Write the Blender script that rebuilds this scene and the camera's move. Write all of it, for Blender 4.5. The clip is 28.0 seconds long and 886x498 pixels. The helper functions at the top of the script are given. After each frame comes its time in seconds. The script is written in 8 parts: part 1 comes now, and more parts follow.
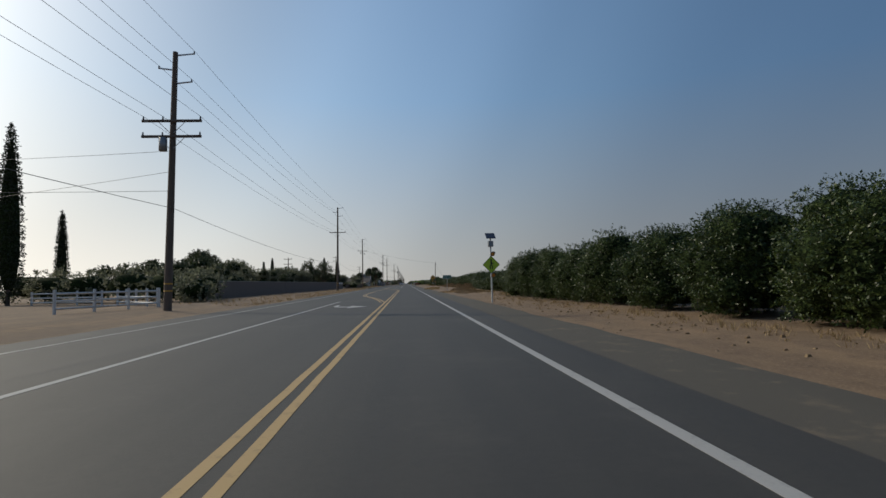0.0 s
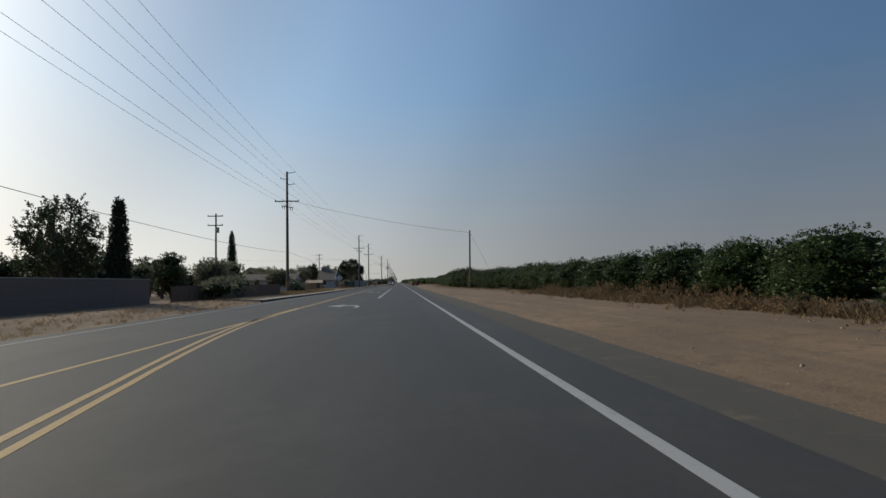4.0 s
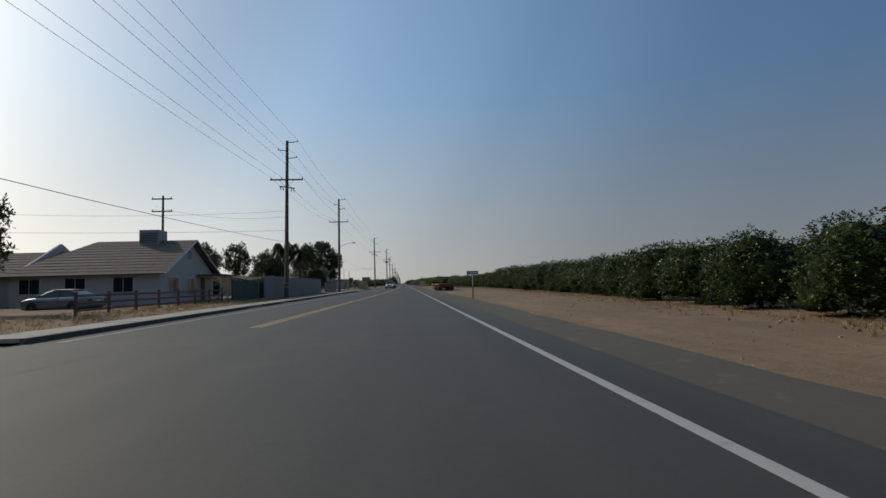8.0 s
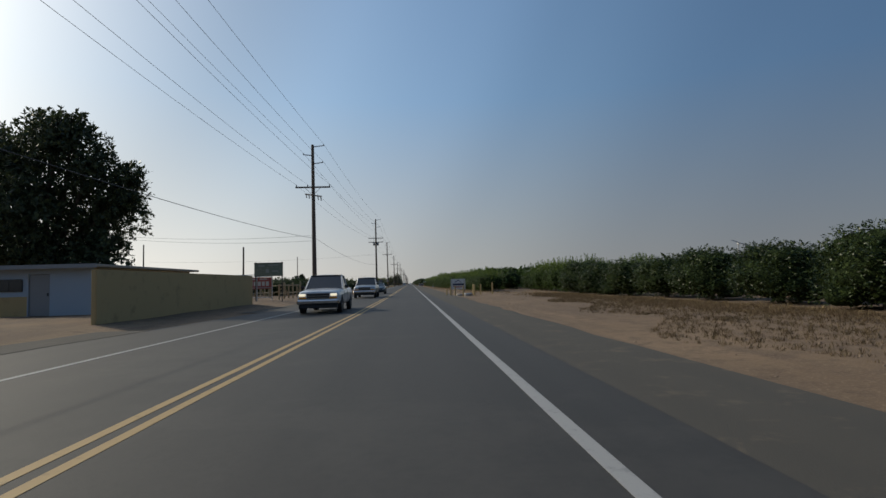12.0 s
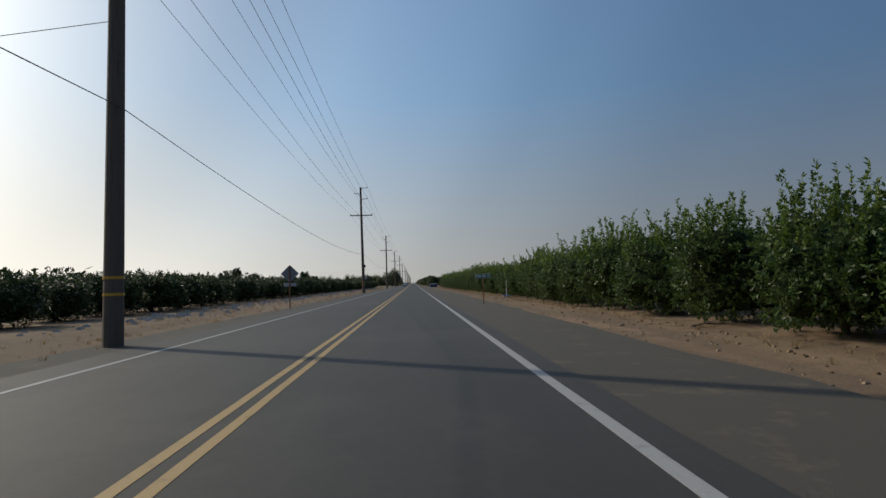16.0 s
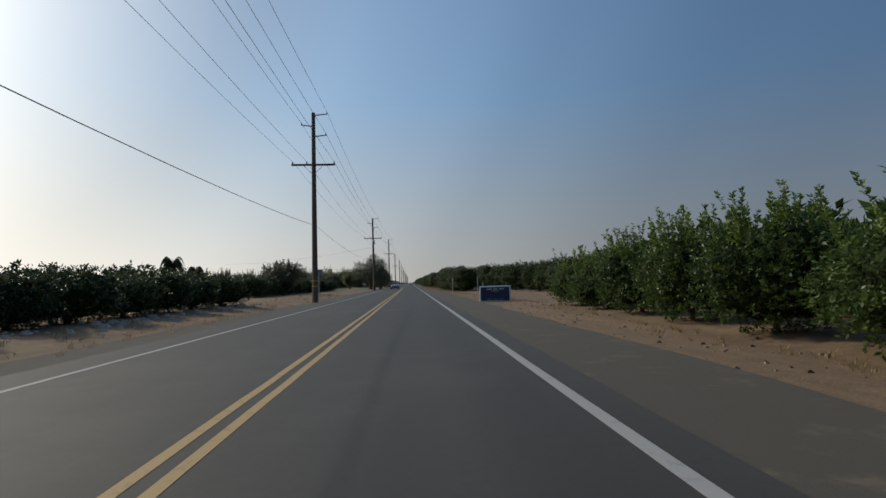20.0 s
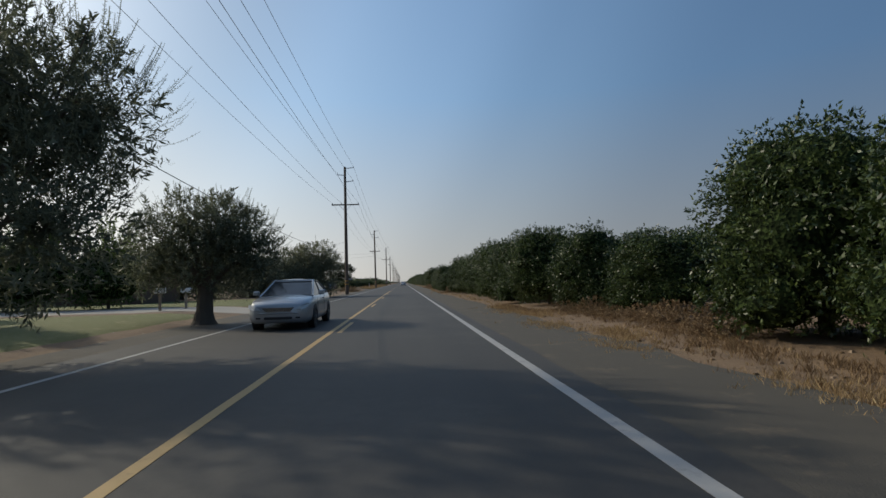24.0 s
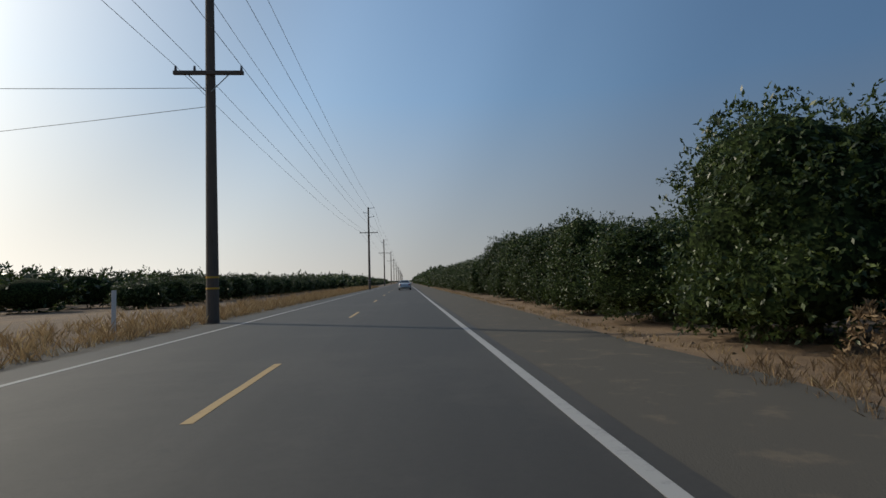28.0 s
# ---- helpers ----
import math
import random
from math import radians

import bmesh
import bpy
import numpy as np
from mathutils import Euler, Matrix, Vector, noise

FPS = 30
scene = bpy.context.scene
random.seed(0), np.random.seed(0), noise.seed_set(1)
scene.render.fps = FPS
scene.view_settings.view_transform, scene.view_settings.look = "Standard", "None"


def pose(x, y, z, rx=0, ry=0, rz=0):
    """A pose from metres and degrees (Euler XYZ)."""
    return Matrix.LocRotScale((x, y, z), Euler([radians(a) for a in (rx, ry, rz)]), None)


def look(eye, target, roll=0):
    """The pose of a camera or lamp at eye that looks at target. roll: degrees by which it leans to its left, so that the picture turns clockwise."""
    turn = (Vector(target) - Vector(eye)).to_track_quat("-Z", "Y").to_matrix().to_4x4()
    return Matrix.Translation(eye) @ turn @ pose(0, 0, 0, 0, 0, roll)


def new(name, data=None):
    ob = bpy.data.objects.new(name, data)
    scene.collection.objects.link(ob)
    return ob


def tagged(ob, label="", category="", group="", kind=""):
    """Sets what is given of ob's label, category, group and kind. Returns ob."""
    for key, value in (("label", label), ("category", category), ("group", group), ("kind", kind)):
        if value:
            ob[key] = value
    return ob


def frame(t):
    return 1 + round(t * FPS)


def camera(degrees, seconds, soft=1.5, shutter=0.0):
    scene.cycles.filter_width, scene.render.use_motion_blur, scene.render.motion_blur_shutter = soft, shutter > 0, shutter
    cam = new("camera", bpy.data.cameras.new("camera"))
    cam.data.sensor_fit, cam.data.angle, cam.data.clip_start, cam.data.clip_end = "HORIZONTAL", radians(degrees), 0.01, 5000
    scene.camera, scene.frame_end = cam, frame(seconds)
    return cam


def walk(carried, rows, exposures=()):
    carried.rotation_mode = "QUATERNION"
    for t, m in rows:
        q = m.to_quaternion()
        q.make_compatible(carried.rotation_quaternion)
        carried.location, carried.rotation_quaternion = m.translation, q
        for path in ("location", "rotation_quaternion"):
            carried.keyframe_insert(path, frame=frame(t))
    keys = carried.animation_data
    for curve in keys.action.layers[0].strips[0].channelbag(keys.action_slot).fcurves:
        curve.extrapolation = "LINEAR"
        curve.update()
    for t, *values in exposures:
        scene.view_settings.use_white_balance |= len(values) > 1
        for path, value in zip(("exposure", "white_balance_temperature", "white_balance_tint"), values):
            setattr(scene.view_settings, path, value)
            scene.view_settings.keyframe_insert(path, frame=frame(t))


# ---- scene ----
# ================= camera and its drive =================
LENS = 80.3
EYE = 1.3
cam = camera(LENS, 28.0)
# seconds, x, y, pitch, roll, yaw
DRIVE = [
    (0, 0.07, 0.0, 3.62, 1.57, -4.02),
    (1, 0.21, 28.0, 3.60, 1.63, -4.12),
    (2, 0.27, 55.7, 3.48, 1.51, -4.27),
    (3, 0.40, 83.6, 3.52, 1.53, -4.36),
    (6, 0.10, 166.9, 3.36, 1.79, -5.66),
    (7, 0.02, 194.5, 3.34, 1.69, -5.10),
    (8, -0.16, 221.6, 3.61, 1.52, -4.42),
    (9, -0.23, 248.1, 3.64, 1.54, -4.29),
    (10, 0.18, 274.7, 3.49, 1.47, -4.02),
    (11, 0.57, 301.3, 3.74, 1.60, -3.77),
    (12, 0.93, 327.9, 3.63, 1.63, -3.54),
    (13, 0.99, 354.2, 3.68, 1.69, -3.41),
    (16, 0.58, 433.7, 3.60, 1.67, -3.23),
    (17, 0.36, 460.3, 3.45, 1.63, -3.92),
    (18, 0.37, 486.7, 3.38, 1.69, -4.21),
    (19, 0.52, 513.1, 3.55, 1.74, -4.12),
    (20, 0.52, 539.3, 3.59, 1.49, -3.53),
    (23, 0.25, 619.2, 3.39, 1.65, -4.41),
    (24, 0.45, 646.3, 3.47, 1.69, -4.37),
    (25, 0.55, 673.6, 3.48, 1.57, -4.18),
    (26, 0.60, 701.2, 3.45, 1.59, -4.18),
    (27, 0.69, 729.2, 3.30, 1.62, -4.31),
    (28, 0.74, 757.7, 3.40, 1.59, -4.03),
]
walk(cam, [(t, pose(x, y, EYE, 90 + p, r, w)) for t, x, y, p, r, w in DRIVE], exposures=[(0, -0.08, 6380, 5), (22.8, -0.12, 6380, 5), (24, 0.10, 6380, 5), (26, 0.05, 6380, 5), (27.2, -0.04, 6380, 5), (28, -0.08, 6380, 5)])

# ================= world and sun =================
SUN_EL, SUN_LEFT = 32.0, 57.0          # degrees above the horizon; degrees to the left of the road's line
a_, el_ = radians(SUN_LEFT), radians(SUN_EL)
SUN_DIR = Vector((-math.sin(a_) * math.cos(el_), math.cos(a_) * math.cos(el_), math.sin(el_)))
world = bpy.data.worlds.new("sky")
scene.world = world
world.use_nodes = True
wn = world.node_tree
for n_ in list(wn.nodes):
    wn.nodes.remove(n_)
sky = wn.nodes.new("ShaderNodeTexSky")
sky.sky_type = "NISHITA"
sky.sun_disc = False
sky.sun_elevation = radians(SUN_EL)
sky.sun_rotation = radians(-SUN_LEFT)
sky.altitude = 100
sky.air_density = 1.5
sky.dust_density = 2.6
sky.ozone_density = 5.0
bg = wn.nodes.new("ShaderNodeBackground")
bg.inputs["Strength"].default_value = 0.122
wo = wn.nodes.new("ShaderNodeOutputWorld")
# smoky haze: the lowest sky repeats the sky a little higher up, and loses its colour towards the horizon
tc_ = wn.nodes.new("ShaderNodeTexCoord")
sep_ = wn.nodes.new("ShaderNodeSeparateXYZ")
wn.links.new(tc_.outputs["Generated"], sep_.inputs[0])
lift = wn.nodes.new("ShaderNodeMapRange")
lift.inputs["From Min"].default_value, lift.inputs["From Max"].default_value = 0.0, 0.5
lift.inputs["To Min"].default_value, lift.inputs["To Max"].default_value = 0.15, 0.5
lift.clamp = False
wn.links.new(sep_.outputs["Z"], lift.inputs["Value"])
com_ = wn.nodes.new("ShaderNodeCombineXYZ")
wn.links.new(sep_.outputs["X"], com_.inputs["X"])
wn.links.new(sep_.outputs["Y"], com_.inputs["Y"])
wn.links.new(lift.outputs[0], com_.inputs["Z"])
wn.links.new(com_.outputs[0], sky.inputs["Vector"])
rise = wn.nodes.new("ShaderNodeMapRange")
rise.inputs["From Min"].default_value, rise.inputs["From Max"].default_value = 0.0, 0.33
rise.inputs["To Min"].default_value, rise.inputs["To Max"].default_value = 0.85, 0.0
wn.links.new(sep_.outputs["Z"], rise.inputs["Value"])
grey = wn.nodes.new("ShaderNodeRGBToBW")
wn.links.new(sky.outputs[0], grey.inputs[0])
smoke = wn.nodes.new("ShaderNodeMix")
smoke.data_type, smoke.blend_type = "RGBA", "MULTIPLY"
smoke.inputs[0].default_value = 1.0
wn.links.new(grey.outputs[0], smoke.inputs[6])
smoke.inputs[7].default_value = (1.13, 1.0, 0.90, 1)
hazy = wn.nodes.new("ShaderNodeMix")
hazy.data_type = "RGBA"
wn.links.new(rise.outputs[0], hazy.inputs[0])
wn.links.new(sky.outputs[0], hazy.inputs[6])
wn.links.new(smoke.outputs[2], hazy.inputs[7])
# sky gain tuned to the camera's view: dimmer near the sun, deeper away from it
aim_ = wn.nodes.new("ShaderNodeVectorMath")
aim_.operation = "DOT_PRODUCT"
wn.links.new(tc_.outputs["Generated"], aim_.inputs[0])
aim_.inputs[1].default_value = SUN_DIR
sky_gain = wn.nodes.new("ShaderNodeValToRGB")
sky_gain.color_ramp.interpolation = "EASE"
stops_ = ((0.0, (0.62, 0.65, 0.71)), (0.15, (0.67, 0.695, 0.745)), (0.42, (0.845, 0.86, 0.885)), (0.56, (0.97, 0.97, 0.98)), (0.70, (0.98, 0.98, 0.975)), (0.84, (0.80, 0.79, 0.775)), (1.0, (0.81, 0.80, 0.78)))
while len(sky_gain.color_ramp.elements) < len(stops_):
    sky_gain.color_ramp.elements.new(0.5)
for e_, (p_, v_) in zip(sky_gain.color_ramp.elements, stops_):
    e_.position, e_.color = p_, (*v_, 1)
wn.links.new(aim_.outputs["Value"], sky_gain.inputs[0])
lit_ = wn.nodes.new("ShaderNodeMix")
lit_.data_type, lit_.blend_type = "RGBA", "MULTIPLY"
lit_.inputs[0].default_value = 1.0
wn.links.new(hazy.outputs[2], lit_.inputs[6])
wn.links.new(sky_gain.outputs[0], lit_.inputs[7])
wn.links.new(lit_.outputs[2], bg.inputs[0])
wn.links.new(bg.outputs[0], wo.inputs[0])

sun_data = bpy.data.lights.new("sun", "SUN")
sun_data.energy = 2.3
sun_data.angle = radians(0.8)
sun_data.color = (1.0, 0.87, 0.70)
sun = new("sun", sun_data)
sun.matrix_world = look(SUN_DIR * 300 + Vector((0, 350, 0)), Vector((0, 350, 0)))


# ================= materials =================
def nodes_of(name):
    m = bpy.data.materials.new(name)
    m.use_nodes = True
    nt = m.node_tree
    return m, nt, nt.nodes["Principled BSDF"]


def ramp(nt, source, stops):
    r = nt.nodes.new("ShaderNodeValToRGB")
    els = r.color_ramp.elements
    while len(els) < len(stops):
        els.new(0.5)
    for e, (p, c) in zip(els, stops):
        e.position, e.color = p, (*c, 1)
    nt.links.new(source, r.inputs[0])
    return r.outputs[0]


def noise_tex(nt, scale, detail=4.0, rough=0.6, stretch=(1, 1, 1), coord="Object"):
    tc = nt.nodes.new("ShaderNodeTexCoord")
    mp = nt.nodes.new("ShaderNodeMapping")
    mp.inputs["Scale"].default_value = stretch
    nt.links.new(tc.outputs[coord], mp.inputs[0])
    t = nt.nodes.new("ShaderNodeTexNoise")
    t.inputs["Scale"].default_value, t.inputs["Detail"].default_value, t.inputs["Roughness"].default_value = scale, detail, rough
    nt.links.new(mp.outputs[0], t.inputs["Vector"])
    return t.outputs["Fac"]


def mixed(nt, fac, a, b, kind="MIX"):
    m = nt.nodes.new("ShaderNodeMix")
    m.data_type, m.blend_type = "RGBA", kind
    for s, v in ((0, fac), (6, a), (7, b)):
        if isinstance(v, (int, float)):
            m.inputs[s].default_value = v
        elif isinstance(v, tuple):
            m.inputs[s].default_value = (*v, 1)
        else:
            nt.links.new(v, m.inputs[s])
    return m.outputs[2]


def bumped(nt, bsdf, height, strength=0.3, dist=0.02):
    b = nt.nodes.new("ShaderNodeBump")
    b.inputs["Strength"].default_value, b.inputs["Distance"].default_value = strength, dist
    nt.links.new(height, b.inputs["Height"])
    nt.links.new(b.outputs[0], bsdf.inputs["Normal"])


def surface(name, dark, light, rough=0.8, metal=0.0, big=0.6, fine=25.0, bump=0.2, stretch=(1, 1, 1), dist=0.01, wear=None):
    """A worn surface: two colours mixed by a coarse and a fine noise, with relief."""
    m, nt, p = nodes_of(name)
    n1, n2 = noise_tex(nt, big, 5, 0.65, stretch), noise_tex(nt, fine, 3, 0.6, stretch)
    c = mixed(nt, n2, ramp(nt, n1, [(0.3, dark), (0.7, light)]), ramp(nt, n1, [(0.3, light), (0.75, dark)]))
    if wear:
        w = ramp(nt, noise_tex(nt, big * 2.7, 6, 0.7, stretch), [(0.55, (0, 0, 0)), (0.68, (1, 1, 1))])
        c = mixed(nt, w, c, wear)
    nt.links.new(c, p.inputs["Base Color"])
    p.inputs["Roughness"].default_value, p.inputs["Metallic"].default_value = rough, metal
    if bump:
        bumped(nt, p, n2, bump, dist)
    return m


def foliage(name, dark, mid, light, rough=0.45, through_light=0.25):
    m, nt, p = nodes_of(name)
    g = nt.nodes.new("ShaderNodeNewGeometry")
    o = nt.nodes.new("ShaderNodeObjectInfo")
    c = ramp(nt, g.outputs["Random Per Island"], [(0.0, dark), (0.55, mid), (1.0, light)])
    tint = ramp(nt, o.outputs["Random"], [(0.0, (0.8, 0.82, 0.75)), (1.0, (1.15, 1.1, 1.0))])
    c = mixed(nt, 1.0, c, tint, "MULTIPLY")
    nt.links.new(c, p.inputs["Base Color"])
    p.inputs["Roughness"].default_value = rough
    p.inputs["Specular IOR Level"].default_value = 0.35
    tr = nt.nodes.new("ShaderNodeBsdfTranslucent")
    nt.links.new(c, tr.inputs[0])
    mx = nt.nodes.new("ShaderNodeMixShader")
    mx.inputs[0].default_value = through_light
    nt.links.new(p.outputs[0], mx.inputs[1])
    nt.links.new(tr.outputs[0], mx.inputs[2])
    nt.links.new(mx.outputs[0], nt.nodes["Material Output"].inputs[0])
    return m


def asphalt_material():
    m, nt, p = nodes_of("asphalt")
    n1 = noise_tex(nt, 0.35, 5, 0.6, (1.0, 0.12, 1))     # long streaks along the lanes
    n2 = noise_tex(nt, 90.0, 3, 0.7)
    n3 = noise_tex(nt, 2.0, 4, 0.6)
    c = ramp(nt, n1, [(0.3, (0.027, 0.0245, 0.0205)), (0.7, (0.047, 0.042, 0.035))])
    c = mixed(nt, n2, mixed(nt, 0.5, c, (0.02, 0.02, 0.02)), mixed(nt, 0.35, c, (0.10, 0.090, 0.076)))
    c = mixed(nt, ramp(nt, n3, [(0.62, (0, 0, 0)), (0.7, (0.5, 0.5, 0.5))]), c, (0.032, 0.031, 0.030))
    tracks = noise_tex(nt, 0.9, 3, 0.5, (1.0, 0.006, 1))   # long worn wheel tracks
    c = mixed(nt, ramp(nt, tracks, [(0.40, (0, 0, 0)), (0.60, (0.42, 0.42, 0.42))]), c, (0.026, 0.024, 0.021))
    grit = noise_tex(nt, 11.0, 5, 0.75)
    c = mixed(nt, ramp(nt, grit, [(0.35, (0.35, 0.35, 0.35)), (0.55, (0, 0, 0))]), c, (0.022, 0.021, 0.019))
    patch = noise_tex(nt, 0.16, 6, 0.75)
    c = mixed(nt, ramp(nt, patch, [(0.52, (0, 0, 0)), (0.60, (0.3, 0.3, 0.3))]), c, (0.074, 0.066, 0.055))
    nt.links.new(c, p.inputs["Base Color"])
    p.inputs["Roughness"].default_value = 0.75
    bumped(nt, p, n2, 0.35, 0.006)
    return m


def dirt_material():
    m, nt, p = nodes_of("dry_earth")
    n1, n2, n3 = noise_tex(nt, 0.10, 5, 0.6), noise_tex(nt, 1.6, 6, 0.7), noise_tex(nt, 26.0, 4, 0.7)
    n4 = noise_tex(nt, 0.9, 6, 0.7, (1.0, 0.10, 1))
    c = ramp(nt, n1, [(0.3, (0.150, 0.096, 0.053)), (0.5, (0.206, 0.135, 0.075)), (0.7, (0.262, 0.176, 0.102))])
    c = mixed(nt, ramp(nt, n4, [(0.40, (0, 0, 0)), (0.60, (0.9, 0.9, 0.9))]), c, (0.135, 0.088, 0.052))
    c = mixed(nt, ramp(nt, n2, [(0.5, (0, 0, 0)), (0.62, (0.8, 0.8, 0.8))]), c, (0.115, 0.074, 0.043))
    c = mixed(nt, ramp(nt, n3, [(0.52, (0, 0, 0)), (0.66, (0.7, 0.7, 0.7))]), c, (0.305, 0.215, 0.13))
    nt.links.new(c, p.inputs["Base Color"])
    p.inputs["Roughness"].default_value = 0.95
    bumped(nt, p, n3, 0.6, 0.03)
    return m


def core_shade_material():
    """Crown core painted near-black for inner shade: small overlapping leaf cells with relief."""
    m, nt, p = nodes_of("crown_core_shade")
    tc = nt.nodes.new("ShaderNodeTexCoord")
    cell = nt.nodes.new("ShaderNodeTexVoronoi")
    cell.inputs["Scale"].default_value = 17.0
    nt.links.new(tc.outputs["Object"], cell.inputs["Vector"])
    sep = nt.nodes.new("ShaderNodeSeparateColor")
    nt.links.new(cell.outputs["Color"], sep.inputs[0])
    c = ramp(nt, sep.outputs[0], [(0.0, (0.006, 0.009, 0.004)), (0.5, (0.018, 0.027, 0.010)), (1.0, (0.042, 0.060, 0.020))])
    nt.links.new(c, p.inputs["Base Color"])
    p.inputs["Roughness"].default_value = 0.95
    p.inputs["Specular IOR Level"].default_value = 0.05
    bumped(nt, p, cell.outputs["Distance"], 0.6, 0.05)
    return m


def flat(name, colour, rough=0.5, metal=0.0):
    return surface(name, tuple(0.88 * v for v in colour), colour, rough, metal, 3.0, 60.0, 0.05)


ASPHALT = asphalt_material()
DIRT = dirt_material()
SHOULDER = surface("gravel_shoulder", (0.050, 0.045, 0.036), (0.092, 0.080, 0.062), 0.95, 0, 0.5, 55.0, 0.6, dist=0.012, wear=(0.125, 0.098, 0.068))
WHITE_LINE = surface("white_road_paint", (0.27, 0.265, 0.25), (0.40, 0.39, 0.37), 0.7, 0, 1.5, 40, 0.2, wear=(0.25, 0.25, 0.24))
YELLOW_LINE = surface("yellow_road_paint", (0.34, 0.225, 0.09), (0.45, 0.305, 0.125), 0.7, 0, 1.5, 40, 0.2, wear=(0.28, 0.19, 0.08))
# kerb concrete coloured dark to carry the shade on its road face
KERB_SHADE = surface("shade_toned_kerb_concrete", (0.085, 0.078, 0.068), (0.15, 0.137, 0.118), 0.92, 0, 0.9, 26, 0.3, wear=(0.06, 0.055, 0.048))
CONCRETE = surface("pale_concrete", (0.27, 0.245, 0.205), (0.39, 0.355, 0.30), 0.9, 0, 0.8, 30, 0.25, wear=(0.30, 0.27, 0.23))
BROWN_BLOCK = surface("brown_block_wall", (0.13, 0.10, 0.085), (0.20, 0.16, 0.135), 0.92, 0, 0.5, 18, 0.3, wear=(0.16, 0.125, 0.10))
BLOCK = surface("block_wall", (0.19, 0.18, 0.17), (0.28, 0.265, 0.25), 0.92, 0, 0.5, 18, 0.3, wear=(0.22, 0.19, 0.17))
POLE_WOOD = surface("weathered_pole_wood", (0.085, 0.062, 0.045), (0.17, 0.13, 0.10), 0.9, 0, 1.2, 14, 0.5, (6, 6, 0.35), wear=(0.06, 0.045, 0.035))
BARE_WOOD = surface("weathered_timber", (0.22, 0.17, 0.12), (0.36, 0.29, 0.21), 0.9, 0, 1.5, 20, 0.4, (4, 4, 1))
RED_POST = surface("rusty_red_post", (0.16, 0.065, 0.035), (0.24, 0.10, 0.055), 0.8, 0, 3, 30, 0.3)
GALV = surface("galvanised_steel", (0.36, 0.37, 0.38), (0.52, 0.53, 0.54), 0.45, 0.7, 2, 30, 0.1)
CABLE = flat("dark_cable", (0.05, 0.05, 0.052), 0.6)
INSULATOR = flat("brown_ceramic", (0.13, 0.11, 0.10), 0.3)
GREY_METAL = surface("grey_metal_casing", (0.20, 0.21, 0.22), (0.30, 0.31, 0.32), 0.5, 0.4, 2, 20, 0.1)
CITRUS = foliage("citrus_leaf", (0.022, 0.037, 0.011), (0.042, 0.066, 0.018), (0.092, 0.125, 0.034), 0.40, 0.22)
YOUNG = foliage("young_citrus_leaf", (0.028, 0.052, 0.012), (0.060, 0.102, 0.024), (0.12, 0.18, 0.045), 0.42, 0.36)
FRESH = foliage("fresh_shoot_leaf", (0.085, 0.13, 0.025), (0.13, 0.19, 0.04), (0.20, 0.27, 0.07), 0.42, 0.45)
OLIVE = foliage("grey_green_leaf", (0.10, 0.11, 0.075), (0.165, 0.175, 0.12), (0.25, 0.26, 0.18), 0.55, 0.42)
DARK_TREE = foliage("dark_tree_leaf", (0.026, 0.036, 0.018), (0.05, 0.066, 0.028), (0.095, 0.115, 0.05), 0.5, 0.24)
CYPRESS = foliage("cypress_leaf", (0.015, 0.022, 0.012), (0.026, 0.036, 0.018), (0.05, 0.06, 0.03), 0.7, 0.08)
PALM = foliage("palm_frond", (0.03, 0.045, 0.02), (0.055, 0.08, 0.03), (0.11, 0.13, 0.055), 0.5, 0.25)
DRY = foliage("dry_grass", (0.20, 0.13, 0.07), (0.34, 0.24, 0.13), (0.48, 0.37, 0.22), 0.8, 0.3)
BRUSH = foliage("dry_brush", (0.115, 0.075, 0.042), (0.20, 0.135, 0.078), (0.31, 0.225, 0.135), 0.85, 0.2)
LAWN = surface("lawn_grass", (0.095, 0.105, 0.026), (0.16, 0.165, 0.05), 0.9, 0, 0.8, 60, 0.6, dist=0.03, wear=(0.25, 0.21, 0.10))
CORE_SHADE = core_shade_material()
BARK = surface("tree_bark", (0.07, 0.055, 0.042), (0.15, 0.12, 0.09), 0.95, 0, 2, 16, 0.6, (3, 3, 0.6), 0.03)
SIGN_GREEN = flat("green_sign_sheet", (0.02, 0.16, 0.115), 0.4)
SIGN_AMBER = flat("amber_sign_sheet", (0.62, 0.33, 0.03), 0.4)
SIGN_LIME = flat("lime_sign_sheet", (0.50, 0.66, 0.04), 0.4)
SIGN_WHITE = flat("white_sign_sheet", (0.66, 0.66, 0.64), 0.4)
SIGN_BLUE = flat("dark_blue_banner", (0.025, 0.035, 0.09), 0.5)
BLACK = flat("black_paint", (0.02, 0.02, 0.02), 0.5)
SOLAR = flat("solar_cell", (0.025, 0.028, 0.045), 0.2)
AMBER_LAMP = flat("amber_lens", (0.75, 0.28, 0.02), 0.3)
RED_PAINT = surface("faded_red_paint", (0.20, 0.024, 0.018), (0.33, 0.05, 0.034), 0.6, 0, 1.2, 18, 0.2, wear=(0.15, 0.06, 0.042))
CORRAL_WOOD = surface("yellowed_corral_timber", (0.29, 0.225, 0.125), (0.43, 0.345, 0.21), 0.9, 0, 1.5, 20, 0.4, (4, 4, 1))
DECK = surface("trailer_deck_boards", (0.25, 0.19, 0.12), (0.42, 0.34, 0.22), 0.9, 0, 1.5, 18, 0.3, (1, 0.2, 1))
RUBBER = surface("tyre_rubber", (0.022, 0.021, 0.02), (0.05, 0.046, 0.042), 0.85, 0, 4, 40, 0.2)
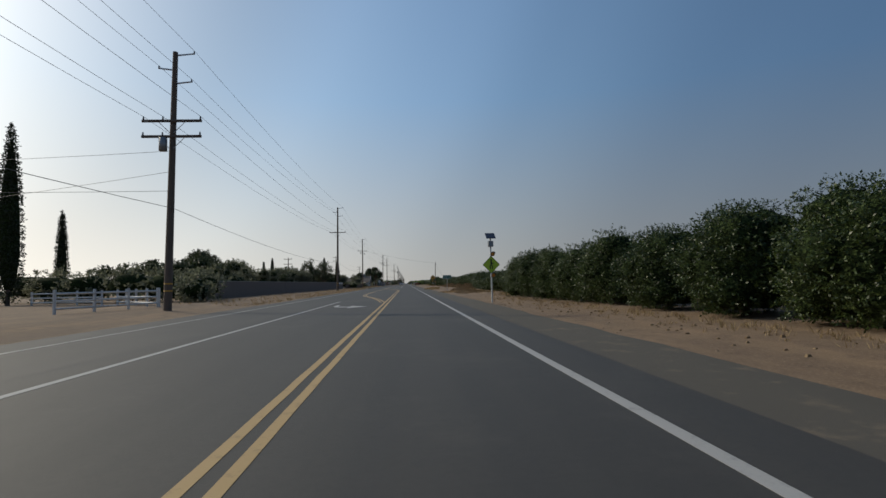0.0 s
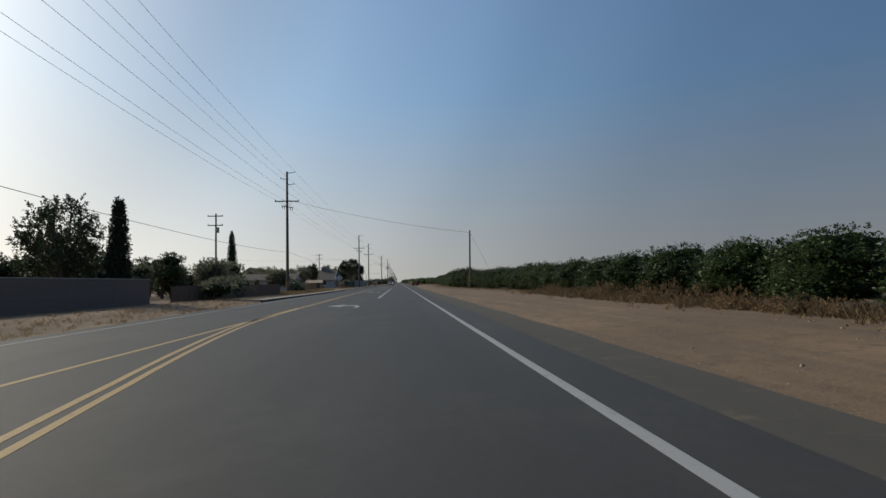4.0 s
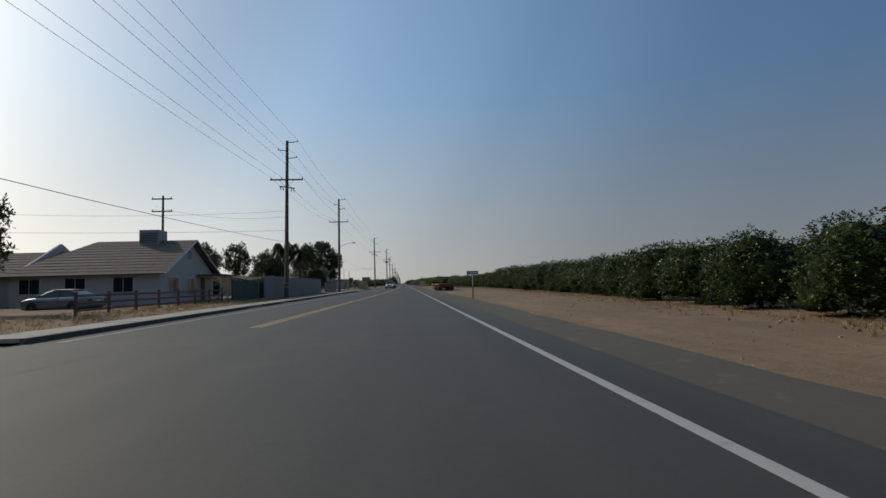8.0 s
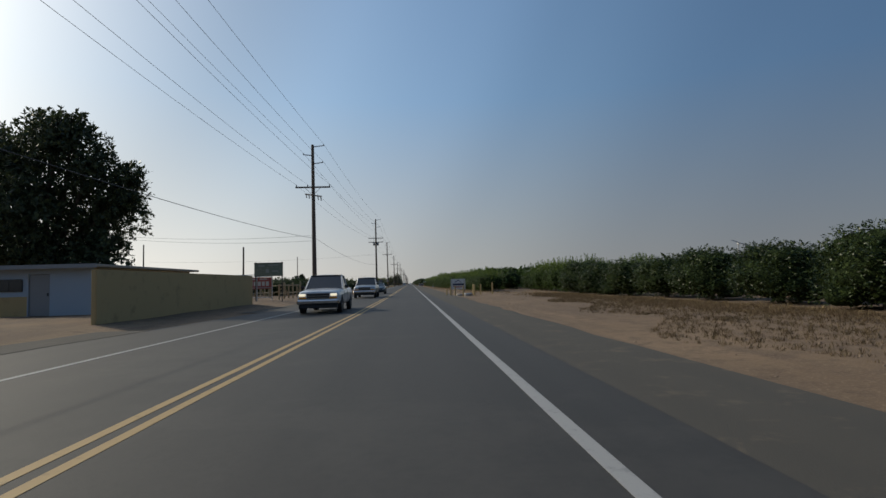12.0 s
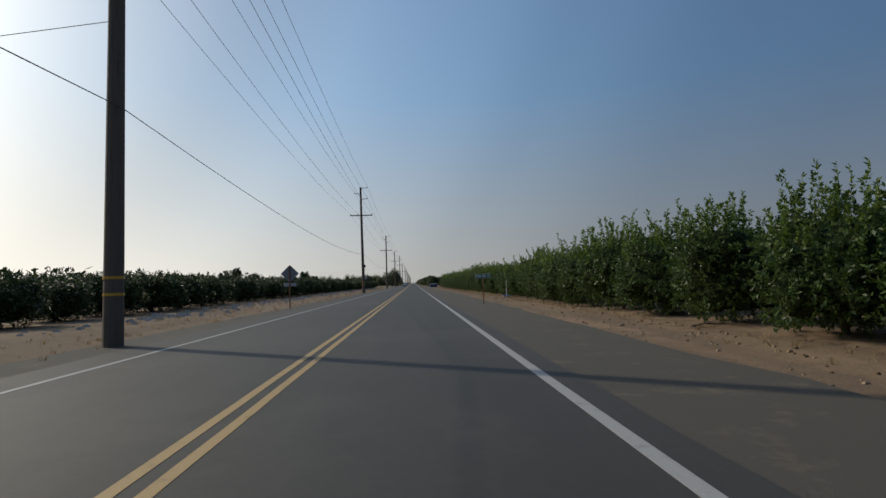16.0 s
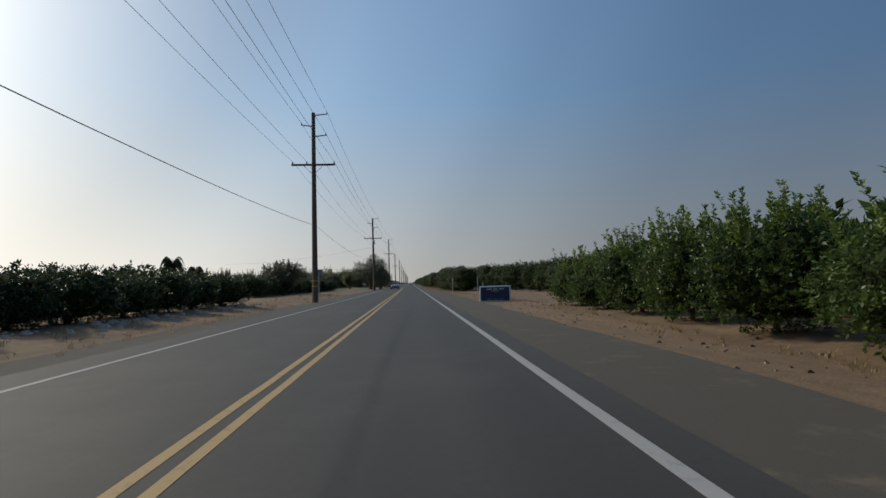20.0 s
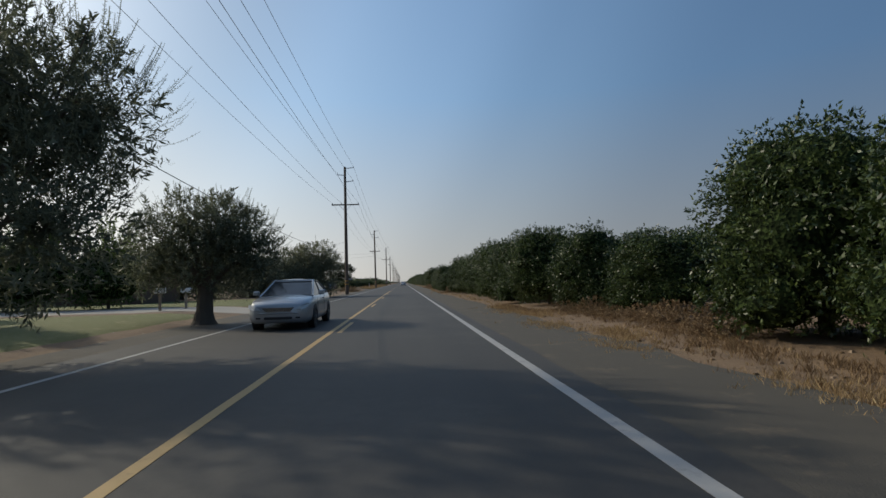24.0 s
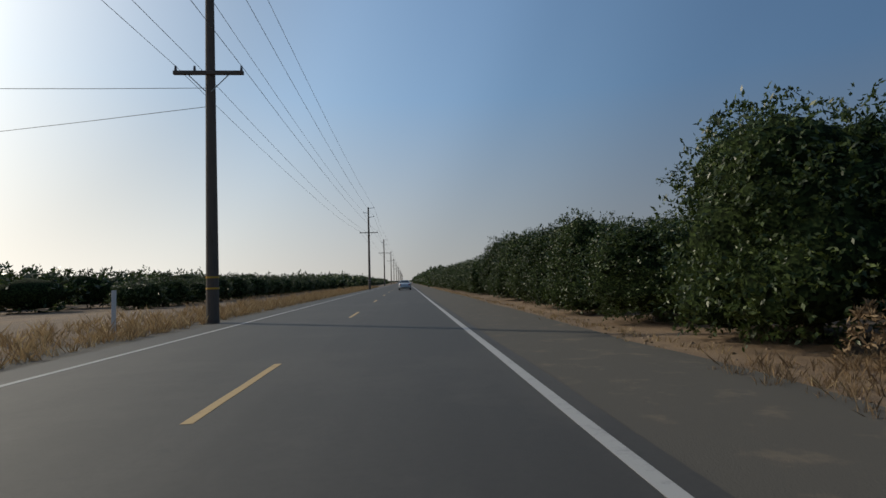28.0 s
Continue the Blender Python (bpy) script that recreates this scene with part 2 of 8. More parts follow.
RIM = surface("dusty_wheel_rim", (0.17, 0.155, 0.135), (0.29, 0.265, 0.235), 0.5, 0.3, 4, 30, 0.1, wear=(0.28, 0.22, 0.17))
CHASSIS = surface("dark_chassis_steel", (0.03, 0.028, 0.026), (0.065, 0.055, 0.048), 0.7, 0.2, 3, 30, 0.2)
STUCCO = surface("pale_stucco", (0.42, 0.40, 0.37), (0.55, 0.52, 0.48), 0.95, 0, 0.6, 40, 0.3)
YELLOW_WALL = surface("ochre_painted_wall", (0.38, 0.27, 0.12), (0.50, 0.37, 0.18), 0.9, 0, 0.5, 20, 0.25, wear=(0.33, 0.24, 0.11))
BLUE_WALL = surface("pale_blue_painted_wall", (0.30, 0.36, 0.42), (0.42, 0.48, 0.54), 0.9, 0, 0.7, 20, 0.2)
ROOF = surface("weathered_shingle", (0.105, 0.085, 0.07), (0.18, 0.15, 0.125), 0.95, 0, 0.8, 14, 0.5, wear=(0.08, 0.065, 0.055))
TAN_ROOF = surface("tan_sheet_roof", (0.45, 0.33, 0.22), (0.58, 0.45, 0.32), 0.8, 0, 1, 16, 0.2)
TAN_WALL = surface("orange_tan_plywood", (0.34, 0.22, 0.12), (0.46, 0.31, 0.18), 0.9, 0, 1, 16, 0.2)
WHITE_WOOD = surface("white_painted_rail", (0.48, 0.48, 0.47), (0.66, 0.66, 0.64), 0.8, 0, 1.5, 20, 0.2, wear=(0.36, 0.33, 0.30))
DARK_FENCE = surface("dark_fence_mesh", (0.05, 0.045, 0.04), (0.10, 0.09, 0.08), 0.9, 0, 1, 18, 0.2)
GREEN_SCREEN = surface("dark_green_screen", (0.045, 0.064, 0.052), (0.085, 0.112, 0.09), 0.9, 0, 0.7, 30, 0.2, wear=(0.09, 0.09, 0.078))
BROWN_FENCE = surface("brown_board_fence", (0.10, 0.065, 0.045), (0.17, 0.115, 0.08), 0.9, 0, 1, 16, 0.3, (1, 1, 0.3))
GLASS = flat("dark_window_glass", (0.025, 0.03, 0.035), 0.06)
CHROME = flat("chrome", (0.6, 0.6, 0.6), 0.15, 1.0)
LENS_WHITE = flat("headlamp_lens", (0.6, 0.6, 0.58), 0.1)
TAIL_RED = flat("tail_lamp_lens", (0.35, 0.015, 0.012), 0.2)
# red dulled in the colour for veiling glare
RED_BANNER = surface("glare_dulled_red_banner", (0.34, 0.075, 0.065), (0.46, 0.12, 0.10), 0.75, 0, 1.5, 12, 0.1)


def car_paint(name, colour, metal=0.3):
    m, nt, p = nodes_of(name)
    n = noise_tex(nt, 3.0, 4)
    nt.links.new(mixed(nt, n, tuple(0.9 * v for v in colour), colour), p.inputs["Base Color"])
    p.inputs["Roughness"].default_value, p.inputs["Metallic"].default_value, p.inputs["Coat Weight"].default_value = 0.35, metal, 0.6
    return m


# ================= mesh helpers =================
def link(name, bm_or_mesh, material, parent=None, label="", smooth=False):
    if isinstance(bm_or_mesh, bmesh.types.BMesh):
        me = bpy.data.meshes.new(name)
        bm_or_mesh.to_mesh(me)
        bm_or_mesh.free()
    else:
        me = bm_or_mesh
    if material is not None and not me.materials:
        me.materials.append(material)
    if smooth:
        for p in me.polygons:
            p.use_smooth = True
    ob = new(name, me)
    if parent is not None:
        ob.parent = parent
    if label:
        ob["label"] = label
    return ob


def part(name, bm, material, parent, label="", smooth=False):
    return link(name, bm, material, parent, label, smooth)


def thing(name, x, y, z=0.0, turn=0.0, label="", category="", group="", kind=""):
    ob = new(name)
    ob.matrix_world = pose(x, y, z, 0, 0, turn)
    return tagged(ob, label, category, group, kind)


def box(x0, x1, y0, y1, z0, z1, bevel=0.0, bm=None):
    own = bmesh.new()
    bmesh.ops.create_cube(own, size=1.0)
    for v in own.verts:
        v.co = Vector(((x0 + x1) / 2 + v.co.x * (x1 - x0), (y0 + y1) / 2 + v.co.y * (y1 - y0), (z0 + z1) / 2 + v.co.z * (z1 - z0)))
    if bevel:
        bmesh.ops.bevel(own, geom=own.edges[:], offset=bevel, segments=1, affect="EDGES")
    return merged(bm, own)


def merged(bm, own):
    if bm is None:
        return own
    me = bpy.data.meshes.new("tmp")
    own.to_mesh(me)
    own.free()
    bm.from_mesh(me)
    bpy.data.meshes.remove(me)
    return bm


def tube(a, b, r0, r1=None, sides=8, bm=None):
    """A tapered round bar from a to b."""
    a, b = Vector(a), Vector(b)
    r1 = r0 if r1 is None else r1
    own = bmesh.new()
    bmesh.ops.create_cone(own, cap_ends=True, segments=sides, radius1=r0, radius2=r1, depth=(b - a).length)
    m = Matrix.Translation((a + b) / 2) @ (b - a).to_track_quat("Z", "Y").to_matrix().to_4x4()
    bmesh.ops.transform(own, matrix=m, verts=own.verts)
    return merged(bm, own)


def plate(points, thick, axis=Vector((0, 1, 0))):
    """A flat plate of that outline, made thick along the axis."""
    bm = bmesh.new()
    f = bm.faces.new([bm.verts.new(p) for p in points])
    ex = bmesh.ops.extrude_face_region(bm, geom=[f])
    bmesh.ops.translate(bm, verts=[v for v in ex["geom"] if isinstance(v, bmesh.types.BMVert)], vec=axis * thick)
    bmesh.ops.recalc_face_normals(bm, faces=bm.faces[:])
    return bm


def from_arrays(name, verts, faces):
    me = bpy.data.meshes.new(name)
    me.from_pydata(verts.tolist() if hasattr(verts, "tolist") else verts, [], faces.tolist() if hasattr(faces, "tolist") else faces)
    me.update()
    return me


def steps(y, table):
    return float(np.interp(y, [a for a, _ in table], [b for _, b in table]))


# ================= ground and road =================
LEFT_LINE = [(-80, -8.6), (70.7, -8.9), (113.6, -9.6), (177.2, -9.8), (221.3, -9.5), (238, -9.0), (272.9, -7.7), (299.5, -6.1), (336.7, -5.3), (358.6, -5.0), (430.9, -4.9), (2996, -4.9)]
LEFT_EDGE = [(-80, -10.2), (70.7, -10.4), (145.4, -10.6), (177.2, -10.3), (221.3, -9.9), (252.4, -9.6), (272.9, -9.2), (320.7, -8.6), (341.7, -8.0), (361.5, -6.4), (430.9, -5.9), (2996, -5.9)]
RIGHT_EDGE = [(-80, 3.3), (351.6, 3.3), (440.8, 2.75), (566.6, 2.85), (757.8, 2.6), (2996, 2.6)]
GRAVEL_EDGE = [(-80, 4.6), (27.1, 5.0), (103, 4.5), (208.8, 4.5), (260.6, 5.2), (331.7, 5.2), (440.8, 5.3), (500, 5.5), (548, 5.0), (604.5, 4.9), (630, 5.1), (690, 4.6), (700, 4.3), (760, 5.2), (796.5, 5.4), (2996, 4.6)]


def smooth(a, b, x):
    t = min(max((x - a) / (b - a), 0.0), 1.0)
    return t * t * (3 - 2 * t)


def ground_z(x, y):
    """Height of the earth beside the road."""
    if y > 1000:
        return -0.06
    le, re = steps(y, LEFT_EDGE), steps(y, GRAVEL_EDGE)
    z = -0.06
    if x < le:
        z += 0.28 * smooth(0.2, 4.5, le - x) + 0.05 * smooth(0.4, 3, le - x) * noise.noise((x * 0.4, y * 0.3, 3))
    if x > re - 0.6:
        z += 0.16 * smooth(0, 5, x - re + 0.6) + smooth(0, 2, x - re + 0.6) * (0.05 * noise.noise((x * 0.5, y * 0.22, 1)) + 0.025 * noise.noise((x * 1.7, y * 1.1, 9)))
    return z


gx = [-2500, -900, -300, -120, -60, -40, -30, -24, -20, -17, -15, -13.5, -12.5, -11.5, -11, -10.5, -10, -9.5, -9, -8.5, -8, -7.2, -6.6, -6, -5, -2, 2, 3.4, 4, 4.5, 5, 5.5, 6, 6.5, 7, 7.6, 8.2, 9, 10, 11, 12, 13, 14.5, 16, 18, 22, 30, 45, 80, 200, 700, 2500]
gy = [-400, -150, -80] + [-60 + 1.5 * i for i in range(614)] + [900, 1000, 1200, 1600, 2200, 3000, 4500]
gv = [(x, y, ground_z(x, y) if -60 <= y <= 860 and -45 < x < 45 else -0.06 + (0.22 if -80 < x < -9 or 9 < x < 80 else 0.0) * (1 if y < 880 else 0)) for y in gy for x in gx]
nx = len(gx)
gf = [(j * nx + i, j * nx + i + 1, (j + 1) * nx + i + 1, (j + 1) * nx + i) for j in range(len(gy) - 1) for i in range(nx - 1)]
ground = link("ground", from_arrays("ground", gv, gf), DIRT, smooth=True)
tagged(ground, "dry tan earth with stubble and ruts beside the road", "ground", kind="structure")


def strip(name, ys, left, right, z, material, label, category, thick=0.06, parent=None, wobble=0.0):
    """A paved band between two lines, with a real edge."""
    v, f = [], []
    for i, y in enumerate(ys):
        a, b = left(y), right(y)
        w = wobble * noise.noise((y * 0.6, 4.2, z)) + wobble * 0.5 * noise.noise((y * 2.3, 1.2, z))
        v += [(a - w, y, z), (b + w, y, z), (b + w + thick, y, z - thick), (a - w - thick, y, z - thick)]
        if i:
            k = 4 * i
            f += [(k - 4, k - 3, k + 1, k), (k - 3, k - 2, k + 2, k + 1), (k - 1, k - 4, k, k + 3)]
    ob = link(name, from_arrays(name, v, f), material, parent)
    return tagged(ob, label, category, kind="structure") if parent is None else ob


road_y = [-80 + 2.0 * i for i in range(490)] + [950, 1200, 1600, 2200, 3000, 4400]
strip("gravel_shoulder", road_y, lambda y: steps(y, RIGHT_EDGE) - 0.3, lambda y: steps(y, GRAVEL_EDGE), -0.016, SHOULDER, "grey gravelly shoulder beside the asphalt", "shoulder", 0.05, wobble=0.28)
road = strip("road", road_y, lambda y: steps(y, LEFT_EDGE), lambda y: steps(y, RIGHT_EDGE), 0.0, ASPHALT, "worn grey asphalt country road", "road", 0.05, wobble=0.05)
left_y = [y for y in road_y if y < 175.1]
strip("left_shoulder", [y for y in road_y if 355.6 < y < 900], lambda y: steps(y, LEFT_EDGE) - 1.5, lambda y: steps(y, LEFT_EDGE) + 0.2, -0.012, SHOULDER, "dusty gravel strip beside the asphalt", "shoulder", 0.05, wobble=0.3)
# side street and forecourts on the far side of the road
strip("side_street", [217.7 + 0.9 * i for i in range(16)], lambda y: -60.0, lambda y: -9.5 + 0.0 * y, 0.012, ASPHALT, "asphalt side street meeting the main road", "road", 0.03)
strip("forecourt", [321.7 + 2.0 * i for i in range(13)], lambda y: -24.0, lambda y: steps(y, LEFT_EDGE) + 0.1, 0.010, SHOULDER, "dusty paved forecourt beside the road", "forecourt", 0.03, wobble=0.2)


def painted(name, pts, width, material, label, z=0.004, spacing=1.0):
    """A painted line along (y, x) points, worn at its edges."""
    y0, y1 = pts[0][0], pts[-1][0]
    n = max(2, int((y1 - y0) / spacing) + 1)
    v, f = [], []
    for i in range(n + 1):
        y = y0 + (y1 - y0) * i / n
        x = steps(y, pts)
        j = 0.012 * noise.noise((y * 1.7, x, 0.5))
        v += [(x - width / 2 + j, y, z), (x + width / 2 + j, y, z), (x + width / 2 + j, y, z - 0.003), (x - width / 2 + j, y, z - 0.003)]
        if i:
            k = 4 * i
            f += [(k - 4, k - 3, k + 1, k), (k - 3, k - 2, k + 2, k + 1), (k - 1, k - 4, k, k + 3)]
    ob = link(name, from_arrays(name, v, f), material)
    return tagged(ob, label, "road marking", kind="structure")


def curve_pts(pts, dx=0.0):
    """(y, x) points joined by one smooth bend."""
    n = len(pts)
    slope = [(pts[min(i + 1, n - 1)][1] - pts[max(i - 1, 0)][1]) / (pts[min(i + 1, n - 1)][0] - pts[max(i - 1, 0)][0]) for i in range(n)]
    out = []
    for i in range(n - 1):
        (ya, xa), (yb, xb) = pts[i], pts[i + 1]
        for k in range(10):
            t, w = k / 10, yb - ya
            h1, h2, h3, h4 = 2 * t ** 3 - 3 * t ** 2 + 1, t ** 3 - 2 * t ** 2 + t, 3 * t ** 2 - 2 * t ** 3, t ** 3 - t ** 2
            out.append((ya + w * t, h1 * xa + h2 * w * slope[i] + h3 * xb + h4 * w * slope[i + 1] + dx))
    return out + [(pts[-1][0], pts[-1][1] + dx)]


painted("edge_line", [(-80, 2.3), (3000, 2.3)], 0.15, WHITE_LINE, "white edge line on the asphalt", spacing=4)
painted("edge_line", [p for p in LEFT_LINE if p[0] < 172] + [(178, -9.8)], 0.12, WHITE_LINE, "white edge line on the asphalt", spacing=3)
painted("edge_line", [(236, -9.05)] + [p for p in LEFT_LINE if p[0] > 237], 0.12, WHITE_LINE, "white edge line on the asphalt", spacing=4)
painted("lane_line", [(-80, -5.1), (41.2, -5.05)], 0.15, WHITE_LINE, "white turn lane line on the asphalt")
painted("lane_line", [(156, -1.4), (223.4, -1.3)], 0.22, WHITE_LINE, "wide white turn lane line on the asphalt")
for dx in (-0.13, 0.13):
    painted("yellow_line", [(-80, -1.3 + dx), (92, -1.3 + dx)] + curve_pts([(93, -1.32), (101, -1.45), (107, -1.85), (114, -2.7), (124, -4.3), (132, -5.1), (142.2, -5.3)], dx), 0.12, YELLOW_LINE, "yellow centre line on the asphalt")
    painted("yellow_line", curve_pts([(37.5, -1.62), (43.6, -2.2), (50, -3.05), (57, -4.2), (63, -4.85), (72, -5.15), (88, -5.25)], dx), 0.12, YELLOW_LINE, "yellow line bending away on the asphalt")
    painted("yellow_line", [(143.3, -5.25 + dx), (177.2, -5.4 + dx), (224.4, -4.9 + dx)], 0.12, YELLOW_LINE, "yellow centre line on the asphalt")
    painted("yellow_line", [(239, -4.9 + dx), (276, -3.4 + dx), (311.6, -2.2 + dx), (351.6, -1.45 + dx), (391.3, -1.25 + dx), (450.7, -1.29 + dx), (642.4, -1.29 + dx)], 0.12, YELLOW_LINE, "double yellow centre line on the asphalt")
painted("yellow_line", [(86.8, -5.3), (143.3, -5.25)], 0.14, YELLOW_LINE, "yellow line on the asphalt")
painted("yellow_line", [(642.4, -1.53), (725.9, -1.5)], 0.13, YELLOW_LINE, "single yellow centre line on the asphalt")
dash_y = [645.9 + 14.63 * i for i in range(70)]
for y in dash_y:
    painted("centre_dash", [(y, -1.27 if y < 727 else -1.38), (y + 3.66, -1.27 if y < 727 else -1.38)], 0.12, YELLOW_LINE, "yellow dash in the middle of the road")


def turn_arrow(x, y, size, back=False):
    """A painted arrow that bends to the left, as its own lane's driver sees it."""
    pts = [(0.62, 0.0), (0.80, 0.0), (0.80, 0.9), (0.66, 1.45), (0.34, 1.72), (-0.05, 1.80), (-0.05, 2.35), (-0.85, 1.60), (-0.05, 0.80), (-0.05, 1.38), (0.32, 1.30), (0.55, 1.05), (0.62, 0.7)]
    k = -1 if back else 1
    bm = plate([(x + k * size * 0.95 * px, y + k * size * 1.45 * py, 0.001) for px, py in pts], 0.003, Vector((0, 0, 1)))
    tagged(link("turn_arrow", bm, WHITE_LINE), "white left-turn arrow painted on the asphalt", "road marking", "painted arrows", "structure")


turn_arrow(-3.35, 34.4, 1.35, True)
turn_arrow(-2.9, 140.2, 1.3)
turn_arrow(-3.3, 217.1, 1.3)
turn_arrow(-3.3, 183.6, 1.3)

# kerb and pavement in front of the houses
CURB = [(156, -10.9), (177.2, -10.3), (215.1, -9.9), (238, -9.75), (252.4, -9.55), (272.9, -9.15), (320.7, -8.6)]
for y0, y1 in ((156, 214), (235.9, 254.4), (258, 262.6), (265.7, 321.7)):
    ys = [y0 + (y1 - y0) * i / 24 for i in range(25)]
    strip("kerb", ys, lambda y: steps(y, CURB) - 0.16, lambda y: steps(y, CURB), 0.15, KERB_SHADE, "concrete kerb along the road, coloured dark for its shaded face", "kerb", 0.012)
    bm = bmesh.new()
    for i in range(24):
        yv, yw = ys[i], ys[i + 1]
        box(steps(yv, CURB) - 0.16, steps(yv, CURB) - 0.002, yv, yw - 0.012, -0.1, 0.138, 0, bm)
    tagged(link("kerb", bm, KERB_SHADE), "concrete kerb along the road, coloured dark for its shaded face", "kerb", kind="structure")
pavement = tagged(new("pavement"), "pale concrete slab pavement", "pavement", kind="structure")
slab_mesh = box(-0.75, 0.75, 0.012, 1.49, -0.12, 0.0, 0.01)
slab_me = bpy.data.meshes.new("slab")
slab_mesh.to_mesh(slab_me)
slab_mesh.free()
slab_me.materials.append(CONCRETE)
y = 158.0
while y < 320:
    if not 214.5 < y < 236:
        s = new("slab", slab_me)
        s.parent = pavement
        s.matrix_world = pose(steps(y, CURB) - 0.95, y, 0.142 + 0.008 * math.sin(y * 3.1), 0, 0, 0.4)
    y += 1.5


# ================= trees =================
def leaf_quads(rng, pos, normal, size, long=1.7):
    """A pointed leaf at each place, roughly across the given normal."""
    n = len(pos)
    r = rng.normal(size=(n, 3))
    t = np.cross(normal, r)
    t /= np.linalg.norm(t, axis=1)[:, None] + 1e-9
    b = np.cross(normal, t)
    b /= np.linalg.norm(b, axis=1)[:, None] + 1e-9
    s = (size * rng.uniform(0.6, 1.35, n))[:, None]
    l, w = t * s * long * 0.5, b * s * 0.42
    v = np.stack([pos - l, pos - 0.15 * l + w, pos + l, pos - 0.15 * l - w], 1).reshape(-1, 3)
    f = np.arange(4 * n).reshape(-1, 4)
    return v, f


def lumpy(u, seed, k=2.2, amp=0.22):
    return np.array([1 + amp * noise.noise((a * k + seed, b * k, c * k)) + 0.5 * amp * noise.noise((a * 2.6 * k, b * 2.6 * k + seed, c * 2.6 * k)) + 0.3 * amp * noise.noise((a * 6 * k, b * 6 * k, c * 6 * k + seed)) for a, b, c in u])


def crown_arrays(seed, c, ext, n, leaf, amp=0.22, power=1.0, shoots=0, core=0.84, long=1.7, shoot_h=0.8, taper=0.0, floor=0.05, thin_back=False, per=8):
    """Leafy sprays standing out of a lumpy body round a core painted dark: vertices, leaf faces, inside faces, number
    of fresh leaves at the end.
    """
    rng = np.random.default_rng(seed)
    c, ext = np.array(c, float), np.array(ext, float)
    m = max(6, n // per)
    u = rng.normal(size=(m, 3))
    u /= np.linalg.norm(u, axis=1)[:, None]
    rad = lumpy(u, seed * 7.3, amp=amp) * (0.97 - max(0.98 - core, 0.1) * rng.random(m) ** 1.6)
    off = np.sign(u) * np.abs(u) ** power * ext * rad[:, None]
    off[:, :2] *= (1 - taper * (off[:, 2:] / ext[2] + 1) / 2)
    base = c + off
    keep = base[:, 2] > floor
    if thin_back:      # fewer leaves on the side away from the road
        keep &= (off[:, 0] < 0.3 * ext[0]) | (rng.random(m) < 0.3)
    base, u = base[keep], u[keep]
    out = u / ext
    out /= np.linalg.norm(out, axis=1)[:, None]
    way = out + rng.normal(size=out.shape) * 0.55 + np.array([0, 0, 0.3])
    way /= np.linalg.norm(way, axis=1)[:, None]
    reach = leaf * long * rng.uniform(0.8, 2.0, len(base))
    along = (np.arange(per) + 0.4) / per
    pos = (base[:, None] + way[:, None] * (reach[:, None] * along)[:, :, None]).reshape(-1, 3)
    pos += rng.normal(size=pos.shape) * leaf * 0.28
    axis = np.repeat(way, per, 0) * 0.55 + rng.normal(size=pos.shape) * 0.7
    nrm = np.repeat(out, per, 0) + rng.normal(size=pos.shape) * 0.55
    fresh = 0
    for _ in range(shoots):
        a, d = rng.uniform(0, 6.283), rng.uniform(0, 0.85)
        uz = math.sqrt(max(0, 1 - d * d))
        lump = lumpy([(math.cos(a) * d, math.sin(a) * d, uz)], seed * 7.3, amp=amp)[0] * 0.9
        root = c + np.array([math.cos(a) * d * ext[0], math.sin(a) * d * ext[1], ext[2] * uz ** power]) * lump
        h = rng.uniform(0.25, 1.0) * shoot_h
        k = int((10 + h * 46) * min(3.0, max(0.6, 0.07 / leaf)))
        tt = np.sort(rng.uniform(0, 1, k))
        lean = np.array([*(rng.normal(size=2) * 0.16 + np.array([math.cos(a), math.sin(a)]) * 0.25 * d), 1.0])
        p = root + lean * (tt * h)[:, None] + rng.normal(size=(k, 3)) * leaf * 0.12
        side = rng.normal(size=(k, 3)) * np.array([1, 1, 0.3])
        pos, axis, nrm = np.vstack([pos, p]), np.vstack([axis, side + np.array([0, 0, 0.9])]), np.vstack([nrm, rng.normal(size=(k, 3))])
        fresh += k
    axis /= np.linalg.norm(axis, axis=1)[:, None] + 1e-9
    s = (leaf * rng.uniform(0.6, 1.35, len(pos)))[:, None]
    wide = np.cross(axis, nrm)
    wide *= s * 0.40 / (np.linalg.norm(wide, axis=1)[:, None] + 1e-9)
    l = axis * s * long
    v = np.stack([pos, pos + 0.42 * l + wide, pos + l, pos + 0.42 * l - wide], 1).reshape(-1, 3)
    f = np.arange(len(v)).reshape(-1, 4)
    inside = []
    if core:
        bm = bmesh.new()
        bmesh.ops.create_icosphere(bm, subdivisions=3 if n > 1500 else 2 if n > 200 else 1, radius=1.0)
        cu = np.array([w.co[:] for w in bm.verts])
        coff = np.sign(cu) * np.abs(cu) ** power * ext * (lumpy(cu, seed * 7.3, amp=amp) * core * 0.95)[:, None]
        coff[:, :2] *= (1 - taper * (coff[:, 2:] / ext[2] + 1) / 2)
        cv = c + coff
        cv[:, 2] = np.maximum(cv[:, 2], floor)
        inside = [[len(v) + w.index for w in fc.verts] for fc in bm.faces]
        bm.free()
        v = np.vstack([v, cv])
    return v, f.tolist(), inside, fresh


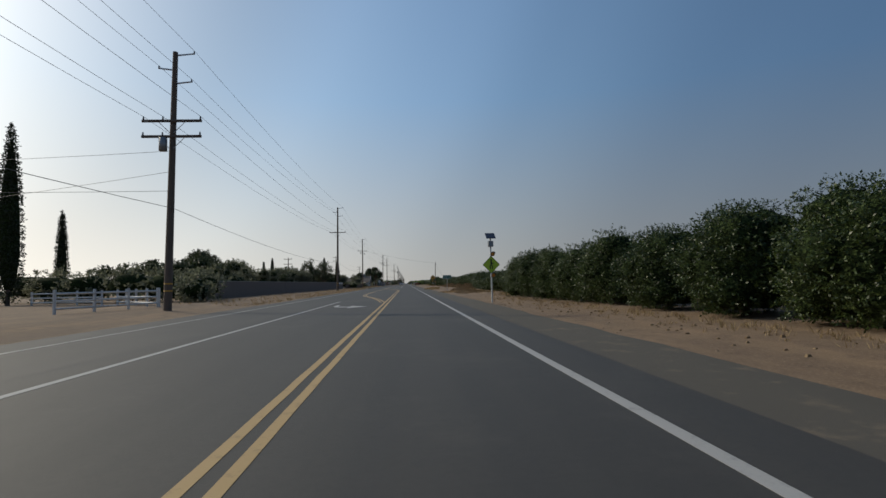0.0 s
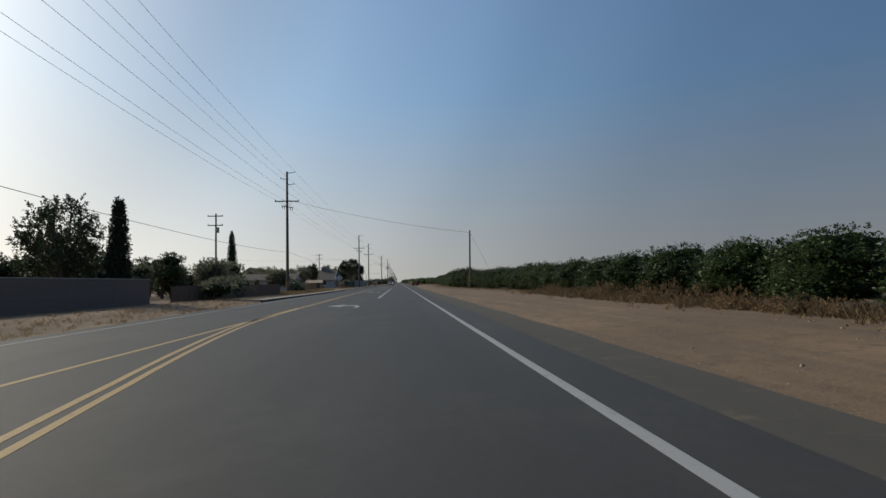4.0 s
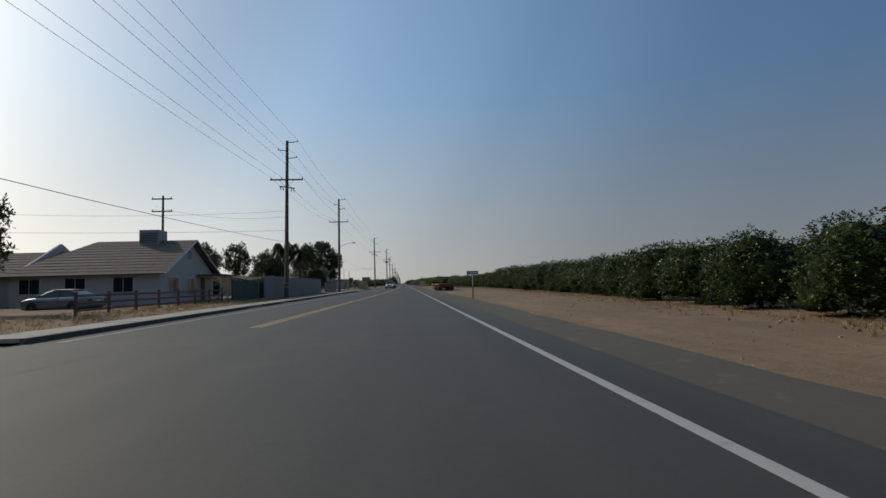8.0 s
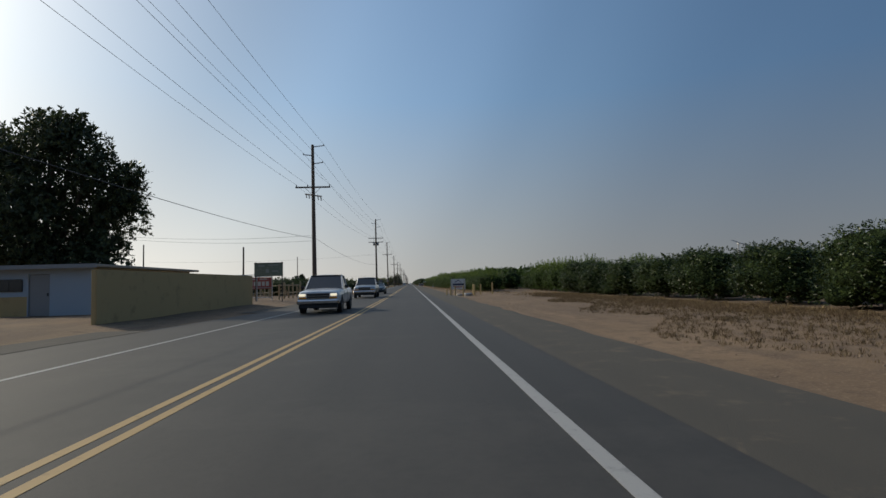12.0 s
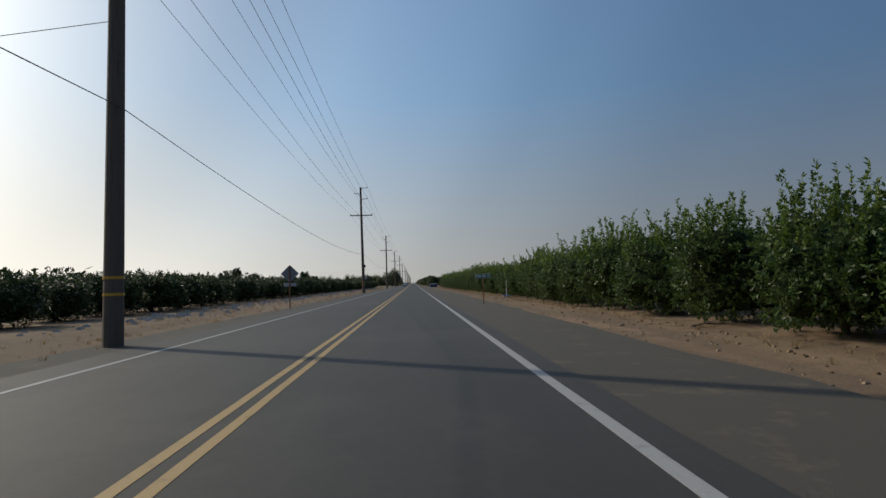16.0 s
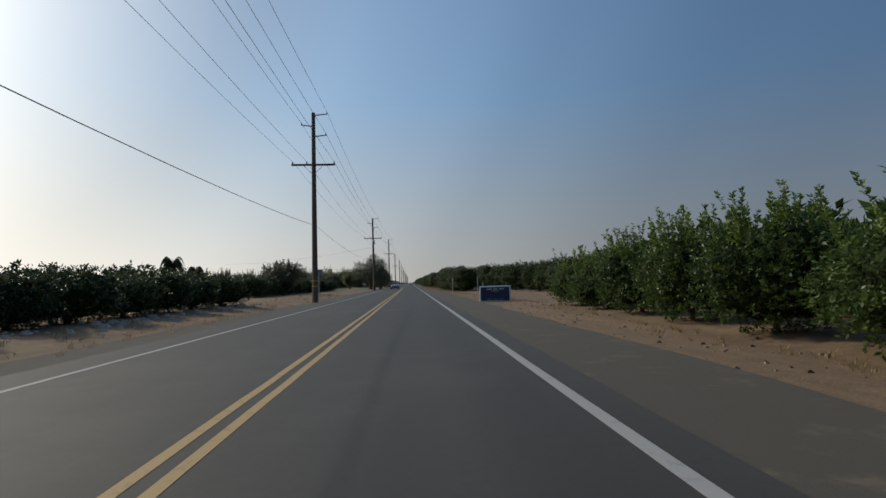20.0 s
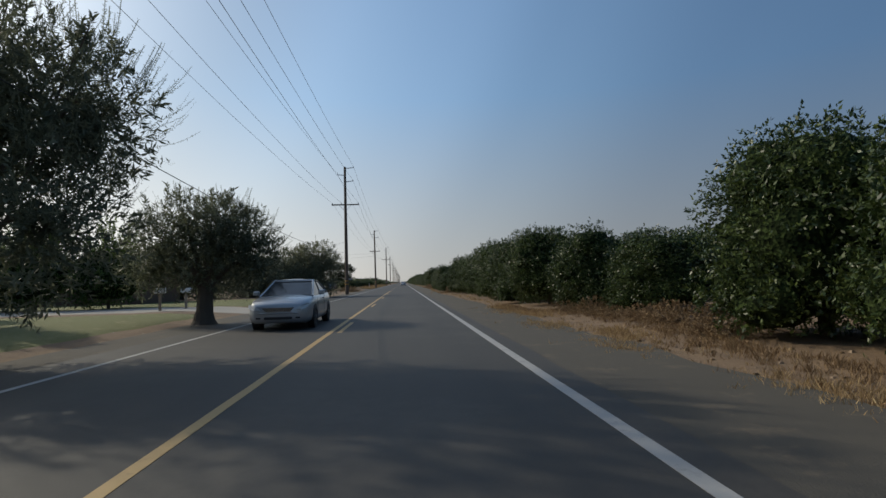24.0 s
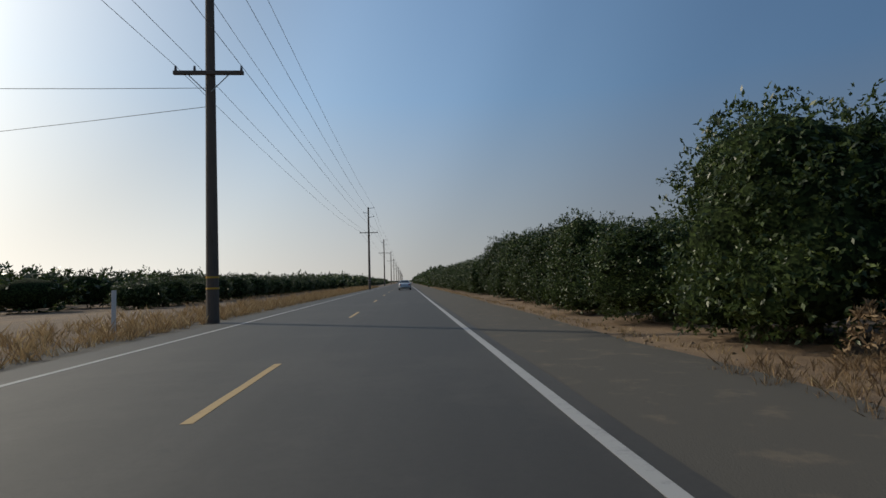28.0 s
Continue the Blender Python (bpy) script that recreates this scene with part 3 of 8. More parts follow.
def foliage_mesh(name, clumps, material, shoot_material=None):
    """One crown mesh from several clumps of crown_arrays()."""
    vs, leaves, young, insides, base = [], [], [], [], 0
    for v, f, g, fresh in clumps:
        vs.append(v)
        faces = [[i + base for i in q] for q in f]
        cut = len(faces) - fresh if shoot_material else len(faces)
        leaves += faces[:cut]
        young += faces[cut:]
        insides += [[i + base for i in q] for q in g]
        base += len(v)
    me = from_arrays(name, np.vstack(vs), leaves + young + insides)
    # second slot: the core, with the crown's inner shade in its colour
    for m in (material, CORE_SHADE, shoot_material or material):
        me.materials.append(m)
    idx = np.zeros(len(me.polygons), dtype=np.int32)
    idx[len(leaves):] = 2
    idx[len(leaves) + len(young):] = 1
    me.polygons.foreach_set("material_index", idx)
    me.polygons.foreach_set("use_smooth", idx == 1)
    return me


def crown(name, seed, rx, ry, z0, z1, n, leaf, material, amp=0.22, power=1.0, shoots=0, core=0.84, long=1.7, shoot_h=0.8, taper=0.0):
    return foliage_mesh(name, [crown_arrays(seed, (0, 0, (z0 + z1) / 2), (rx, ry, (z1 - z0) / 2), n, leaf, amp, power, shoots, core, long, shoot_h, taper)], material)


def limbs(seed, h, r, spread, forks=5):
    """A tapered trunk with limbs."""
    rng = random.Random(seed)
    bm = tube((0, 0, -0.15), (0.04, 0.03, h * 0.45), r * 1.25, r, 9)
    for i in range(forks):
        a = 6.283 * (i + rng.random() * 0.6) / forks
        d = spread * rng.uniform(0.5, 0.9)
        mid = (math.cos(a) * d * 0.45, math.sin(a) * d * 0.45, h * rng.uniform(0.55, 0.7))
        tube((0.04, 0.03, h * 0.40), mid, r * 0.6, r * 0.4, 6, bm)
        tube(mid, (math.cos(a) * d, math.sin(a) * d, h * rng.uniform(0.8, 0.95)), r * 0.4, r * 0.12, 5, bm)
    me = bpy.data.meshes.new("trunk")
    bm.to_mesh(me)
    bm.free()
    me.materials.append(BARK)
    return me


def tree(name, x, y, crown_me, trunk_me, scale=(1, 1, 1), turn=0, label="", category="tree", group=""):
    t = new(name)
    t.matrix_world = pose(x, y, ground_z(x, y), 0, 0, turn) @ Matrix.Diagonal((*scale, 1))
    tagged(t, label, category, group)
    for nm, me in (("trunk", trunk_me), ("crown", crown_me)):
        if me is not None:
            o = new(nm, me)
            o.parent = t
    return t


def orchard_crown(name, seed, n, leaf, shoots):
    """A citrus crown of merged lumps that hang down to the ground."""
    r = random.Random(seed)
    kw = dict(thin_back=True, floor=0.14, shoot_h=0.28, per=6)
    parts = [crown_arrays(seed, (0, 0, 1.5), (1.85, 1.85, 1.5), int(n * 0.34), leaf, 0.26, 0.8, 0, 0.80, **kw)]
    for k in range(3):
        a = 2.1 * k + r.uniform(-0.5, 0.5)
        parts.append(crown_arrays(seed + 100 * (k + 1), (math.cos(a) * 0.62, math.sin(a) * 0.62, r.uniform(2.35, 2.75)), (1.15, 1.15, r.uniform(0.9, 1.08)), int(n * 0.11), leaf, 0.32, 1.0, shoots, 0.72, **kw))
    for k in range(6):
        a = 1.05 * k + r.uniform(-0.4, 0.4)
        parts.append(crown_arrays(seed + 100 * (k + 5), (math.cos(a) * 1.12, math.sin(a) * 1.12, r.choice((0.6, 0.8, 1.5, 2.0)) + r.uniform(-0.1, 0.2)), (0.92, 0.92, r.uniform(0.7, 0.95)), int(n * 0.055), leaf, 0.32, 0.95, 0, 0.70, **kw))
    return foliage_mesh(name, parts, CITRUS)


def young_crown(name, seed, n, leaf):
    """A young citrus crown with pale upright shoots."""
    r = random.Random(seed)
    kw = dict(thin_back=True, floor=0.12)
    parts = [crown_arrays(seed, (0, 0, 1.15), (1.4, 1.4, 1.1), int(n * 0.5), leaf, 0.30, 0.85, 30, 0.78, shoot_h=1.15, **kw)]
    for k in range(5):
        a = 1.26 * k + r.uniform(-0.4, 0.4)
        parts.append(crown_arrays(seed + 60 + 100 * k, (math.cos(a) * 0.85, math.sin(a) * 0.85, r.uniform(0.7, 1.85)), (0.72, 0.72, r.uniform(0.55, 0.8)), int(n * 0.1), leaf, 0.34, 1.0, 8, 0.70, shoot_h=0.95, **kw))
    return foliage_mesh(name, parts, YOUNG, FRESH)


MATURE = [orchard_crown("citrus_crown", 10 + i, 14000, 0.070, 1) for i in range(6)]
NEAR_C = [orchard_crown("citrus_crown", 30 + i, 36000, 0.050, 0) for i in range(6)]
YOUNG_C = [young_crown("young_citrus_crown", 50 + i, 13000, 0.055) for i in range(6)]
LOW_C = [crown("low_citrus_crown", 70 + i, 1.75, 1.9, 0.06, 2.2, 5200, 0.075, CITRUS, 0.32, 0.88, 8, shoot_h=0.3) for i in range(4)]
T_CITRUS = [limbs(80 + i, 2.6, 0.11, 1.2) for i in range(3)]
T_YOUNG = [limbs(90 + i, 2.0, 0.06, 0.8) for i in range(2)]


def orchard_rows(name, spots, n, leaf, material, label, seed, shoots=5):
    """Trees too far back to tell apart, in one mesh. Spots: x, y, radius, height."""
    clumps = [crown_arrays(seed + i, (x, y, ground_z(x, y) + h * 0.48), (r, r, h * 0.5), n, leaf, 0.25, 0.88, shoots, 0.85, shoot_h=0.5, floor=0.0) for i, (x, y, r, h) in enumerate(spots)]
    tagged(link(name, foliage_mesh(name, clumps, material), material), label, "orchard", kind="stuff")


rnd = random.Random(5)
# nearest face of the orchard beside the road, and the height of its trees
FACE = [(-40, 8.4), (9.7, 8.2), (27.1, 7.6), (38, 7.2), (45, 8.7), (51, 9.4), (60, 9.2), (75, 9.6), (97.6, 12.0), (129.5, 11.8), (171.9, 11.9), (193, 10.4), (205, 9.2), (215, 9.4), (224.4, 9.9), (245.2, 10.8), (262.6, 12.4), (286.3, 13.4), (323.7, 14.2), (373.4, 13.0), (387.3, 8.6), (440.8, 7.2), (494.9, 7.1), (524, 6.8), (547.7, 6.5), (566.6, 7.2), (604.5, 5.7), (618, 5.1), (630, 5.3), (640, 6.0), (649.1, 6.0), (656, 6.2), (660, 7.2), (665, 6.6), (668, 5.3), (680.7, 5.1), (690, 5.4), (700, 4.8), (711, 4.3), (720, 4.5), (743.3, 5.6), (796.5, 5.6), (892.9, 5.6), (2996, 5.6)]
TALL = [(-40, 3.4), (6.2, 3.5), (10, 3.5), (13.9, 3.6), (18.4, 3.4), (22.7, 3.4), (27, 3.2), (34, 3.2), (38, 3.4), (41.5, 3.2), (46, 3.2), (49, 2.6), (56, 2.4), (66.9, 2.5), (69, 2.3), (72.3, 2.6), (75.2, 2.7), (76.3, 2.4), (83.7, 2.5), (92.9, 3.0), (105, 3.1), (121, 2.7), (171.9, 2.7), (185, 2.8), (198, 3.4), (205.3, 3.5), (207.3, 3.5), (208.3, 2.9), (209.3, 2.5), (210.6, 2.5), (211.5, 2.15), (215, 2.3), (219, 3.4), (224, 3.5), (229, 2.8), (244, 3.0), (270.9, 3.0), (296, 3.2), (343, 2.7), (350, 2.55), (376.4, 2.65), (381.4, 2.8), (436, 3.1), (442, 3.2), (444, 3.3), (445.5, 2.8), (449, 4.0), (450.6, 3.5), (454, 3.9), (462, 3.2), (468, 3.4), (469.3, 3.3), (470.2, 2.3), (473.1, 3.0), (475.3, 2.65), (480, 3.0), (495, 3.2), (509.4, 3.2), (521.6, 3.1), (523, 2.95), (524.4, 2.6), (526, 2.7), (530, 3.1), (533.6, 3.35), (537, 3.3), (542, 3.0), (547.4, 2.9), (548.4, 2.5), (550, 3.2), (556, 3.0), (566.6, 2.6), (604.5, 3.5), (626.3, 3.8), (630.7, 3.9), (635.4, 4.0), (648, 4.2), (652, 4.0), (655.6, 4.25), (658.5, 4.0), (661, 2.9), (664.4, 3.0), (667, 3.7), (671.5, 4.0), (678, 3.9), (681.4, 4.2), (683.8, 3.4), (686.6, 4.2), (690.9, 3.7), (699, 4.0), (705.5, 2.4), (708.3, 2.55), (709.5, 3.2), (711.3, 3.45), (715.4, 3.2), (719.4, 3.7), (723.4, 3.2), (732.4, 3.9), (734.5, 3.6), (736.6, 2.65), (740.3, 3.0), (766.8, 4.85), (771.6, 3.1), (775.9, 3.8), (784, 4.0), (793, 4.3), (800, 3.3), (892.9, 3.4), (2996, 3.6)]
L_MATURE = "dense dark green citrus tree with foliage down to the ground"
L_YOUNG = "young bright green citrus tree with upright shoots"
PLANTED = [606, 610, 614, 618, 622, 626.3, 630.7, 635.4, 639.6, 643.8, 648, 652, 655.6, 662.5, 666.2, 670.3, 674.5, 678, 681.4, 686.6, 690.9, 695, 699, 707.8, 711.4, 715.4, 719.4, 723.4, 727.9, 732.4, 736.6, 740.3, 766.8, 771.6, 775.9, 780, 784.2, 788.5, 793]
spots, y = [], -22.0
while y < 862:
    young = 378 < y < 565
    if not (374 < y < 386 or 565 < y < 797):
        spots.append(y)
    y += (3.25 if young else 3.9 if y < 60 or y > 596 else 4.3) * rnd.uniform(0.9, 1.12)
for y in sorted(spots + PLANTED):
    h = steps(y, TALL)
    if 378 < y < 565:
        sc = h / 3.25 * rnd.uniform(0.94, 1.06)
        tree("young_citrus_tree", steps(y, FACE) + 1.45, y, rnd.choice(YOUNG_C), rnd.choice(T_YOUNG), (rnd.uniform(0.95, 1.15), 0.98, sc), rnd.uniform(-40, 40), L_YOUNG, "citrus tree", "young orchard trees")
    else:
        sc = h * (rnd.uniform(0.249, 0.264) if y in PLANTED else rnd.uniform(0.25, 0.277))
        wide = max(0.95, sc) * rnd.uniform(0.94, 1.04)
        tree("citrus_tree", steps(y, FACE) + 2.0 * wide, y, rnd.choice(NEAR_C if y < 50 or 604 < y < 795 else MATURE), rnd.choice(T_CITRUS), (wide, wide, sc), rnd.uniform(-40, 40), L_MATURE, "citrus tree", "orchard trees")
# rows behind, and the hedge farther down the road
back = [(steps(y, FACE) + 6.0 * row + 2.4, y + rnd.uniform(-0.4, 0.4), 2.15, steps(y, TALL) * rnd.uniform(0.86, 1.06)) for row, gap in ((2, 5.5),) for y in np.arange(-10, 860, gap) if not 366 < y < 565]
for y in np.arange(-8, 860, 4.7):
    if not 362 < y < 600:
        h = steps(float(y), TALL) / 3.9 * rnd.uniform(0.88, 1.05)
        tree("citrus_tree", steps(float(y), FACE) + 7.6, float(y) + rnd.uniform(-0.5, 0.5), rnd.choice(MATURE), rnd.choice(T_CITRUS), (1.0, 1.0, h), rnd.uniform(-40, 40), L_MATURE, "citrus tree", "orchard trees")
orchard_rows("orchard_rows", back, 520, 0.2, CITRUS, "dark citrus rows standing behind the roadside trees", 2000)
back = [(steps(y, FACE) + 4.6 * row + 1.6, y + rnd.uniform(-0.4, 0.4), 1.7, 2.8 * rnd.uniform(0.86, 1.08)) for row, gap in ((1, 3.4), (2, 5.0)) for y in np.arange(399, 567, gap)]
orchard_rows("orchard_rows", back, 420, 0.24, YOUNG, "young citrus rows standing behind the roadside trees", 3000, 14)
back = [(7.9 + rnd.uniform(-0.2, 0.2), float(y), 2.3, 3.7 * rnd.uniform(0.85, 1.08)) for y in np.arange(866, 1130, 4.2)]
orchard_rows("orchard_rows", back, 420, 0.3, CITRUS, "dark citrus rows farther along the road", 4000)
for y in (567.0, 571.5, 576.2, 580.5, 585.1, 589.6, 594.0):
    tree("citrus_tree", 14.2 + rnd.uniform(-0.3, 0.3), y, rnd.choice(MATURE), rnd.choice(T_CITRUS), (1.0, 1.0, 0.85), rnd.uniform(-40, 40), L_MATURE, "citrus tree", "orchard trees")
for y in (703.6, 743.5, 748.0, 752.5, 757.2, 761.5):
    tree("citrus_tree", 11.2, y, rnd.choice(MATURE), rnd.choice(T_CITRUS), (1.0, 1.0, 0.78 if y > 740 else 0.95), rnd.uniform(-40, 40), L_MATURE, "citrus tree", "orchard trees")
for x0, gap in ((15.6, 3.3), (20.0, 3.9)):
    for y in np.arange(370, 392 if x0 < 16 else 398, gap):
        tree("young_citrus_tree", x0 + rnd.uniform(-0.4, 0.4), float(y), rnd.choice(YOUNG_C), rnd.choice(T_YOUNG), (0.95, 0.95, 1.0), rnd.uniform(-40, 40), L_YOUNG, "citrus tree", "young orchard trees")
# the orchard goes on behind
deep = [(steps(float(y), FACE) + 6.0 * row + 2.4, float(y) + rnd.uniform(-0.4, 0.4), 2.2, (2.8 if 397 < y < 565 else steps(float(y), TALL) * 0.95) * rnd.uniform(0.86, 1.06)) for row in (3, 4, 5, 6, 7, 8) for y in np.arange(-10, 860, 6.0)]
orchard_rows("orchard_rows", deep, 130, 0.36, CITRUS, "citrus rows deep in the orchard", 9000, 0)
# low orchards across the road
L_LOW = "low rounded citrus tree in a dusty orchard"
LOW_FACE = [(392, -15.5), (440, -14.5), (452, -13.0), (540, -13.0), (553, -11.7), (572, -10.8), (588, -16.0), (642, -14.5), (786, -13.5), (850, -13.5)]
for x0, ya, yb, hs in ((-15.5, 392, 572, 0.82), (-14.5, 592, 642, 0.92), (-13.5, 786, 850, 0.80)):
    y = ya + 1.0
    while y < yb:
        h = hs * rnd.uniform(0.85, 1.12)
        tree("low_citrus_tree", steps(y, LOW_FACE) + rnd.uniform(-0.3, 0.3), y, rnd.choice(LOW_C), rnd.choice(T_CITRUS), (h, h, h), rnd.uniform(0, 360), L_LOW, "citrus tree", "far side orchard trees")
        y += 3.3 * rnd.uniform(0.9, 1.12)
    back = [(steps(float(y), LOW_FACE) - 5.0 * row + rnd.uniform(-0.4, 0.4), float(y), 1.9, 2.5 * hs * (1 + 0.08 * row) * rnd.uniform(0.82, 1.15)) for row in (1, 2, 4) for y in np.arange(ya, yb, 4.6)]
    orchard_rows("orchard_rows", back, 640, 0.16, CITRUS, "low citrus rows across a dusty orchard", int(5000 + ya), 0)
    back = [(steps(float(y), LOW_FACE) - 5.0 * row + rnd.uniform(-0.4, 0.4), float(y), 1.9, 2.6 * hs * rnd.uniform(0.85, 1.15)) for row in (3, 5, 6, 7, 8, 9) for y in np.arange(ya, yb, 5.2)]
    orchard_rows("orchard_rows", back, 110, 0.36, CITRUS, "low citrus rows deep in a dusty orchard", int(6000 + ya), 0)
back = [(-13.5 - 6 * row, float(y), 1.9, 2.5 * rnd.uniform(0.82, 1.15)) for row in (0, 1, 2) for y in np.arange(852, 1130, 5.0)]
orchard_rows("orchard_rows", back, 260, 0.32, CITRUS, "low citrus rows farther along the road", 7000, 0)


def far_woods(name, x0, x1, y0, y1, h, n, seed):
    """Distant belt of trees, in one mesh."""
    rng = np.random.default_rng(seed)
    m = n // 40
    stand = np.stack([rng.uniform(x0, x1, m), rng.uniform(y0, y1, m), np.zeros(m)], 1)
    top = np.array([h * (0.7 + 0.5 * noise.noise((p[0] * 0.05, p[1] * 0.05, seed))) for p in stand]) * rng.uniform(0.7, 1.15, m)
    u = rng.normal(size=(m, 40, 3))
    u *= (rng.random((m, 40, 1)) ** 0.4) / np.linalg.norm(u, axis=2)[:, :, None]
    pos = stand[:, None] + u * np.stack([top * 0.62, top * 0.62, top * 0.5], 1)[:, None]
    pos[:, :, 2] = np.abs(pos[:, :, 2] + top[:, None] * 0.48)
    pos, n = pos.reshape(-1, 3), m * 40
    v, f = leaf_quads(rng, pos, rng.normal(size=(n, 3)), 0.55, 1.4)
    tagged(link(name, from_arrays(name, v, f), DARK_TREE), "hazy distant belt of trees along the road", "trees", kind="stuff")


far_woods("far_trees", 7, 30, 1120, 2300, 3.8, 16000, 1)
far_woods("far_trees", -40, -13, 1120, 2300, 3.2, 14000, 2)
far_woods("far_trees", -400, -80, 900, 1800, 5.0, 20000, 3)
far_woods("far_trees", -300, -70, 120, 900, 4.0, 26000, 4)

# ================= poles and cables =================
# x, y, lean, top, cross-arm height
POLES = [(-13.3, -46, 0.0, 15.2, 11.0), (-13.3, 30.6, 0.025, 15.0, 10.9), (-13.9, 109.0, 0.014, 17.3, 12.1), (-15.0, 185.8, 0.005, 17.2, 13.0), (-11.9, 276.1, 0.012, 16.3, 12.2), (-11.1, 314.4, 0.007, 16.4, 12.3), (-8.2, 378.9, -0.003, 15.0, 10.8), (-6.62, 446.8, 0.001, 16.0, 11.65), (-6.8, 512.5, -0.012, 15.9, 11.6), (-6.7, 579.7, 0.0, 14.6, 10.5), (-6.4, 640.5, -0.009, 13.9, 10.0), (-6.3, 710.7, 0.0, 15.6, 10.9), (-6.2, 777.2, -0.008, 14.3, 9.1), (-5.9, 854.8, 0.001, 15.1, 10.4)]
for i in range(14):
    POLES.append((-6.1 + 0.2 * math.sin(i * 2.1), 928 + 72 * i, 0.002 * math.sin(i * 1.7), 15.0 + 0.4 * math.sin(i * 2.9), 10.6 + 0.2 * math.sin(i * 1.3)))


def utility_pole(x, y, lean, top, arm, second_arm=False, can=0, lamp=False, cross_brace=False, wide=1.65):
    p = thing("utility_pole", x, y, 0, 0, "tall weathered wooden utility pole with cross-arms beside the road", "utility pole", "roadside poles")
    at = lambda dx, z, dy=0.0: (lean * z + dx, dy, z)
    part("shaft", tube(at(0, -0.3), at(0, top), 0.23, 0.14, 12), POLE_WOOD, p)
    for dx, dz in ((1.05, 0.14), (-0.9, 1.0), (0.95, 1.8)):
        part("stub_arm", tube(at(0, top - dz - 0.06), at(dx, top - dz + 0.05), 0.055, 0.045, 6), GALV, p)
        part("insulator", tube(at(dx, top - dz + 0.02), at(dx, top - dz + 0.2), 0.05, 0.035, 7), INSULATOR, p)
    levels = [arm] + ([arm - 0.9] if second_arm else [])
    for z in levels:
        b = box(lean * z - wide, lean * z + wide, -0.24, -0.12, z - 0.07, z + 0.07, 0.01)
        part("cross_arm", b, POLE_WOOD, p)
        for dx in (-wide + 0.08, -0.5, wide - 0.08):
            part("insulator", tube((lean * z + dx, -0.18, z + 0.06), (lean * z + dx, -0.18, z + 0.26), 0.055, 0.035, 7), INSULATOR, p)
        for s in (-1, 1):
            part("brace", tube((lean * z + s * 0.75, -0.2, z - 0.05), (lean * z + s * 0.1, -0.2, z - 0.7), 0.02, 0.02, 5), GALV, p)
    if cross_brace:
        z = arm - 0.75
        part("side_arm", tube((lean * z - 0.9, 0.7, z + 0.25), (lean * z + 0.9, -0.7, z - 0.25), 0.06, 0.06, 6), POLE_WOOD, p)
        for s in (-0.8, -0.5, 0.5, 0.8):
            part("fuse", tube((lean * z + s, -0.75 * s, z - 0.3 * s - 0.05), (lean * z + s + 0.05, -0.75 * s, z - 0.3 * s - 0.4), 0.045, 0.045, 7), INSULATOR, p)
    for k in range(can if can < 3 else 1):
        s = (-0.42, 0.42, 0.0)[k] if can < 3 else 0.12
        z = arm - (1.4 if can == 1 else 1.3 if can == 2 else 0.8)
        part("transformer", tube((lean * z + s, -0.25, z - 0.35), (lean * z + s, -0.25, z + 0.4), 0.22, 0.22, 12), GREY_METAL, p, "grey transformer can", True)
    if lamp:
        z = 7.7
        pts = [at(0, z), at(0.7, z + 0.55), at(1.6, z + 0.85), at(2.3, z + 0.9)]
        bm = None
        for a, b in zip(pts, pts[1:]):
            bm = tube(a, b, 0.04, 0.035, 7, bm)
        part("lamp_arm", bm, GALV, p)
        part("lamp_head", box(lean * z + 2.2, lean * z + 2.85, -0.14, 0.14, z + 0.82, z + 0.96, 0.03), GREY_METAL, p)
    for z in (1.2, 1.6):
        part("marker_band", tube(at(0, z), at(0, z + 0.07), 0.232, 0.232, 12), SIGN_AMBER if y < 800 else GALV, p)
    return p


for i, (x, y, lean, top, arm) in enumerate(POLES):
    utility_pole(x, y, lean, top, arm, second_arm=i in (1, 7), can={1: 1, 7: 2, 10: 3}.get(i, 0), lamp=i == 5, cross_brace=i in (3, 4, 6), wide=1.25 if i == 12 else 1.65)


def cable(name, pts, radius, label, sag=0.9, n=14):
    cu = bpy.data.curves.new(name, "CURVE")
    cu.dimensions, cu.bevel_depth, cu.bevel_resolution, cu.use_fill_caps = "3D", radius, 0, True
    out = []
    for a, b in zip(pts, pts[1:]):
        a, b = Vector(a), Vector(b)
        for k in range(n):
            t = k / n
            p = a.lerp(b, t)
            p.z -= 4 * sag * t * (1 - t)
            out.append(p)
    out.append(Vector(pts[-1]))
    s = cu.splines.new("POLY")
    s.points.add(len(out) - 1)
    for sp, p in zip(s.points, out):
        sp.co = (*p, 1)
    cu.materials.append(CABLE)
    return tagged(new(name, cu), label, "cable", "overhead cables")


def pole_at(i, dx, dz=None, z=None):
    x, y, lean, top, arm = POLES[i]
    zz = top - dz if dz is not None else (arm + 0.26 if z is None else z)
    return (x + lean * zz + dx, y - (0.18 if dz is None and z is None else 0), zz)


for dx, dz in ((1.05, -0.08), (-0.9, 0.8), (0.95, 1.6)):
    cable("power_cable", [pole_at(i, dx, dz) for i in range(len(POLES))], 0.013, "thin dark power line strung from pole to pole", 0.7)
for dx in (-1.57, -0.5, 1.57):
    cable("power_cable", [pole_at(i, dx * (0.75 if i == 12 else 1)) for i in range(len(POLES))], 0.012, "thin dark power line strung from pole to pole", 0.7)
cable("telephone_cable", [pole_at(i, 0.16, None, 5.9 if i < 4 else 5.75 if i < 5 else 6.0 if i < 6 else 5.85 if i < 7 else 5.8 if i < 10 else 6.0) for i in range(11)], 0.014, "telephone cable below the power lines", 0.85)
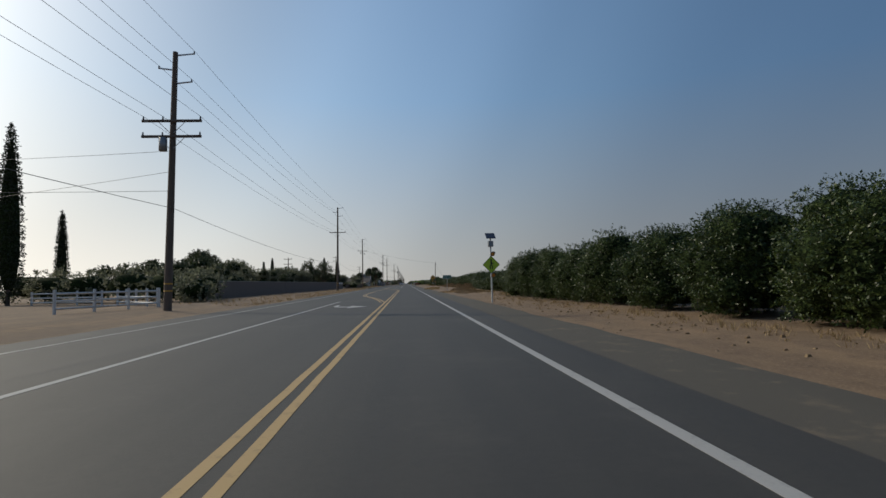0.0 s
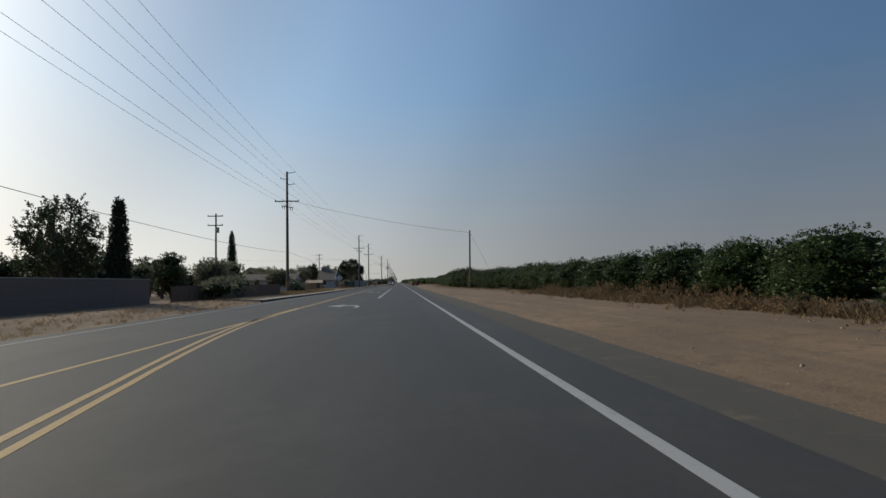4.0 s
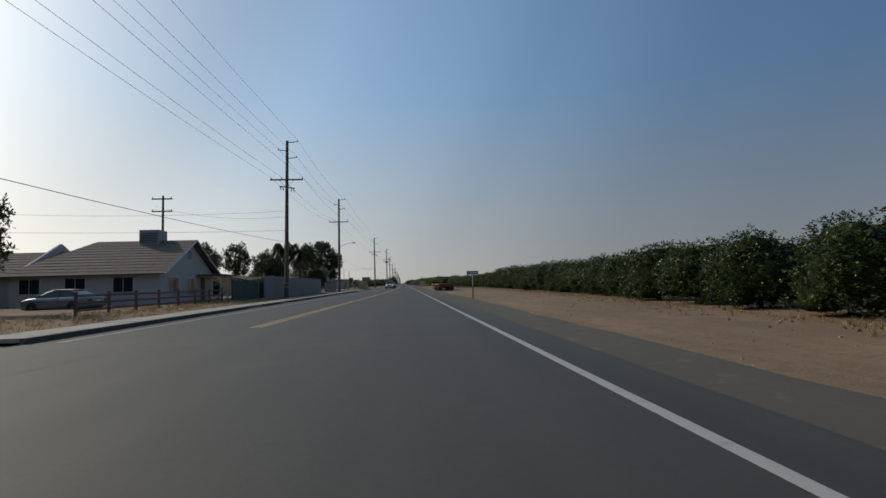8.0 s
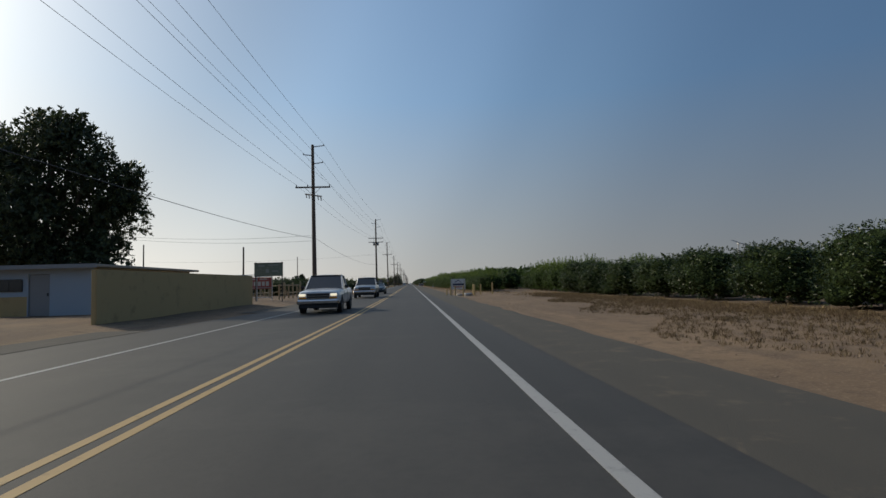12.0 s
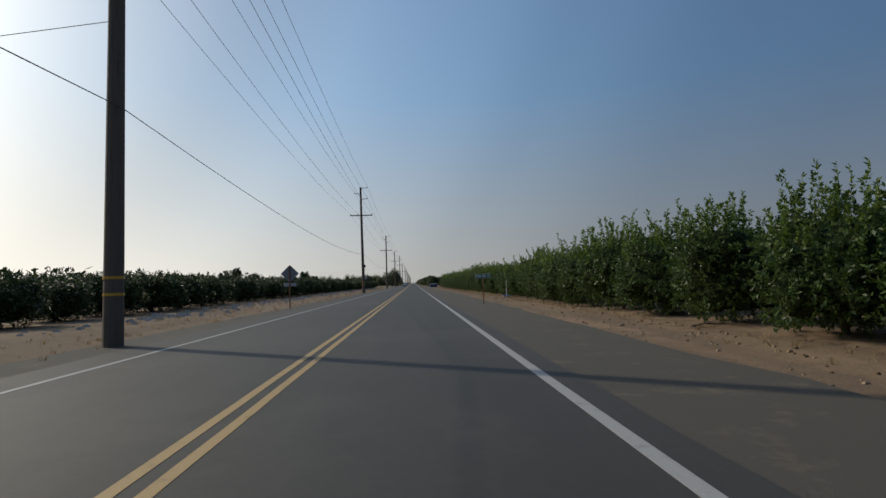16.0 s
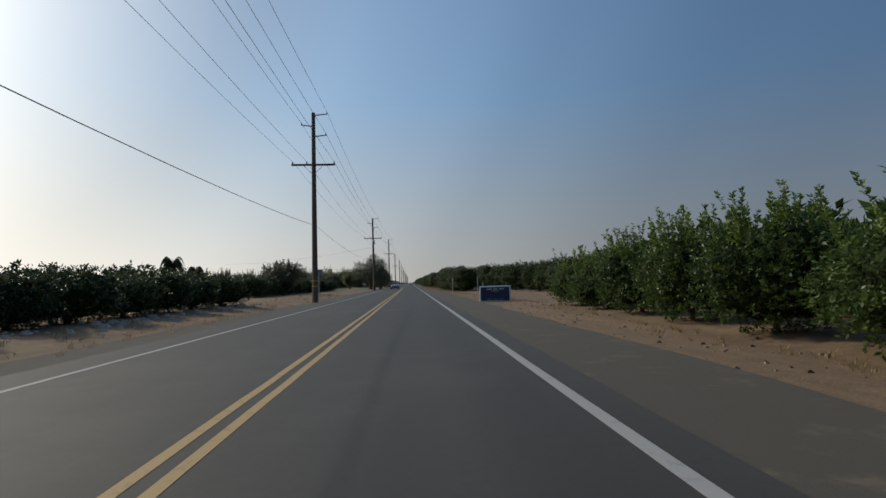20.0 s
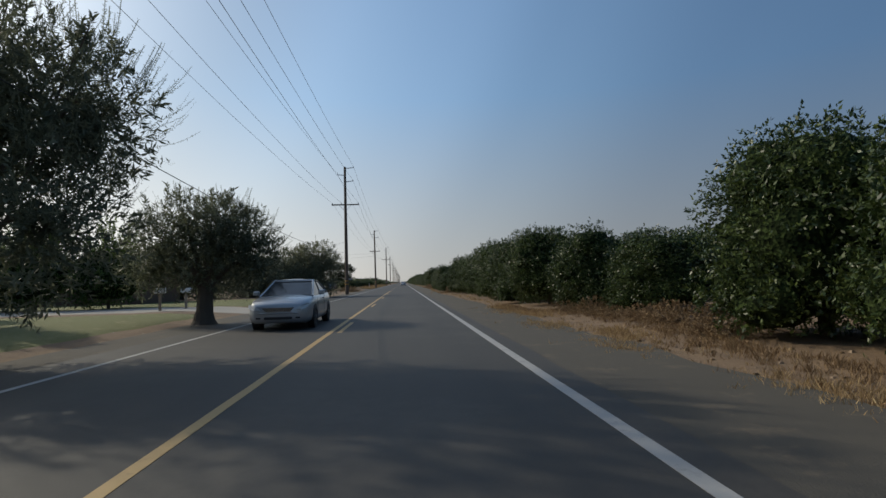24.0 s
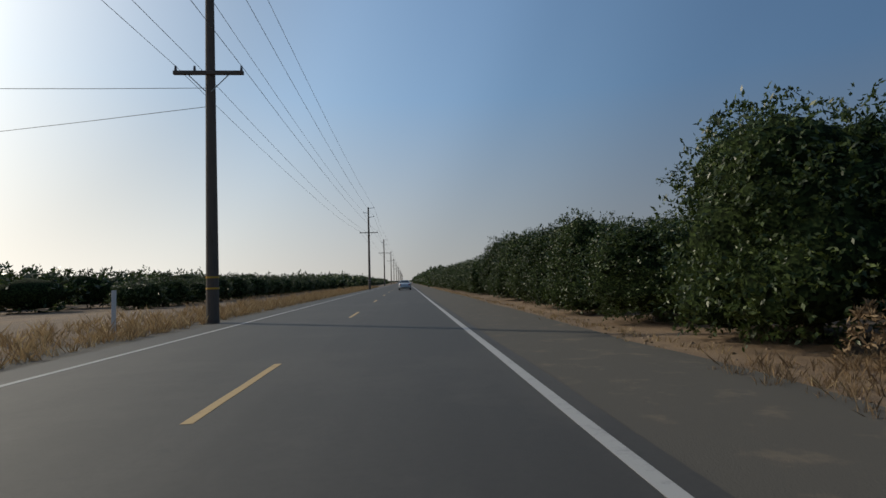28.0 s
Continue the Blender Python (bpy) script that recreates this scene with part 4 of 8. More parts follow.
cable("telephone_cable", [pole_at(10, 0.16, None, 6.0), pole_at(11, 0.16, None, 5.1)], 0.014, "telephone cable below the power lines", 1.3)
# side drops; far ends hang free, some placed to fit the camera's view
for i, tgt, z in ((1, (-70, 38, 11.0), 9.2), (1, (-70, 50, 7.5), 8.0), (1, (-66, 22, 8.0), 6.9), (4, (-50, 272, 9.5), 9.0), (4, (-31, 290, 11.8), 8.4), (4, (-60, 250, 6.5), 7.0), (6, (-40, 391.5, 8.7), 6.15), (6, (-40, 391.0, 8.5), 5.63), (7, (-60, 455, 8.0), 8.0), (10, (-44, 669.5, 6.9), 8.3), (11, (-24, 716, 4.2), 6.4), (12, (-60, 772, 9.0), 8.6), (12, (-70, 790, 7.5), 7.9)):
    cable("service_drop", [pole_at(i, -0.15, None, z), tgt], 0.011, "thin service cable leading off to one side", 0.7)
cable("guy_cable", [(10.58, 185.5, 8.1), pole_at(3, 0.15, None, 13.2)], 0.016, "thin cable crossing above the road", 0.5)


# ================= road signs =================
def text_on(parent, words, size, x, z, y, material, turn=0):
    cu = bpy.data.curves.new("lettering", "FONT")
    cu.body, cu.size, cu.align_x, cu.align_y, cu.extrude = words, size, "CENTER", "CENTER", 0.002
    cu.materials.append(material)
    o = new("lettering", cu)
    o.parent = parent
    o.matrix_local = pose(x, y, z, 90, 0, turn)
    return o


def sign_bars(parent, spots, y, material, name="bar"):
    for x, z, w, h in spots:
        part(name, box(x - w / 2, x + w / 2, y - 0.003, y, z - h / 2, z + h / 2), material, parent)


def rounded(w, h, r, y, n=4):
    pts = []
    for cx, cz, a0 in ((w / 2 - r, h / 2 - r, 0), (-w / 2 + r, h / 2 - r, 90), (-w / 2 + r, -h / 2 + r, 180), (w / 2 - r, -h / 2 + r, 270)):
        for k in range(n + 1):
            a = radians(a0 + 90 * k / n)
            pts.append((cx + r * math.cos(a), y, cz + r * math.sin(a)))
    return pts


def board(parent, name, w, h, z, material, border=None, x=0.0, y=0.0, tilt=0.0, r=0.05):
    """A thin sheet with rounded corners and a border, facing the oncoming driver."""
    m = Matrix.Translation((x, 0, z)) @ Matrix.Rotation(radians(tilt), 4, "Y")
    if border:
        bm = plate(rounded(w, h, r, y - 0.005), 0.005)
        bmesh.ops.transform(bm, matrix=m, verts=bm.verts)
        face = part(name, bm, border, parent)
        bm = plate(rounded(w - 0.05, h - 0.05, max(r - 0.02, 0.01), y - 0.008), 0.003)
        bmesh.ops.transform(bm, matrix=m, verts=bm.verts)
        part("face", bm, material, face)
        return face
    bm = plate(rounded(w, h, r, y - 0.006), 0.006)
    bmesh.ops.transform(bm, matrix=m, verts=bm.verts)
    return part(name, bm, material, parent)


def post(parent, z1, material=GALV, r=0.035, x=0.0, y=0.03, name="post"):
    return part(name, tube((x, y, -0.4), (x, y, z1), r, r, 8), material, parent)


# pedestrian crossing sign with beacons and solar panel
def beacon_lamp(parent, x, z):
    lamp = part("beacon", tube((x, -0.10, z), (x, 0.02, z), 0.14, 0.14, 16), BLACK, parent)
    part("lens", tube((x, -0.125, z), (x, -0.098, z), 0.10, 0.115, 16), AMBER_LAMP, lamp)
    hood = bmesh.new()
    rows = []
    for k in range(9):
        a = radians(10 + 20 * k)
        rows.append([hood.verts.new((x + r * math.cos(a), y, z + r * math.sin(a))) for r, y in ((0.14, -0.08), (0.15, -0.30 + 0.06 * abs(k - 4) / 4), (0.135, -0.28 + 0.06 * abs(k - 4) / 4), (0.125, -0.08))])
    for a, b in zip(rows, rows[1:]):
        for q in range(4):
            hood.faces.new((a[q], a[(q + 1) % 4], b[(q + 1) % 4], b[q]))
    part("hood", hood, BLACK, lamp)


def crossing_beacon(x, y, face_material, turn, label, zc=2.36, top=4.2):
    s = thing("crossing_sign", x, y, ground_z(x, y), turn, label, "road sign", "crossing signs")
    post(s, top - 0.2, WHITE_WOOD if face_material is SIGN_LIME else GALV, 0.05)
    board(s, "warning_panel", 0.78, 0.78, zc, face_material, BLACK if face_material is SIGN_LIME else None, y=-0.02, tilt=45)
    if face_material is SIGN_LIME:
        sign_bars(s, [(0.0, zc + 0.08, 0.09, 0.30), (0.0, zc + 0.29, 0.10, 0.10), (-0.07, zc - 0.16, 0.06, 0.24), (0.07, zc - 0.16, 0.06, 0.24), (0.10, zc + 0.08, 0.14, 0.05)], -0.031, BLACK, "pictogram")
    part("solar_panel", plate([(-0.30, -0.24, top - 0.2), (0.30, -0.24, top - 0.2), (0.30, 0.24, top + 0.16), (-0.30, 0.24, top + 0.16)], 0.03, Vector((0, 0.5, -0.86))), SOLAR, s)
    part("battery_box", box(-0.16, 0.16, -0.12, 0.1, top - 0.72, top - 0.36, 0.015), GREY_METAL, s)
    beacon_lamp(s, 0.1, zc + 0.66)
    beacon_lamp(s, 0.1, zc - 0.66)
    return s


crossing_beacon(5.4, 32.5, SIGN_LIME, 3, "lime diamond crossing sign with amber beacons and solar panel")
crossing_beacon(-7.1, 516.4, GALV, 183, "grey back of a diamond sign with a solar panel")

# town sign
s = thing("town_sign", 5.52, 69.65, ground_z(5.52, 69.65), 2, "green town name sign on a single steel post", "road sign")
post(s, 1.95, GALV, 0.03)
board(s, "sign_panel", 1.16, 0.46, 2.02, SIGN_GREEN, SIGN_WHITE, r=0.04)
text_on(s, "TOOLEVILLE", 0.19, 0, 2.09, -0.012, SIGN_WHITE)
sign_bars(s, [(-0.34, 1.91, 0.20, 0.03), (-0.06, 1.91, 0.18, 0.03), (0.14, 1.91, 0.10, 0.03), (0.38, 1.91, 0.16, 0.03)], -0.012, SIGN_WHITE)

# side-road warning sign
s = thing("side_road_sign", 5.49, 105.9, ground_z(5.49, 105.9), 2, "amber diamond side-road warning sign with a name plate", "road sign")
post(s, 1.95, GALV, 0.035)
post(s, 1.05, RED_POST, 0.06, 0.0, 0.05, "stub_post")
board(s, "warning_panel", 0.78, 0.78, 2.30, SIGN_AMBER, BLACK, tilt=45)
sign_bars(s, [(0.08, 2.32, 0.11, 0.62), (-0.10, 2.32, 0.26, 0.11)], -0.012, BLACK, "pictogram")
board(s, "name_plate", 0.72, 0.24, 1.61, SIGN_AMBER, BLACK, r=0.03)
sign_bars(s, [(-0.12, 1.61, 0.32, 0.09), (0.20, 1.61, 0.20, 0.09)], -0.012, BLACK)

# green street name sign
s = thing("street_name_sign", 5.27, 262.02, ground_z(5.27, 262.3), 2, "green street name sign with an arrow on a rusty post", "road sign")
post(s, 1.9, GALV, 0.03)
post(s, 0.95, RED_POST, 0.055, 0.0, 0.05, "stub_post")
board(s, "sign_panel", 0.92, 0.28, 2.02, SIGN_GREEN, SIGN_WHITE, r=0.03)
part("arrow", plate([(-0.42, -0.015, 2.02), (-0.33, -0.015, 2.08), (-0.33, -0.015, 2.04), (-0.25, -0.015, 2.04), (-0.25, -0.015, 2.0), (-0.33, -0.015, 2.0), (-0.33, -0.015, 1.96)], 0.004), SIGN_WHITE, s)
sign_bars(s, [(-0.02, 2.02, 0.36, 0.10), (0.30, 2.02, 0.2, 0.10)], -0.012, SIGN_WHITE)

# small green sign by the young orchard
s = thing("street_name_sign", 4.54, 463.4, ground_z(4.54, 463.4), 2, "small green street name sign on a rusty post", "road sign")
post(s, 1.6, RED_POST, 0.032)
board(s, "sign_panel", 0.86, 0.25, 1.64, SIGN_GREEN, SIGN_WHITE, r=0.03)
sign_bars(s, [(-0.24, 1.64, 0.26, 0.10), (0.05, 1.64, 0.2, 0.10)], -0.012, SIGN_WHITE)
part("arrow", plate([(0.39, -0.015, 1.64), (0.30, -0.015, 1.70), (0.30, -0.015, 1.66), (0.21, -0.015, 1.66), (0.21, -0.015, 1.62), (0.30, -0.015, 1.62), (0.30, -0.015, 1.58)], 0.004), SIGN_WHITE, s)
# irrigation riser among the young trees
s = thing("irrigation_riser", 7.0, 469.8, ground_z(7.0, 469.8), 20, "white irrigation riser with blue valves in the dirt", "irrigation valve")
part("riser_pipe", tube((0, 0, -0.2), (0, 0, 1.25), 0.03, 0.03, 8), WHITE_WOOD, s)
part("manifold", tube((-0.28, 0, 0.16), (0.28, 0, 0.16), 0.035, 0.035, 8), WHITE_WOOD, s)
for x in (-0.2, 0.0, 0.2):
    part("valve", box(x - 0.05, x + 0.05, -0.06, 0.06, 0.18, 0.27, 0.015), surface("blue_valve_plastic", (0.05, 0.16, 0.34), (0.08, 0.24, 0.46), 0.5, 0, 3, 20, 0.1), s)

# backs of signs that face the other way
s = thing("warning_sign", -6.8, 465.7, ground_z(-6.8, 465.7), 183, "grey back of a diamond warning sign with two plates", "road sign")
post(s, 2.6, RED_POST, 0.04)
board(s, "warning_panel", 0.76, 0.76, 2.1, GREY_METAL, tilt=45)
board(s, "name_plate", 0.34, 0.2, 1.45, GALV, x=-0.2, r=0.02)
board(s, "name_plate", 0.34, 0.2, 1.45, GALV, x=0.2, r=0.02)
s = thing("warning_sign", -10.25, 206.8, ground_z(-10.25, 206.8), 183, "pale back of a diamond warning sign by the pavement", "road sign")
post(s, 2.3, GALV, 0.035)
board(s, "warning_panel", 0.9, 0.9, 2.4, GALV, tilt=45)
s = thing("street_sign", -6.4, 713.3, ground_z(-6.4, 713.3), 178, "dark name board on a wooden post by a driveway", "road sign")
post(s, 1.9, BARE_WOOD, 0.06)
board(s, "sign_panel", 0.95, 0.26, 1.93, GREY_METAL, None, r=0.02)
s = thing("street_sign", -6.8, 582.0, ground_z(-6.8, 582.0), 183, "grey street sign beside a wooden pole", "road sign")
post(s, 2.4, GALV, 0.03)
board(s, "sign_panel", 0.6, 0.5, 2.35, GREY_METAL, None, r=0.03)
board(s, "name_plate", 0.5, 0.2, 1.9, GALV, None, x=0.25, r=0.02)
s = thing("notice_pair", -13.2, 108.5, ground_z(-13.2, 108.5), 3, "two small pale notices nailed to a wooden stake", "notice")
post(s, 1.75, BARE_WOOD, 0.04)
board(s, "notice", 0.32, 0.32, 1.55, SIGN_WHITE, None, x=-0.2, y=-0.05, r=0.02)
board(s, "notice", 0.32, 0.32, 1.55, SIGN_WHITE, None, x=0.2, y=-0.05, r=0.02)
s = thing("road_marker", -7.6, 773.4, ground_z(-7.6, 773.4), 0, "slim white marker post beside a pole", "marker post")
part("stake", box(-0.06, 0.06, -0.02, 0.02, -0.2, 1.25, 0.005), SIGN_WHITE, s)
s = thing("stop_sign", -13.9, 320.0, ground_z(-13.9, 320.0), 180, "grey back of an octagonal stop sign with a name blade", "road sign")
post(s, 2.9, GALV, 0.03)
part("octagon_panel", plate([(0.38 * math.cos(radians(22.5 + 45 * k)), -0.03, 2.1 + 0.38 * math.sin(radians(22.5 + 45 * k))) for k in range(8)], 0.006), GALV, s)
board(s, "name_blade", 0.8, 0.17, 2.86, SIGN_GREEN, None, r=0.02)

# company board among yellow posts
s = thing("company_board", 5.98, 383.6, ground_z(5.98, 383.6), 4, "white printed board with a dark mountain emblem on posts", "sign board")
for x in (-0.68, 0.66):
    post(s, 1.6, BARE_WOOD, 0.045, x)
board(s, "sign_panel", 1.55, 1.1, 1.1, SIGN_WHITE, None, r=0.02)
part("emblem", plate([(-0.45, -0.012, 1.25), (-0.1, -0.012, 1.49), (0.02, -0.012, 1.59), (0.14, -0.012, 1.49), (0.42, -0.012, 1.25), (0.22, -0.012, 1.33), (0.02, -0.012, 1.51), (-0.2, -0.012, 1.33)], 0.004), SIGN_BLUE, s)
sign_bars(s, [(0.02, 1.07, 1.2, 0.2)], -0.010, SIGN_BLUE)
sign_bars(s, [(0.0, 0.86, 1.1, 0.05), (0.0, 0.76, 0.7, 0.05)], -0.010, TAIL_RED)
for i, (x, y, h) in enumerate(((4.9, 380.4, 0.95), (5.3, 379.6, 0.95), (5.75, 376.2, 1.0), (7.0, 378.9, 1.0), (6.7, 375.4, 1.0), (6.85, 377.4, 0.95), (7.6, 377.9, 0.95), (8.4, 375.8, 1.05), (4.6, 381.4, 0.6))):
    b = thing("yellow_post", x, y, ground_z(x, y), 7 * i, "faded yellow steel guard post in the earth", "bollard", "guard posts")
    part("tube", tube((0, 0, -0.3), (0.02, 0, h), 0.065, 0.065, 10), YELLOW_WALL, b)
    part("cap", tube((0.02, 0, h - 0.01), (0.02, 0, h + 0.03), 0.066, 0.04, 10), YELLOW_WALL, b)
for i, (x, y, r) in enumerate(((5.7, 377.9, 0.45), (6.5, 378.9, 0.5), (6.2, 376, 0.4))):
    b = thing("well_ring", x, y, ground_z(x, y), 0, "low concrete well ring set in the earth", "well ring", "well rings")
    part("ring", tube((0, 0, -0.2), (0, 0, 0.16), r, r * 0.97, 18), CONCRETE, b)
    part("lid", tube((0, 0, 0.16), (0, 0, 0.2), r * 0.85, r * 0.82, 18), GREY_METAL, b)

# dark blue banner on a white frame
s = thing("campaign_banner", 5.92, 572.8, ground_z(5.92, 572.8) - 0.06, 2, "dark blue printed banner in a white frame on the ground", "banner")
PIPE_WHITE = flat("white_plastic_pipe", (0.82, 0.82, 0.80), 0.35)
for a, b in (((-0.97, 0.06), (0.97, 0.06)), ((-0.97, 1.0), (0.97, 1.0)), ((-0.97, 0.02), (-0.97, 1.04)), ((0.97, 0.02), (0.97, 1.04))):
    part("frame_tube", tube((a[0], 0, a[1]), (b[0], 0, b[1]), 0.045, 0.045, 8), PIPE_WHITE, s)
part("banner_sheet", box(-0.93, 0.93, -0.006, 0.006, 0.09, 0.95), SIGN_BLUE, s)
sign_bars(s, [(-0.38, 0.84, 0.34, 0.06), (0.0, 0.84, 0.26, 0.06), (0.40, 0.84, 0.34, 0.06), (0.0, 0.72, 0.5, 0.03)], -0.008, SIGN_WHITE)
sign_bars(s, [(-0.4, 0.2, 0.3, 0.05), (0.0, 0.2, 0.3, 0.05), (0.4, 0.2, 0.3, 0.05)], -0.008, GREY_METAL, "panel")
for x in (-0.78, 0.72):
    part("stake", tube((x, 0.04, -0.2), (x, 0.04, 1.28), 0.018, 0.018, 6), GALV, s)
for x, y in ((6.2, 583.7), (4.9, 594.1)):
    b = thing("marker_stake", x, y, ground_z(x, y), 0, "thin white marker stake at the field edge", "stake", "field stakes")
    part("stake", tube((0, 0, -0.2), (0, 0, 1.7), 0.025, 0.025, 6), WHITE_WOOD, b)

# lone pole and its stay beside the orchard
s = thing("lone_pole", 10.36, 185.5, ground_z(10.36, 185.5), 0, "plain wooden pole with a stay wire beside the orchard", "utility pole")
part("shaft", tube((0, 0, -0.3), (0.22, 0, 8.3), 0.14, 0.10, 12), POLE_WOOD, s)
part("pole_cap", tube((0.214, 0, 8.05), (0.219, 0, 8.25), 0.125, 0.125, 10), GALV, s)
part("stay_wire", tube((0.21, 0, 8.0), (4.2, 0.6, 0.3), 0.013, 0.013, 5), CABLE, s)
for z in (1.1, 1.5):
    part("marker_band", tube((0.03, 0, z), (0.032, 0, z + 0.08), 0.146, 0.146, 12), SIGN_AMBER, s)

# ================= flatbed trailers =================
def wheel(parent, x, y, r, w, rim_material=RIM, label="", side=-1):
    own = bmesh.new()
    ring = [(0.60, 0.5), (0.82, 0.52), (0.95, 0.46), (1.0, 0.34), (1.0, -0.34), (0.95, -0.46), (0.82, -0.52), (0.60, -0.5)]
    n, rows = 22, []
    for k in range(n):
        a = 6.2832 * k / n
        rows.append([own.verts.new((x + w * q, y + r * p * math.cos(a), r + r * p * math.sin(a))) for p, q in ring])
    for k in range(n):
        for j in range(len(ring)):
            own.faces.new((rows[k][j], rows[k][(j + 1) % len(ring)], rows[(k + 1) % n][(j + 1) % len(ring)], rows[(k + 1) % n][j]))
    bmesh.ops.recalc_face_normals(own, faces=own.faces[:])
    t = part("wheel", own, RUBBER, parent, "", True)
    rim = tube((x - w * 0.42, y, r), (x + w * 0.42, y, r), r * 0.60, r * 0.60, 20)
    part("rim", rim, rim_material, t)
    hub = tube((x + side * w * 0.42, y, r), (x + side * w * 0.56, y, r), r * 0.22, r * 0.16, 12)
    part("hub", hub, rim_material, t)
    for k in range(8):
        a = 0.785 * k
        part("wheel_nut", tube((x + side * w * 0.40, y + 0.38 * r * math.cos(a), r + 0.38 * r * math.sin(a)), (x + side * w * 0.48, y + 0.38 * r * math.cos(a), r + 0.38 * r * math.sin(a)), 0.022, 0.018, 6), CHASSIS, t)
    return t


def flatbed(y0, y1, axles, legs=None, drawbar=False, label=""):
    x0, x1, top = 5.15, 7.5, 1.08
    t = thing("flatbed_trailer", (x0 + x1) / 2, y0, -0.02, 0, label, "trailer", "parked trailers")
    hw, ln = (x1 - x0) / 2, y1 - y0
    n = int(ln / 0.28)
    for k in range(n):
        part("deck_board", box(-hw + 0.06, hw - 0.06, k * ln / n + 0.006, (k + 1) * ln / n - 0.006, top - 0.05, top + 0.006 * (k % 3), 0.004), DECK, t)
    for s in (-1, 1):
        part("side_rail", box(s * hw - 0.05, s * hw + 0.05, 0, ln, top - 0.17, top + 0.02, 0.012), RED_PAINT, t)
        part("main_beam", box(s * 0.45 - 0.06, s * 0.45 + 0.06, 0.1, ln - 0.1, top - 0.42, top - 0.06, 0.01), CHASSIS, t)
        for k in range(3):
            part("marker_lamp", box(s * hw + s * 0.045, s * hw + s * 0.06, 0.4 + k * ln / 3, 0.5 + k * ln / 3, top - 0.11, top - 0.05), AMBER_LAMP, t)
    for k in range(int(ln / 1.2)):
        part("cross_member", box(-hw + 0.05, hw - 0.05, 0.6 + 1.2 * k, 0.7 + 1.2 * k, top - 0.16, top - 0.06), CHASSIS, t)
    part("rear_beam", box(-hw, hw, -0.06, 0.05, top - 0.42, top + 0.02, 0.012), RED_PAINT, t)
    for k in range(3):
        part("loose_plank", box(-0.5 + 0.1 * k, 0.2 + 0.2 * k, ln * 0.72 + 0.16 * k, ln * 0.72 + 0.13 + 0.16 * k, top + 0.014, top + 0.05 + 0.02 * k, 0.004), BARE_WOOD, t)
    part("front_beam", box(-hw, hw, ln - 0.05, ln + 0.06, top - 0.2, top + 0.02, 0.012), RED_PAINT, t)
    for s in (-1, 1):
        part("corner_gusset", plate([(s * (hw - 0.02), -0.02, top - 0.15), (s * (hw - 0.02), -0.02, top - 0.62), (s * (hw - 0.02), 0.35, top - 0.15)], 0.02, Vector((-s, 0, 0))), RED_PAINT, t)
        part("tail_lamp", tube((s * 0.8, -0.075, top - 0.2), (s * 0.8, -0.055, top - 0.2), 0.06, 0.06, 10), TAIL_RED, t)
        part("mud_flap", box(s * 0.85 - 0.3, s * 0.85 + 0.3, -0.02, 0.0, 0.25, top - 0.34), RUBBER, t)
    for ay in axles:
        part("axle", tube((-hw + 0.1, ay - y0, 0.48), (hw - 0.1, ay - y0, 0.48), 0.065, 0.065, 10), CHASSIS, t)
        part("spring", box(-0.52, -0.38, ay - y0 - 0.5, ay - y0 + 0.5, 0.56, 0.66, 0.02), CHASSIS, t)
        part("spring", box(0.38, 0.52, ay - y0 - 0.5, ay - y0 + 0.5, 0.56, 0.66, 0.02), CHASSIS, t)
        for s in (-1, 1):
            for off in (0.16, 0.46):
                wheel(t, s * (hw - off), ay - y0, 0.48, 0.27, side=s)
    if legs:
        for s in (-1, 1):
            leg = part("landing_leg", box(s * 0.62 - 0.06, s * 0.62 + 0.06, legs - y0 - 0.06, legs - y0 + 0.06, 0.02, top - 0.1, 0.01), CHASSIS, t)
            part("foot", box(s * 0.62 - 0.13, s * 0.62 + 0.13, legs - y0 - 0.12, legs - y0 + 0.12, 0.0, 0.03), CHASSIS, leg)
        part("leg_brace", tube((-0.62, legs - y0, 0.75), (0.62, legs - y0, 0.45), 0.025, 0.025, 6), CHASSIS, t)
    if drawbar:
        for s in (-1, 1):
            part("drawbar", tube((s * 0.45, ln - 0.1, 0.75), (0, ln + 2.6, 0.72), 0.045, 0.045, 8), RED_PAINT, t)
    return t


flatbed(299.7, 307.2, (300.95, 306.2), None, True, "red flatbed trailer with dual wheels parked on the dirt")
flatbed(309.4, 317.4, (310.6,), 314.0, False, "red flatbed trailer on landing legs parked on the dirt")

# ================= vehicles =================
LAMP_ON, nt_, p_ = nodes_of("lit_headlamp")
p_.inputs["Base Color"].default_value = (0.7, 0.66, 0.55, 1)
p_.inputs["Emission Color"].default_value = (1.0, 0.85, 0.6, 1)
p_.inputs["Emission Strength"].default_value = 0.9

SEDAN = dict(L=4.8, W=0.91, R=0.325, axles=(1.42, -1.36),
             secs=[(-2.40, 0.46, 0.80, 0.66), (-2.34, 0.34, 0.93, 0.78), (-2.15, 0.24, 1.01, 0.86), (-1.75, 0.20, 1.03, 0.90), (-0.9, 0.19, 1.00, 0.91), (0.3, 0.19, 0.98, 0.91), (1.15, 0.19, 0.98, 0.91), (1.55, 0.20, 0.95, 0.90), (1.95, 0.20, 0.905, 0.885), (2.20, 0.21, 0.84, 0.85), (2.33, 0.23, 0.77, 0.79), (2.40, 0.29, 0.68, 0.66)],
             cab=[(-1.85, 1.00, 0.79), (-1.02, 1.42, 0.60), (0.10, 1.46, 0.61), (1.28, 0.96, 0.80)])
